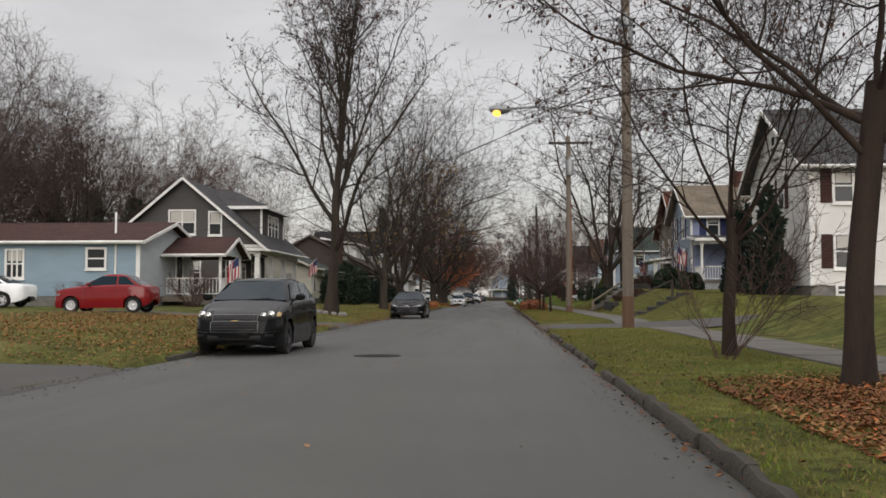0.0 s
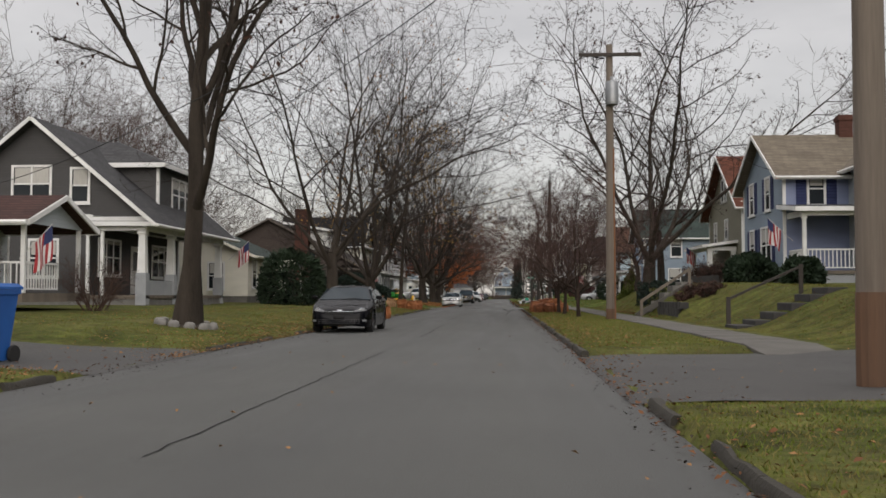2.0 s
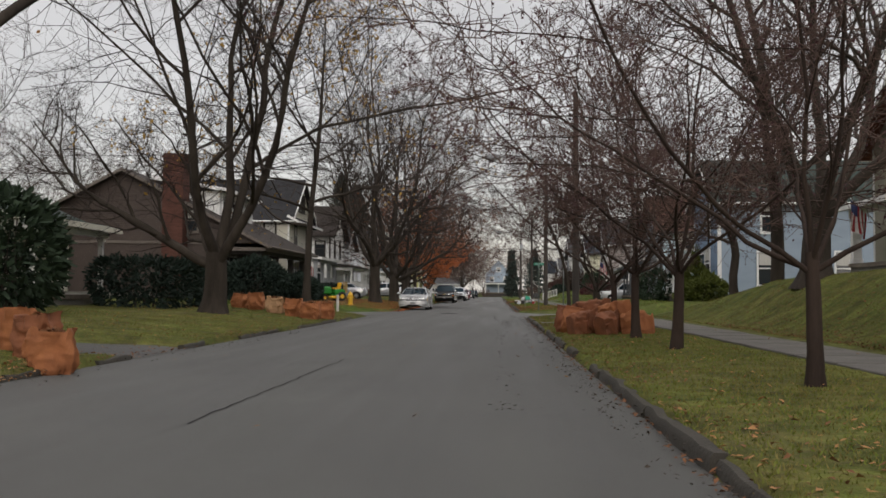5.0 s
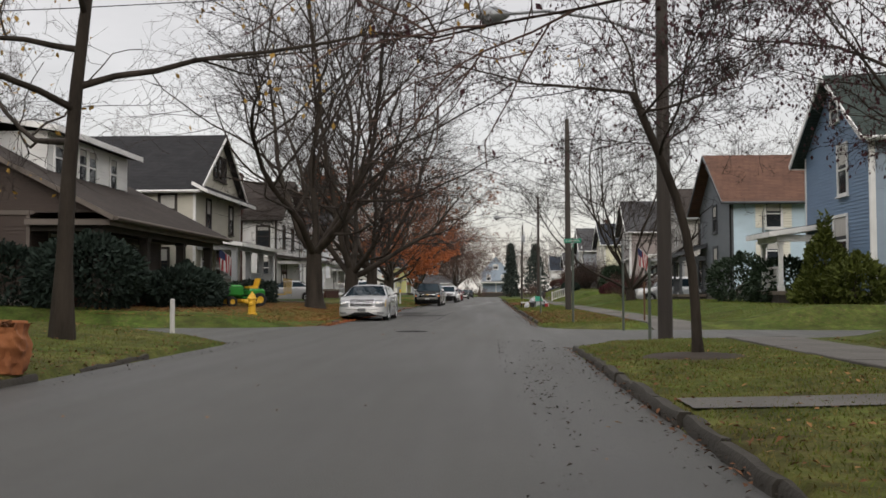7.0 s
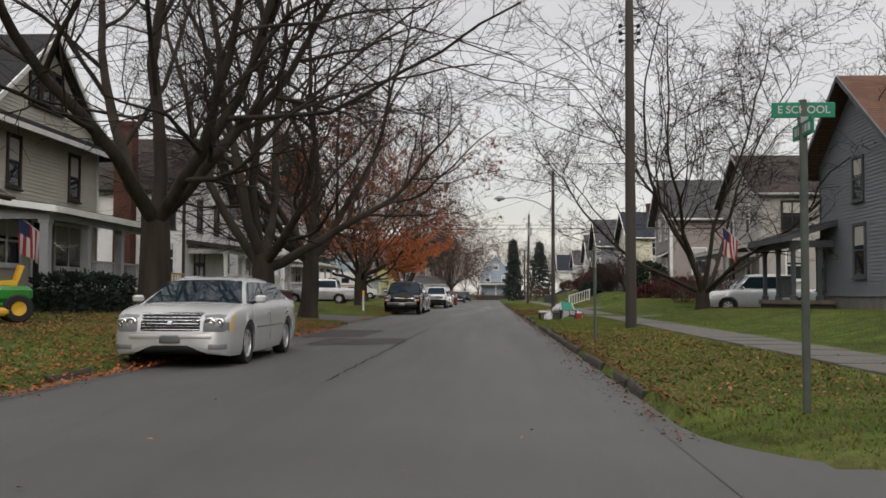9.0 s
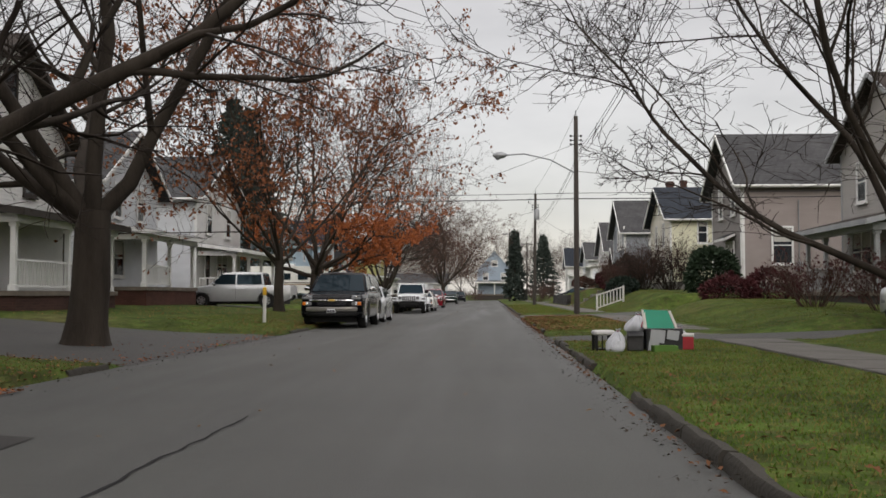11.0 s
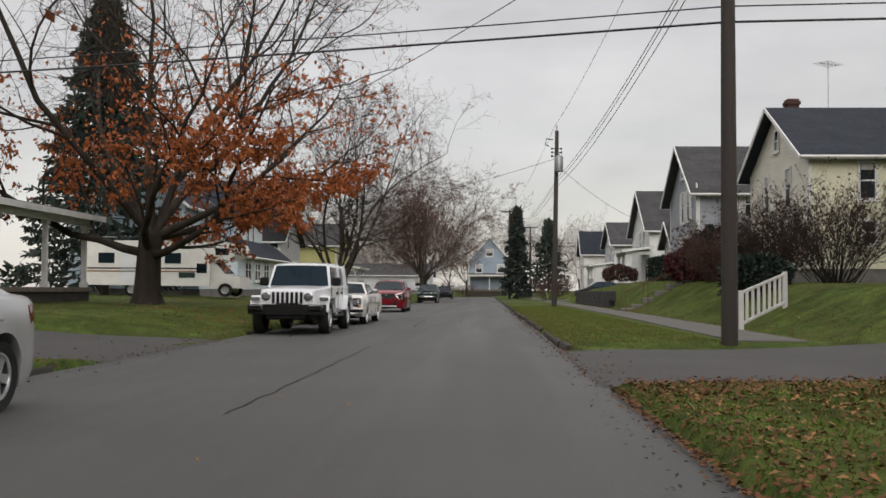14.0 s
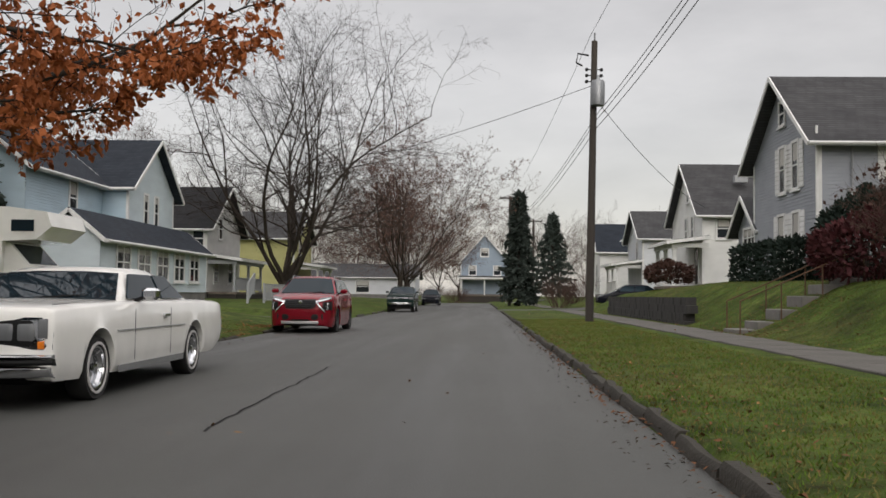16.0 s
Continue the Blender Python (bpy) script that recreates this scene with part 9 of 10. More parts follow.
# a heap of shut bags on the verge: some standing, some toppled on to the others
for i, (x, y, dz, rx, ry, rz, h, w) in enumerate((
        (1.78, 74.30, 0.0, 2, 7, -12, 0.60, 0.38), (1.93, 73.80, 0.0, 4, 9, -18, 0.58, 0.44), (2.16, 74.40, 0.0, -3, 4, 12, 0.62, 0.50), (2.62, 74.4, 0.0, 3, -5, -25, 0.62, 0.50), (3.05, 73.9, 0.0, -4, 6, 30, 0.62, 0.48),
        (1.82, 72.95, 0.17, 0, 82, 22, 0.62, 0.46), (2.42, 72.65, 0.16, 8, 76, 48, 0.60, 0.46), (2.95, 73.0, 0.18, 0, 84, -28, 0.66, 0.48), (2.30, 73.45, 0.18, 0, 86, 5, 0.60, 0.46),
        (2.06, 74.1, 0.46, 0, 86, 8, 0.78, 0.42), (2.56, 73.5, 0.38, 8, 78, -30, 0.74, 0.42))):
    paper_bag(x, y, h, w, mat=("kraft_dark", "kraft", "kraft_dark")[i % 3], at=pose(x, y, land(x, y) + dz, rx, ry, rz), shut=True, group="heap of paper bags")


def wheeled_bin(x, y, mat, label, h=1.08, rz=0.0):
    c = thing("wheeled_bin", (x, y, land(x, y)), rz, label, "bin")
    part("body", Geo().rings([[(-a, -b, z), (a, -b, z), (a, b, z), (-a, b, z)] for a, b, z in ((0.21, 0.23, 0.04), (0.225, 0.25, 0.30), (0.275, 0.33, h - 0.12), (0.30, 0.36, h - 0.12), (0.30, 0.36, h - 0.06), (0.28, 0.34, h - 0.06))], True), M[mat], c, smooth=25)
    part("lid", Geo().rings([[(-a, -b, z), (a, -b, z), (a, b, z), (-a, b, z)] for a, b, z in ((0.31, 0.39, h - 0.055), (0.31, 0.39, h - 0.02), (0.26, 0.33, h + 0.03))], True), M[mat], c)
    part("handle", Geo().tube([(-0.22, 0.36, h - 0.10), (-0.22, 0.44, h - 0.06), (0.22, 0.44, h - 0.06), (0.22, 0.36, h - 0.10)], 0.016, 6), M[mat], c)
    for s in (1, -1):
        part("wheel", Geo().lathe([(0.0, -0.025), (0.12, -0.025), (0.13, 0.0), (0.12, 0.025), (0.0, 0.025)], (s * 0.26, 0.27, 0.125), "x", 16), M["rubber"], c)
    part("mark", Geo().lathe([(0.045, 0), (0.045, -0.006), (0.025, -0.006), (0.025, 0)], (0, -0.325, h * 0.78), "y", 3), M["flag_white"], c)
    return c


wheeled_bin(-6.95, 34.3, "bin_blue", "blue plastic wheeled recycling bin on the verge", rz=-8)
wheeled_bin(-12.6, 113.8, "bin_green", "dark green plastic wheeled bin beside a porch")
# stones set round a street tree
for k in range(11):
    a = 2 * math.pi * k / 11
    x, y = -7.1 + 0.62 * math.cos(a), 43.4 + 0.62 * math.sin(a)
    r = random.Random(k)
    g = Geo().rings([[(math.cos(q) * w * r.uniform(0.85, 1.15), math.sin(q) * w * 0.75 * r.uniform(0.85, 1.15), z) for q in [2 * math.pi * i / 8 for i in range(8)]] for w, z in ((0.13, -0.05), (0.15, 0.05), (0.12, 0.12), (0.05, 0.15))])
    o = tagged(new("edging_stone", g.mesh("edging_stone", M["stone"], 50)), "grey stone edging the foot of a tree", "stone", group="stones round a tree")
    o.matrix_basis = pose(x, y, land(x, y), 0, 0, math.degrees(a) + 90)
solo("soil_ring", Geo().lathe([(0.62, -0.02), (0.5, 0.03), (0.0, 0.07)], (0, 0, 0), n=18), M["soil"], (-7.1, 43.4, land(-7.1, 43.4)), label="dark soil round the foot of a tree", category="soil", kind="structure")
solo("soil_ring", Geo().lathe([(0.75, -0.02), (0.6, 0.02), (0.0, 0.06)], (0, 0, 0), n=18), M["soil"], (2.8, 86.2, land(2.8, 86.2)), label="dark soil round the foot of a tree", category="soil", kind="structure")


def flag(x, y, z, rz, label, tilt=38, length=1.5):
    """A striped flag hanging from a slanted staff; rz turns the staff."""
    c = thing("flag", (x, y, z), rz, label, "flag")
    t = math.radians(tilt)
    top = Vector((length * math.cos(t), 0, length * math.sin(t)))
    part("staff", Geo().tube([(0, 0, 0), tuple(top)], 0.014, 6), M["flag_white"], c)
    n, rows, w, h = 8, 13, 0.80, 0.98
    def at(u, v):
        p = top * (1 - 0.52 * u)
        return (p.x + 0.05 * math.sin(u * 9) * v, 0.07 * math.sin(u * 8 + v * 3) * v, p.z - h * v * (1 - 0.12 * u))
    # stripes hang down along the staff
    for k in range(9):
        u0, u1 = k / 9, (k + 1) / 9
        g = Geo()
        for j in range(n):
            v0, v1 = (0.0 if k > 3 else 0.42) + ((1 if k > 3 else 0.58) * j / n), (0.0 if k > 3 else 0.42) + ((1 if k > 3 else 0.58) * (j + 1) / n)
            g.poly([at(u0, v0), at(u1, v0), at(u1, v1), at(u0, v1)])
        part("stripe", g, M["flag_white" if k % 2 else "flag_red"], c)
    g = Geo()
    for j in range(4):
        for k in range(4):
            g.poly([at(k / 9, 0.42 * j / 4), at((k + 1) / 9, 0.42 * j / 4), at((k + 1) / 9, 0.42 * (j + 1) / 4), at(k / 9, 0.42 * (j + 1) / 4)])
    part("canton", g, M["flag_blue"], c)
    return c


flag(-13.2, 47.6, 2.0, -20, "striped red and white flag on a porch post")
flag(-13.8, 70.6, 2.8, -20, "striped red and white flag on a porch post")
flag(11.9, 61.8, 3.2, 200, "striped red and white flag on a house porch")
flag(12.9, 85.0, 3.2, 200, "striped red and white flag on a house porch")
flag(-11.9, 120.2, 2.2, 200, "striped red and white flag on a porch post")
flag(9.5, 130.0, 2.6, 200, "striped red and white flag on a porch post")


def marker_post(x, y, h, cap=None):
    c = thing("marker_post", (x, y, land(x, y)), 0, "slim white plastic marker post in the verge" if not cap else "white marker post with a yellow cap in the verge", "post")
    part("post", Geo().lathe([(0.05, -0.05), (0.05, h - 0.03), (0.035, h), (0.0, h)], (0, 0, 0), n=10), M["flag_white"], c)
    if cap:
        part("cap", Geo().lathe([(0.055, h - 0.22), (0.058, h - 0.2), (0.058, h + 0.0), (0.0, h + 0.02)], (0, 0, 0), n=10), M[cap], c)


marker_post(-6.3, 92.5, 0.68)
marker_post(-6.4, 142.3, 1.0, "hydrant")


def hydrant(x, y):
    c = thing("fire_hydrant", (x, y, land(x, y)), 0, "yellow iron fire hydrant on the verge", "hydrant")
    part("barrel", Geo().lathe([(0.17, -0.05), (0.17, 0.03), (0.115, 0.05), (0.11, 0.45), (0.15, 0.47), (0.15, 0.51), (0.125, 0.53), (0.10, 0.60), (0.04, 0.66), (0.03, 0.71), (0.0, 0.71)], (0, 0, 0), n=16), M["hydrant"], c, smooth=40)
    for s in (1, -1):
        part("nozzle", Geo().lathe([(0.05, 0.08), (0.05, 0.17), (0.035, 0.19), (0.0, 0.19)], (0, 0, 0.38), "x", 10), M["hydrant"], c).matrix_basis = pose(0, 0, 0, 0, 0, 0 if s > 0 else 180)
    part("front_nozzle", Geo().lathe([(0.07, -0.08), (0.07, -0.17), (0.04, -0.19), (0.0, -0.19)], (0, 0, 0.33), "y", 12), M["hydrant"], c)


hydrant(-7.4, 103.5)


def lawn_tractor(x, y, rz):
    c = thing("lawn_tractor", (x, y, land(x, y)), rz, "green lawn tractor with a yellow seat on the grass", "lawn mower")
    part("bonnet", Geo().bevel_box(-0.26, -0.85, 0.42, 0.26, -0.05, 0.88, 0.07), M["tractor_green"], c)
    part("rear_body", Geo().bevel_box(-0.42, 0.10, 0.40, 0.42, 0.80, 0.72, 0.08), M["tractor_green"], c)
    part("footplate", Geo().box(-0.42, -0.15, 0.34, 0.42, 0.25, 0.40), M["tractor_green"], c)
    part("seat", Geo().rings([[(-0.23, 0.15, 0.74), (0.23, 0.15, 0.74), (0.23, 0.15, 0.82), (-0.23, 0.15, 0.82)], [(-0.24, 0.52, 0.72), (0.24, 0.52, 0.72), (0.24, 0.50, 0.84), (-0.24, 0.50, 0.84)], [(-0.22, 0.66, 1.12), (0.22, 0.66, 1.12), (0.22, 0.58, 1.14), (-0.22, 0.58, 1.14)]]), M["hydrant"], c)
    part("deck", Geo().bevel_box(-0.58, -0.25, 0.14, 0.58, 0.35, 0.30, 0.05), M["hydrant"], c)
    part("steering_column", Geo().tube([(0, -0.10, 0.80), (0, 0.05, 0.98)], 0.025, 6), M["black"], c)
    part("steering_wheel", Geo().tube([(0.17 * math.cos(a), 0.05 + 0.10 * math.sin(a), 0.99 + 0.10 * math.sin(a)) for a in [2 * math.pi * k / 14 for k in range(15)]], 0.015, 6), M["black"], c)
    part("front_grille", Geo().box(-0.2, -0.862, 0.46, 0.2, -0.848, 0.62), M["black"], c)
    for s in (1, -1):
        for yy, r, w in ((-0.62, 0.20, 0.16), (0.52, 0.28, 0.24)):
            t = part("wheel", Geo().lathe([(r * 0.5, -w / 2), (r * 0.9, -w / 2), (r, -w * 0.3), (r, w * 0.3), (r * 0.9, w / 2), (r * 0.5, w / 2)], (s * 0.42, yy, r), "x", 18), M["rubber"], c)
            part("rim", Geo().lathe([(0.0, -w * 0.3), (r * 0.52, -w * 0.42), (r * 0.52, w * 0.42), (0.0, w * 0.3)], (s * 0.42, yy, r), "x", 14), M["hydrant"], t)


lawn_tractor(-9.9, 112.2, -55)


def text_mesh(text, size, mat):
    cu = bpy.data.curves.new("lettering", "FONT")
    cu.body, cu.size, cu.align_x, cu.align_y, cu.extrude = text, size, "CENTER", "CENTER", 0.002
    ob = bpy.data.objects.new("lettering", cu)
    scene.collection.objects.link(ob)
    me = bpy.data.meshes.new_from_object(ob.evaluated_get(bpy.context.evaluated_depsgraph_get()))
    bpy.data.objects.remove(ob)
    bpy.data.curves.remove(cu)
    me.materials.clear()
    me.materials.append(M[mat])
    return me


def sign_post(x, y, h, mat="steel", label="slim grey steel sign post on the verge", r=0.03):
    c = thing("sign_post", (x, y, land(x, y)), 0, label, "post")
    part("post", Geo().tube([(0, 0, -0.05), (0, 0, h)], r, 8), M[mat], c)
    return c


c = sign_post(2.37, 101.0, 2.39, "dull_green", label="green street name blades on a steel post", r=0.032)
blade = part("name_blade", Geo().bevel_box(-0.24, -0.02, 2.25, 0.24, 0.0, 2.37, 0.006), M["sign_green"], c)
part("lettering", text_mesh("E SCHOOL", 0.083, "flag_white"), None, blade).matrix_basis = pose(0.0, -0.023, 2.31, 90)
blade = part("name_blade", Geo().bevel_box(-0.01, -0.24, 2.10, 0.01, 0.24, 2.22, 0.006), M["sign_green"], c)
for k in range(5):
    part("bar", Geo().box(-0.014, -0.20 + 0.08 * k, 2.13, -0.0105, -0.15 + 0.08 * k, 2.19), M["flag_white"], blade)
part("bracket", Geo().bevel_box(-0.035, -0.035, 2.20, 0.035, 0.035, 2.26, 0.008), M["steel"], c)
for x, y, h in ((2.06, 113.3, 1.9), (3.39, 98.1, 2.2)):
    c = sign_post(x, y, h, "dull_green")
    part("plate", Geo().bevel_box(-0.012, -0.15, h - 0.45, 0.012, 0.15, h - 0.02, 0.004), M["steel"], c)
sign_post(3.18, 92.6, 1.7, "dull_green", "slim dull green steel post on the corner")
sign_post(4.3, 100.6, 1.1, "pole_foot", "leaning rusty steel post beside the pavement", 0.025)

# stop sign at the far end
c = thing("stop_sign", (3.0, 268.0, land(3.0, 268.0)), 0, "red eight sided stop sign on a post", "sign")
part("post", Geo().tube([(0, 0, -0.05), (0, 0, 2.4)], 0.035, 6), M["steel"], c)
plate = part("plate", Geo().lathe([(0.0, -0.03), (0.37, -0.03), (0.37, -0.02), (0.0, -0.02)], (0, 0, 2.2), "y", 8), M["flag_red"], c)
part("lettering", text_mesh("STOP", 0.26, "flag_white"), None, plate).matrix_basis = pose(0, -0.035, 2.2, 90)


# heap put out at the east kerb
def soft_bag(x, y, mat, label, s=0.36, seed=1, tall=1.7):
    """A tied thin plastic sack, slumped and full of folds that run up to its neck."""
    r = random.Random(seed)
    off = Vector((r.uniform(0, 40), r.uniform(0, 40), r.uniform(0, 40)))
    lean = (r.uniform(-0.12, 0.12) * s, r.uniform(-0.12, 0.12) * s)
    rings = []
    rows = ((0.0, 0.80), (0.06, 0.96), (0.15, 1.02), (0.26, 1.03), (0.38, 0.98), (0.50, 0.88), (0.61, 0.74), (0.71, 0.57), (0.79, 0.40), (0.85, 0.25), (0.89, 0.15), (0.94, 0.20), (1.0, 0.30))
    for t, w in rows:
        ring = []
        for k in range(40):
            a = 2 * math.pi * k / 40
            u = Vector((math.cos(a), math.sin(a), 0))
            lump = noise.noise(u * 1.1 + off + Vector((0, 0, t * 1.2)))
            fold = 0.5 - 2.0 * abs(noise.noise(u * (2.6 + 1.4 * t) - off + Vector((0, 0, t * 1.6))))
            k2 = s * w * (1 + 0.26 * lump + (0.15 + 0.30 * t) * fold)
            ring.append((u.x * k2 + lean[0] * t * 3, u.y * k2 * 0.85 + lean[1] * t * 3, t * s * tall * (1 + (0.10 * lump if t > 0.2 else 0))))
        rings.append(ring)
    c = thing("rubbish_bag", (x, y, land(x, y) - 0.01), r.uniform(0, 360), label, "bag")
    g = Geo().rings(rings, False)
    g.poly(rings[0][::-1])
    part("sack", g, M[mat], c, smooth=40)
    n = Vector(rings[10][0]).lerp(Vector(rings[10][20]), 0.5)
    part("tie", Geo().lathe([(s * 0.17, -0.02 * s), (s * 0.22, 0.02 * s), (s * 0.17, 0.06 * s)], tuple(n), n=10), M["flag_red"], c)
    return c


c = thing("plastic_crate", (1.90, 129.9, land(1.90, 129.9)), 8, "black slatted stand with a white lid on the verge", "crate")
for a in (-0.135, 0.135):
    for b in (-0.115, 0.115):
        part("leg", Geo().bevel_box(a - 0.020, b - 0.020, 0, a + 0.020, b + 0.020, 0.25, 0.004), M["black"], c)
for k in range(2):
    part("slat", Geo().bevel_box(-0.045 + 0.09 * k - 0.010, -0.128, 0.03, -0.045 + 0.09 * k + 0.010, -0.112, 0.25, 0.004), M["black"], c)
    part("slat", Geo().bevel_box(-0.143, -0.04 + 0.08 * k - 0.010, 0.03, -0.129, -0.04 + 0.08 * k + 0.010, 0.25, 0.004), M["black"], c)
part("shelf", Geo().bevel_box(-0.130, -0.110, 0.02, 0.130, 0.110, 0.04, 0.006), M["black"], c)
part("lid", Geo().bevel_box(-0.160, -0.145, 0.25, 0.160, 0.145, 0.325, 0.022), M["flag_white"], c)
soft_bag(2.05, 129.62, "bag_white", "white plastic rubbish bag with a red tie", 0.145, 4, 2.5)
c = thing("carton", (2.38, 129.75, land(2.38, 129.75)), -6, "dark cardboard box on the verge", "box")
part("body", Geo().bevel_box(-0.125, -0.16, 0, 0.125, 0.16, 0.30, 0.012), M["bag_black"], c)
part("flap", Geo().rings([[(-0.125, -0.16, 0.30), (0.125, -0.16, 0.30), (0.125, -0.155, 0.305), (-0.125, -0.155, 0.305)], [(-0.12, -0.25, 0.24), (0.12, -0.25, 0.24), (0.12, -0.245, 0.245), (-0.12, -0.245, 0.245)]]), M["bag_black"], c)
o = soft_bag(2.36, 129.74, "bag_white", "white plastic rubbish bag with a red print on a dark box", 0.165, 9, 1.75)
o.matrix_basis = pose(2.36, 129.74, land(2.36, 129.74) + 0.30, 0, 0, 40)
part("print", Geo().bar((0.02, -0.150, 0.06), (0.06, -0.135, 0.15), 0.012, 0.05), M["flag_red"], o)
c = thing("carton", (2.80, 129.75, land(2.80, 129.75)), 5, "torn grey cardboard box lying on the verge", "box")
part("body", Geo().bevel_box(-0.29, -0.18, 0, 0.29, 0.18, 0.34, 0.012), M["bag_black"], c)
for a, b, d, e in ((-0.24, 0.14, -0.02, 0.31), (0.02, 0.18, 0.20, 0.30), (-0.27, 0.00, -0.12, 0.13)):
    part("torn_paper", Geo().rings([[(a, -0.186, b), (d, -0.186, b - 0.03), (d + 0.03, -0.186, e), (a + 0.02, -0.186, e + 0.02)], [(a, -0.195, b), (d, -0.20, b - 0.03), (d + 0.03, -0.192, e), (a + 0.02, -0.192, e + 0.02)]]), M["trim_grey"], c)
c = thing("folded_board", (2.75, 129.78, land(2.75, 129.78) + 0.34), 4, "green folded board with cream edges standing on a box", "board")
for sgn in (-1, 1):
    g = Geo().prism([(-0.24, sgn * 0.16, 0.0), (0.24, sgn * 0.16, 0.0), (0.16, sgn * 0.01, 0.27), (-0.24, sgn * 0.01, 0.29)], (0, sgn * 0.012, 0.004))
    part("panel", g, M["sign_green"], c)
part("edge", Geo().bar((-0.245, -0.165, 0.0), (-0.245, -0.012, 0.29), 0.05, 0.02).bar((0.245, -0.165, 0.0), (0.165, -0.012, 0.27), 0.05, 0.02), M["curtain"], c)
c = thing("carton", (3.18, 129.7, land(3.18, 129.7)), -12, "small red and white box on the verge", "box")
part("body", Geo().bevel_box(-0.10, -0.12, 0, 0.10, 0.12, 0.20, 0.01), M["flag_red"], c)
part("lid", Geo().bevel_box(-0.105, -0.125, 0.201, 0.105, 0.125, 0.25, 0.01), M["flag_white"], c)
soft_bag(3.12, 130.1, "bag_white", "white plastic rubbish bag behind boxes", 0.22, 19)
c = thing("plastic_tray", (2.77, 129.35, land(2.77, 129.35)), 4, "lime green plastic tray on the grass", "tray")
part("bottom", Geo().bevel_box(-0.17, -0.11, 0.0, 0.17, 0.11, 0.02, 0.006), M["lime"], c)
for a in ((-0.18, -0.12, 0.18, -0.10), (-0.18, 0.10, 0.18, 0.12), (-0.18, -0.10, -0.16, 0.10), (0.16, -0.10, 0.18, 0.10)):
    part("rim", Geo().box(a[0], a[1], 0.0, a[2], a[3], 0.09), M["lime"], c)


def hand_rail(p, q, h, mat, label, n, post=0.05, name="handrail", rail=(0.045, 0.06)):
    """A sloping rail with balusters from p to q."""
    p, q = Vector(p), Vector(q)
    c = thing(name, tuple(p), 0, label, "railing")
    d = q - p
    for z in ((h, 0.14) if n > 1 else (h,)):
        part("rail", Geo().bar((0, 0, z), (d.x, d.y, d.z + z), *rail), M[mat], c)
    for k in range(n + 1):
        e = d * (k / n)
        end = k in (0, n)
        w = post if end else 0.028
        part("post" if end else "baluster", Geo().box(e.x - w, e.y - w, e.z + (-0.1 if end else 0.12), e.x + w, e.y + w, e.z + h + (0.06 if end else -0.02)), M[mat], c)
    return c


hand_rail((5.7, 166.1, land(5.7, 166.1)), (7.4, 168.6, land(7.4, 168.6)), 0.82, "flag_white", "white painted wooden handrail beside garden steps", 8)
hand_rail((5.75, 61.45, land(5.75, 61.45)), (7.70, 61.6, land(7.70, 61.6)), 0.62, "wood", "weathered grey wooden handrail climbing beside steps", 1, 0.055, rail=(0.07, 0.11))
hand_rail((6.15, 47.8, land(6.15, 47.8)), (8.2, 48.3, land(8.2, 48.3)), 0.74, "wood_dark", "dark wooden handrail beside garden steps", 1)
hand_rail((-10.9, 214.0, land(-10.9, 214.0)), (-10.7, 219.5, land(-10.7, 219.5)), 0.95, "trim_grey", "grey wooden ramp railing in front of a house", 18)
hand_rail((-10.7, 209.6, land(-10.7, 209.6)), (-11.4, 213.9, land(-11.4, 213.9) + 0.5), 0.95, "trim_grey", "grey wooden ramp railing in front of a house", 14)


def bank_steps(x0, y, n, run, w, mat, label):
    c = thing("garden_steps", (x0, y, 0), 0, label, "steps")
    for k in range(n):
        x = x0 + run * k
        part("step", Geo().bevel_box(run * k, -w / 2, land(x, y) - 0.2, run * (k + 1) + 0.05, w / 2, land(x + run * 0.6, y) + 0.07, 0.015), M[mat], c)
    return c


bank_steps(6.0, 187.0, 6, 0.5, 1.1, "stone", "worn stone steps up a grassy bank")
c = bank_steps(5.7, 62.5, 6, 0.34, 1.3, "stone", "worn concrete steps with a pale cheek up a grassy bank")
part("cheek", Geo().prism([(-0.15, -0.80, land(5.7, 62.4) - 0.1), (2.15, -0.80, land(7.7, 62.4) - 0.2), (2.15, -0.80, land(7.7, 62.4) + 0.14), (-0.15, -0.80, land(5.7, 62.4) + 0.12)], (0, 0.14, 0)), M["concrete"], c, "pale concrete cheek beside the steps")
bank_steps(6.0, 46.9, 6, 0.45, 1.3, "wall_dark", "dark concrete steps up a grassy bank")
ribbon("carriage_walk", KERB_R + 0.15, 4.2, 80.4, 81.1, "concrete", "short concrete path across the verge", "path", 0.02)
for s in (-0.6, 0.6):
    c = thing("handrail", (6.1, 187.0 + s, land(6.1, 187.0)), 0, "thin rusty iron rail beside garden steps", "railing")
    dz = land(8.9, 187.0) - land(6.1, 187.0)
    part("rail", Geo().tube([(0, 0, 0.75), (2.8, 0, dz + 0.75)], 0.016, 6), M["pole_foot"], c)
    for k in range(4):
        part("post", Geo().tube([(k * 0.93, 0, land(6.1 + k * 0.93, 187.0) - land(6.1, 187.0) - 0.1), (k * 0.93, 0, dz * k / 3 + 0.75)], 0.016, 6), M["pole_foot"], c)

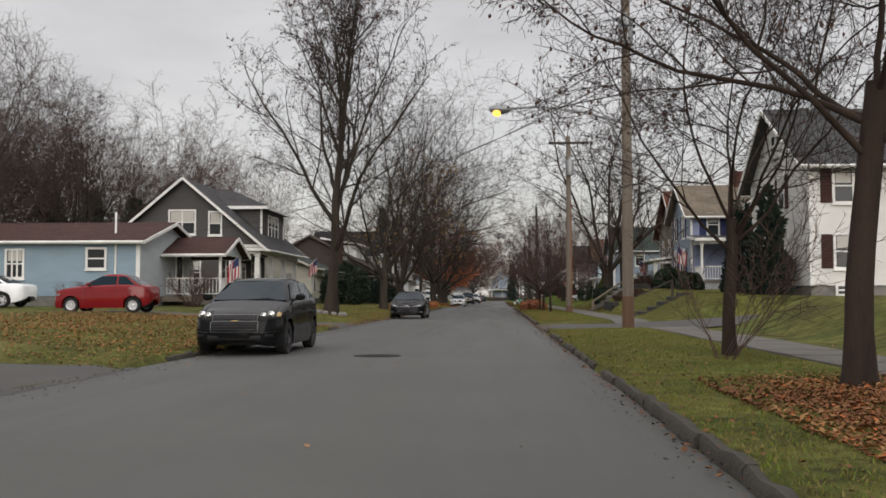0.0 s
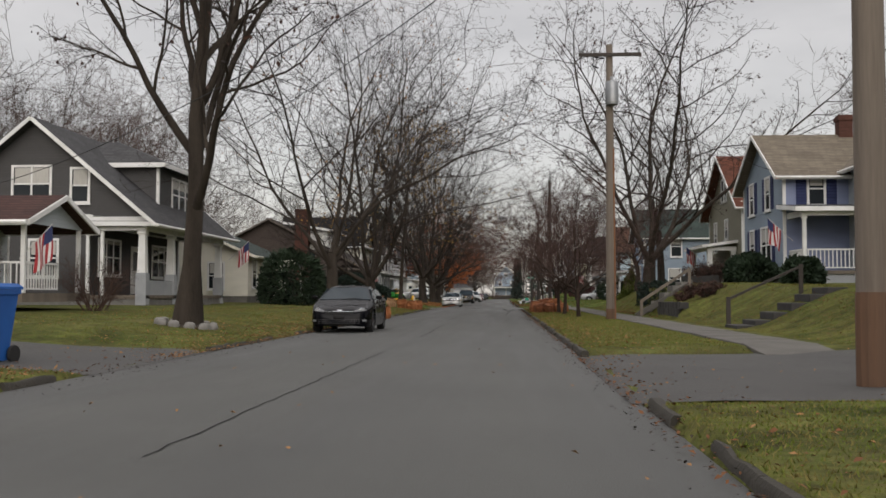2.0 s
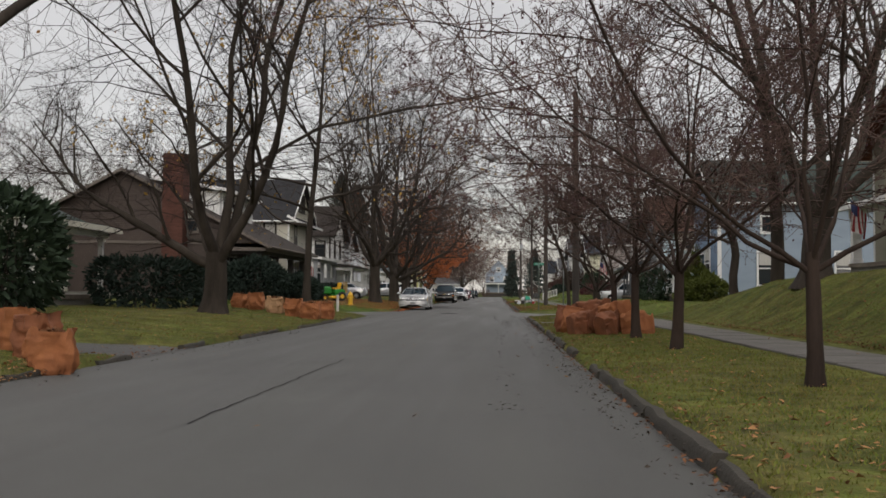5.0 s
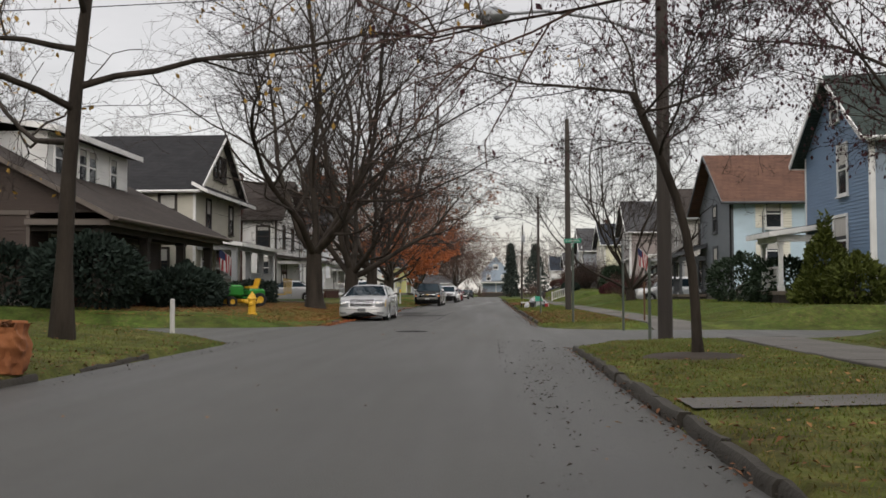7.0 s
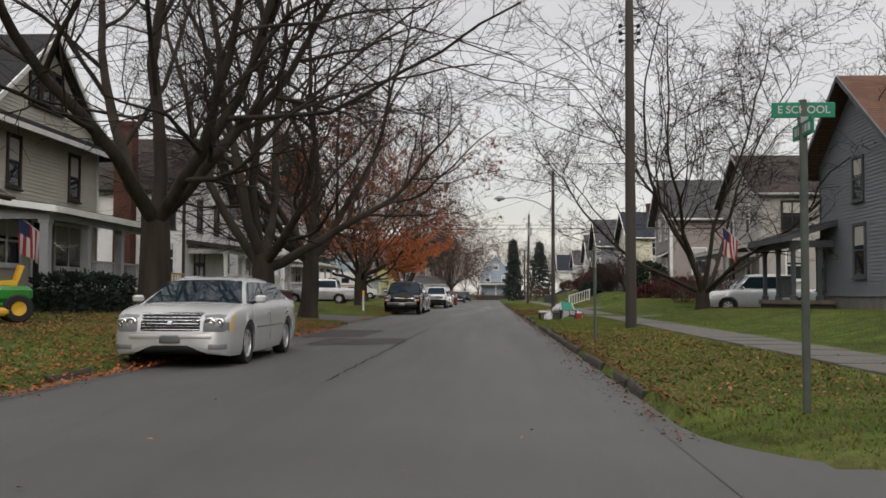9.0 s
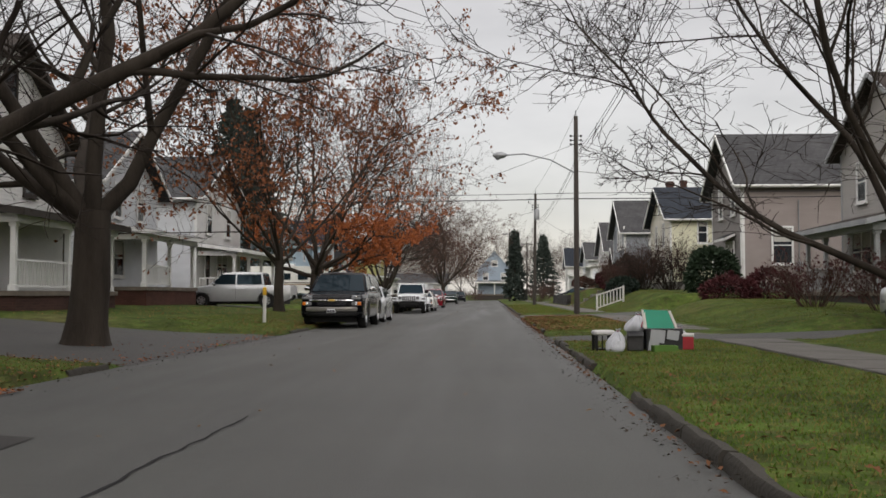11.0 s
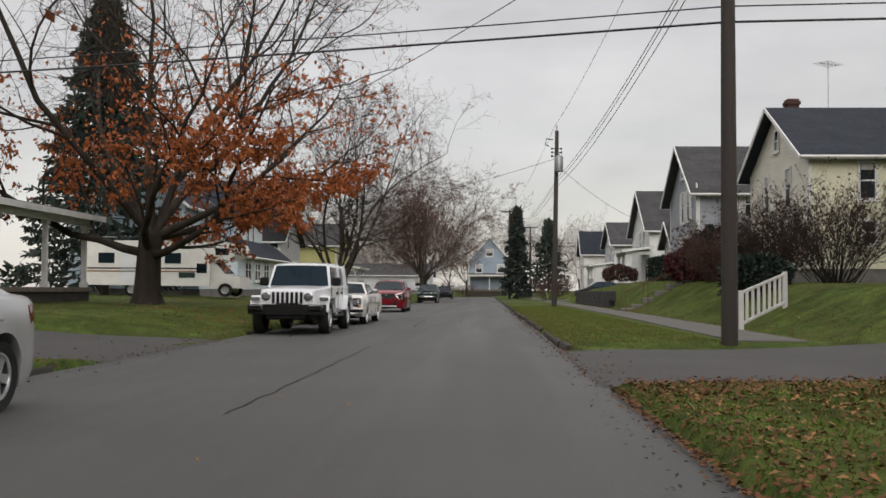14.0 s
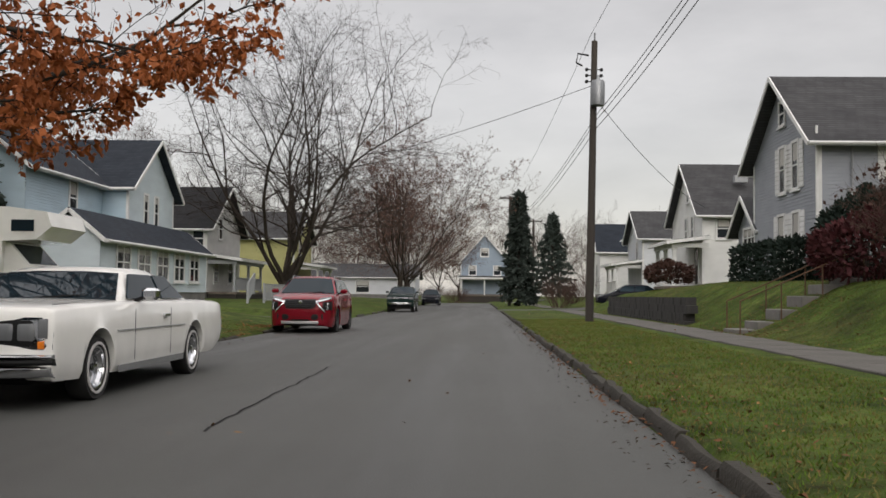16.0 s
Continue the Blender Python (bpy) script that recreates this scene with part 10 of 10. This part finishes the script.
# dark stone wall holding the bank
wall = tagged(new("retaining_wall"), "dark rough stone retaining wall along the pavement", "wall", kind="structure")
stone_rng = random.Random(3)
stones = []
for k in range(5):
    w, h = 0.56, 0.235
    g = Geo().rings([[(-d, a * w / 2 * s, b) for a, b in ((-1, 0.0), (1, 0.0), (1, h), (-1, h))] for d, s in ((-0.25, 1.0), (0.04 + stone_rng.uniform(0, 0.02), 1.0), (0.075 + stone_rng.uniform(0, 0.03), 0.92))])
    stones.append(g.mesh("stone", M["wall_dark"]))
for row in range(4):
    y = 193.0 + (row % 2) * 0.29
    while y < 210.0:
        zt = land(5.9, y)
        if row < 4:
            o = new("stone", stones[stone_rng.randrange(5)])
            o.parent = wall
            o.matrix_basis = pose(6.25 + 0.02 * row, y, zt - 0.12 + row * 0.24, 0, 0, stone_rng.uniform(-1.5, 1.5))
        y += 0.575

low_wall = tagged(new("garden_wall"), "low black stone wall holding a planted bank", "wall", kind="structure")
for row in range(3):
    y = 56.4 + (row % 2) * 0.29
    while y < 61.0:
        o = new("stone", stones[stone_rng.randrange(5)])
        o.parent = low_wall
        o.matrix_basis = pose(6.36 + 0.02 * row, y, land(6.0, y) - 0.10 + row * 0.235, 0, 0, stone_rng.uniform(-1.5, 1.5))
        y += 0.575
bed = tagged(new("garden_bed_wall"), "low dark stone edging of a planted bed", "wall", kind="structure")
for k in range(12):
    for row in range(2):
        o = new("stone", stones[(k * 2 + row) % 5])
        o.parent = bed
        y = 66.4 + 0.575 * k + 0.28 * row
        x = 9.1 + 0.5 * ((k - 5.5) / 5.5) ** 2
        o.matrix_basis = pose(x, y, land(x, y) - 0.10 + 0.23 * row, 0, 0, 5 * (5.5 - k))
for k, (x, y, w, h) in enumerate(((9.9, 67.6, 1.6, 0.9), (10.2, 69.4, 1.9, 1.1), (9.9, 71.6, 1.6, 0.9))):
    bare_bush(x, y, w, h, "low dark twiggy shrub in a planted bed", 40 + k, "twig", 34, 500, "leaf_dark")

for k in range(4):
    y = 57.2 + 1.05 * k
    bare_bush(7.5 + 0.5 * math.sin(k * 2.1), y, 1.2, 0.42 + 0.10 * math.cos(k * 1.7), "low dark twiggy shrub on a planted bank", 50 + k, "twig", 30, 420, "leaf_dark")

# aerial on a roof
c = thing("roof_aerial", (17.6, 195.0, 9.6), 0, "thin television aerial on a house roof", "aerial")
part("mast", Geo().tube([(0, 0, -1.2), (0, 0, 3.2)], 0.025, 5), M["steel"], c)
part("boom", Geo().tube([(-0.6, -0.5, 3.0), (0.6, 0.5, 3.1)], 0.018, 5), M["steel"], c)
for k in range(6):
    part("rod", Geo().tube([(-0.5 + 0.2 * k + 0.3, -0.42 + 0.166 * k - 0.36, 3.05), (-0.5 + 0.2 * k - 0.3, -0.42 + 0.166 * k + 0.36, 3.05)], 0.012, 4), M["steel"], c)

c = thing("round_tabletop", (12.42, 122.33, land(12.42, 122.33)), 0, "pale round tabletop leaning on a house wall", "tabletop")
part("top", Geo().lathe([(0.0, -0.02), (0.35, -0.02), (0.37, -0.012), (0.37, 0.012), (0.35, 0.02), (0.0, 0.02)], (0, 0, 0.37), "y", 28), M["concrete"], c, smooth=40)
part("rim", Geo().lathe([(0.372, -0.016), (0.385, -0.01), (0.385, 0.01), (0.372, 0.016)], (0, 0, 0.37), "y", 28), M["steel"], c)
# fallen leaves, as loose flakes bent along their midrib
def litter(mat, regions, seed, label, smin=0.015, smax=0.034, name="fallen_leaves"):
    rng = np.random.default_rng(seed)
    X, Y = [], []
    for x0, x1, y0, y1, n, kind in regions:
        u = rng.random(n)
        if kind == "kerb_low":          # thick at x0, thinning towards x1
            u = u ** 2.4
        elif kind == "clump":
            k = max(3, n // 60)
            c = rng.random((k, 2))
            pick = rng.integers(0, k, n)
            u = np.clip(c[pick, 0] + rng.normal(0, 0.07, n), 0, 1)
        X.append(x0 + (x1 - x0) * u)
        Y.append(y0 + (y1 - y0) * (np.clip(c[pick, 1] + rng.normal(0, 0.07, n), 0, 1) if kind == "clump" else rng.random(n)))
    x, y = np.concatenate(X), np.concatenate(Y)
    swept = (x > 4.15) & (x < 5.55) & (rng.random(len(x)) > 0.2)
    x, y = x[~swept], y[~swept]
    z = lie(x, y) + 0.012 + rng.random(len(x)) ** 3 * 0.05
    n = len(x)
    a, s = rng.random(n) * 6.283, smin + (smax - smin) * rng.random(n)
    d = np.stack([np.cos(a), np.sin(a), rng.normal(0, 0.30, n)], 1) * s[:, None]
    e = np.stack([-np.sin(a), np.cos(a), rng.normal(0.35, 0.35, n)], 1) * (s * 0.55)[:, None]
    e2 = np.stack([np.sin(a), -np.cos(a), rng.normal(0.35, 0.35, n)], 1) * (s * 0.55)[:, None]
    p = np.stack([x, y, z], 1)
    v = np.stack([p - d, p + e2, p + d, p + e], 1).reshape(-1, 3)
    i = np.arange(n)[:, None] * 4
    f = np.concatenate([i + np.array([[0, 1, 2]]), i + np.array([[0, 2, 3]])], 0)
    tagged(new(name, array_mesh(name, v.tolist(), f.tolist(), M[mat])), label, "leaves", kind="stuff")


litter("leaf_brown", ((2.2, 5.6, 2.5, 12.0, 13000, "clump"), (2.5, 5.2, 5.0, 11.0, 8000, ""), (1.5, 4.0, 101, 118, 2600, "kerb_low"), (1.5, 4.2, 101, 116, 1100, "clump"), (1.5, 5.0, 139, 154.2, 1400, "clump"), (1.3, 2.6, -2, 90, 2600, "kerb_low"), (1.25, 2.4, 100, 190, 2600, "kerb_low"), (-5.0, -6.6, 18, 92, 2200, "kerb_low"), (-5.0, -7.5, 101, 190, 3000, "kerb_low"), (-5.2, -12, 101, 127, 6500, "clump"), (-5.2, -13, 15, 33, 6000, "clump"), (6.0, 8.0, 184.5, 189.5, 700, ""), (5.9, 9.0, 38, 90, 2600, "clump"), (5.6, 8.5, 160, 200, 1200, "clump"), (-5, -14, 84, 93, 900, "clump"), (1.35, 2.3, 139, 154.2, 2800, "kerb_low"), (1.5, 4.2, 152.6, 154.4, 1200, ""), (6.0, 8.2, 60, 80, 2200, "kerb_low")), 21, "scattered brown fallen leaves")
litter("leaf_tan", ((2.2, 5.6, 3.0, 12.5, 4500, "clump"), (-5.0, -13, 15.2, 33, 10000, ""), (-5.0, -12, 101, 127, 3000, ""), (-5.0, -12, 101, 127, 6000, "clump"), (1.5, 5.2, 101, 118, 1800, ""), (1.5, 4.2, 139, 154.2, 1500, "clump"), (1.5, 5.2, 139, 154.2, 1500, ""), (-5.2, -12, 138, 156, 1500, ""), (-5, -12, 164, 192, 1200, ""), (1.5, 6, 14, 90, 900, ""), (-4.9, -12, 38, 92, 2600, "clump"), (-4.9, -7.5, 36, 64, 3600, "kerb_low"), (1.45, 3.0, 30, 60, 700, "kerb_low"), (1.5, 4.2, 36, 92, 700, "clump"), (-9, -15, 100, 128, 1500, "clump"), (1.5, 12, 160, 215, 700, ""), (KERB_L, KERB_R, 0, 200, 260, "")), 22, "scattered tan fallen leaves")
litter("leaf_orange", ((-5.0, -12, 15.5, 32, 3200, "clump"), (-4.6, -8.5, 101, 124, 8000, "kerb_low"), (-5.0, -12, 101, 120, 3000, "clump"), (-5.2, -15, 168, 190, 1500, "clump"), (2.2, 5.2, 4.0, 11.5, 3000, "clump"), (-5.0, -7.0, 128, 156, 900, "kerb_low"), (-5.0, -8.0, 183, 190, 700, "clump")), 23, "orange fallen leaves lying on the grass")
# dirt and crumbs along the road's edges
litter("soil", ((1.40, 1.05, -2, 90, 2600, "kerb_low"), (1.40, 1.0, 100, 200, 3000, "kerb_low"), (-4.9, -4.3, 0, 92, 2600, "kerb_low"), (-4.9, -4.3, 101, 200, 2600, "kerb_low"), (1.40, 0.2, 60, 92, 700, "clump")), 24, "dark dirt and twig crumbs along the road edge", 0.006, 0.024, "road_dirt")


def blades(mat, regions, seed, label, h0=0.018, h1=0.042):
    rng = np.random.default_rng(seed)
    x = np.concatenate([x0 + (x1 - x0) * rng.random(n) for x0, x1, y0, y1, n in regions])
    y = np.concatenate([y0 + (y1 - y0) * rng.random(n) for x0, x1, y0, y1, n in regions])
    keep = np.ones(len(x), bool)
    for spans, side in ((DRIVES_R + (CROSS_R,), 1), (DRIVES_L + (CROSS_L,), -1)):
        for a, b in spans:
            keep &= ~((x * side > 0) & (y > a - 0.1) & (y < b + 0.1))
    keep &= ~((x > 4.15) & (x < 5.9))
    x, y = x[keep], y[keep]
    n = len(x)
    z = lie(x, y)
    a, s = rng.random(n) * 6.283, h0 + (h1 - h0) * rng.random(n)
    w = 0.005 + 0.004 * rng.random(n)
    o = np.stack([np.cos(a) * w, np.sin(a) * w, np.zeros(n)], 1)
    t = np.stack([rng.normal(0, 0.5, n) * s, rng.normal(0, 0.5, n) * s, s], 1)
    p = np.stack([x, y, z - 0.005], 1)
    v = np.stack([p - o, p + o, p + t], 1).reshape(-1, 3)
    f = np.arange(3 * n).reshape(-1, 3)
    tagged(new("grass_blades", array_mesh("grass_blades", v.tolist(), f.tolist(), M[mat])), label, "grass", kind="stuff")


NEAR = ((1.46, 4.2, 1, 60, 46000), (1.46, 4.2, 60, 92, 24000), (1.46, 4.2, 99, 200, 88000), (-5.0, -8.0, 15, 93, 36000), (-5.0, -8.0, 100, 190, 36000), (5.9, 10.5, 38, 90, 36000), (5.9, 11.0, 100, 160, 40000), (5.9, 9.6, 160, 215, 24000), (-8.0, -12.0, 15, 93, 20000))
blades("blade", NEAR, 31, "short green and straw grass blades")
blades("straw", NEAR, 32, "pale withered grass blades", 0.015, 0.04)

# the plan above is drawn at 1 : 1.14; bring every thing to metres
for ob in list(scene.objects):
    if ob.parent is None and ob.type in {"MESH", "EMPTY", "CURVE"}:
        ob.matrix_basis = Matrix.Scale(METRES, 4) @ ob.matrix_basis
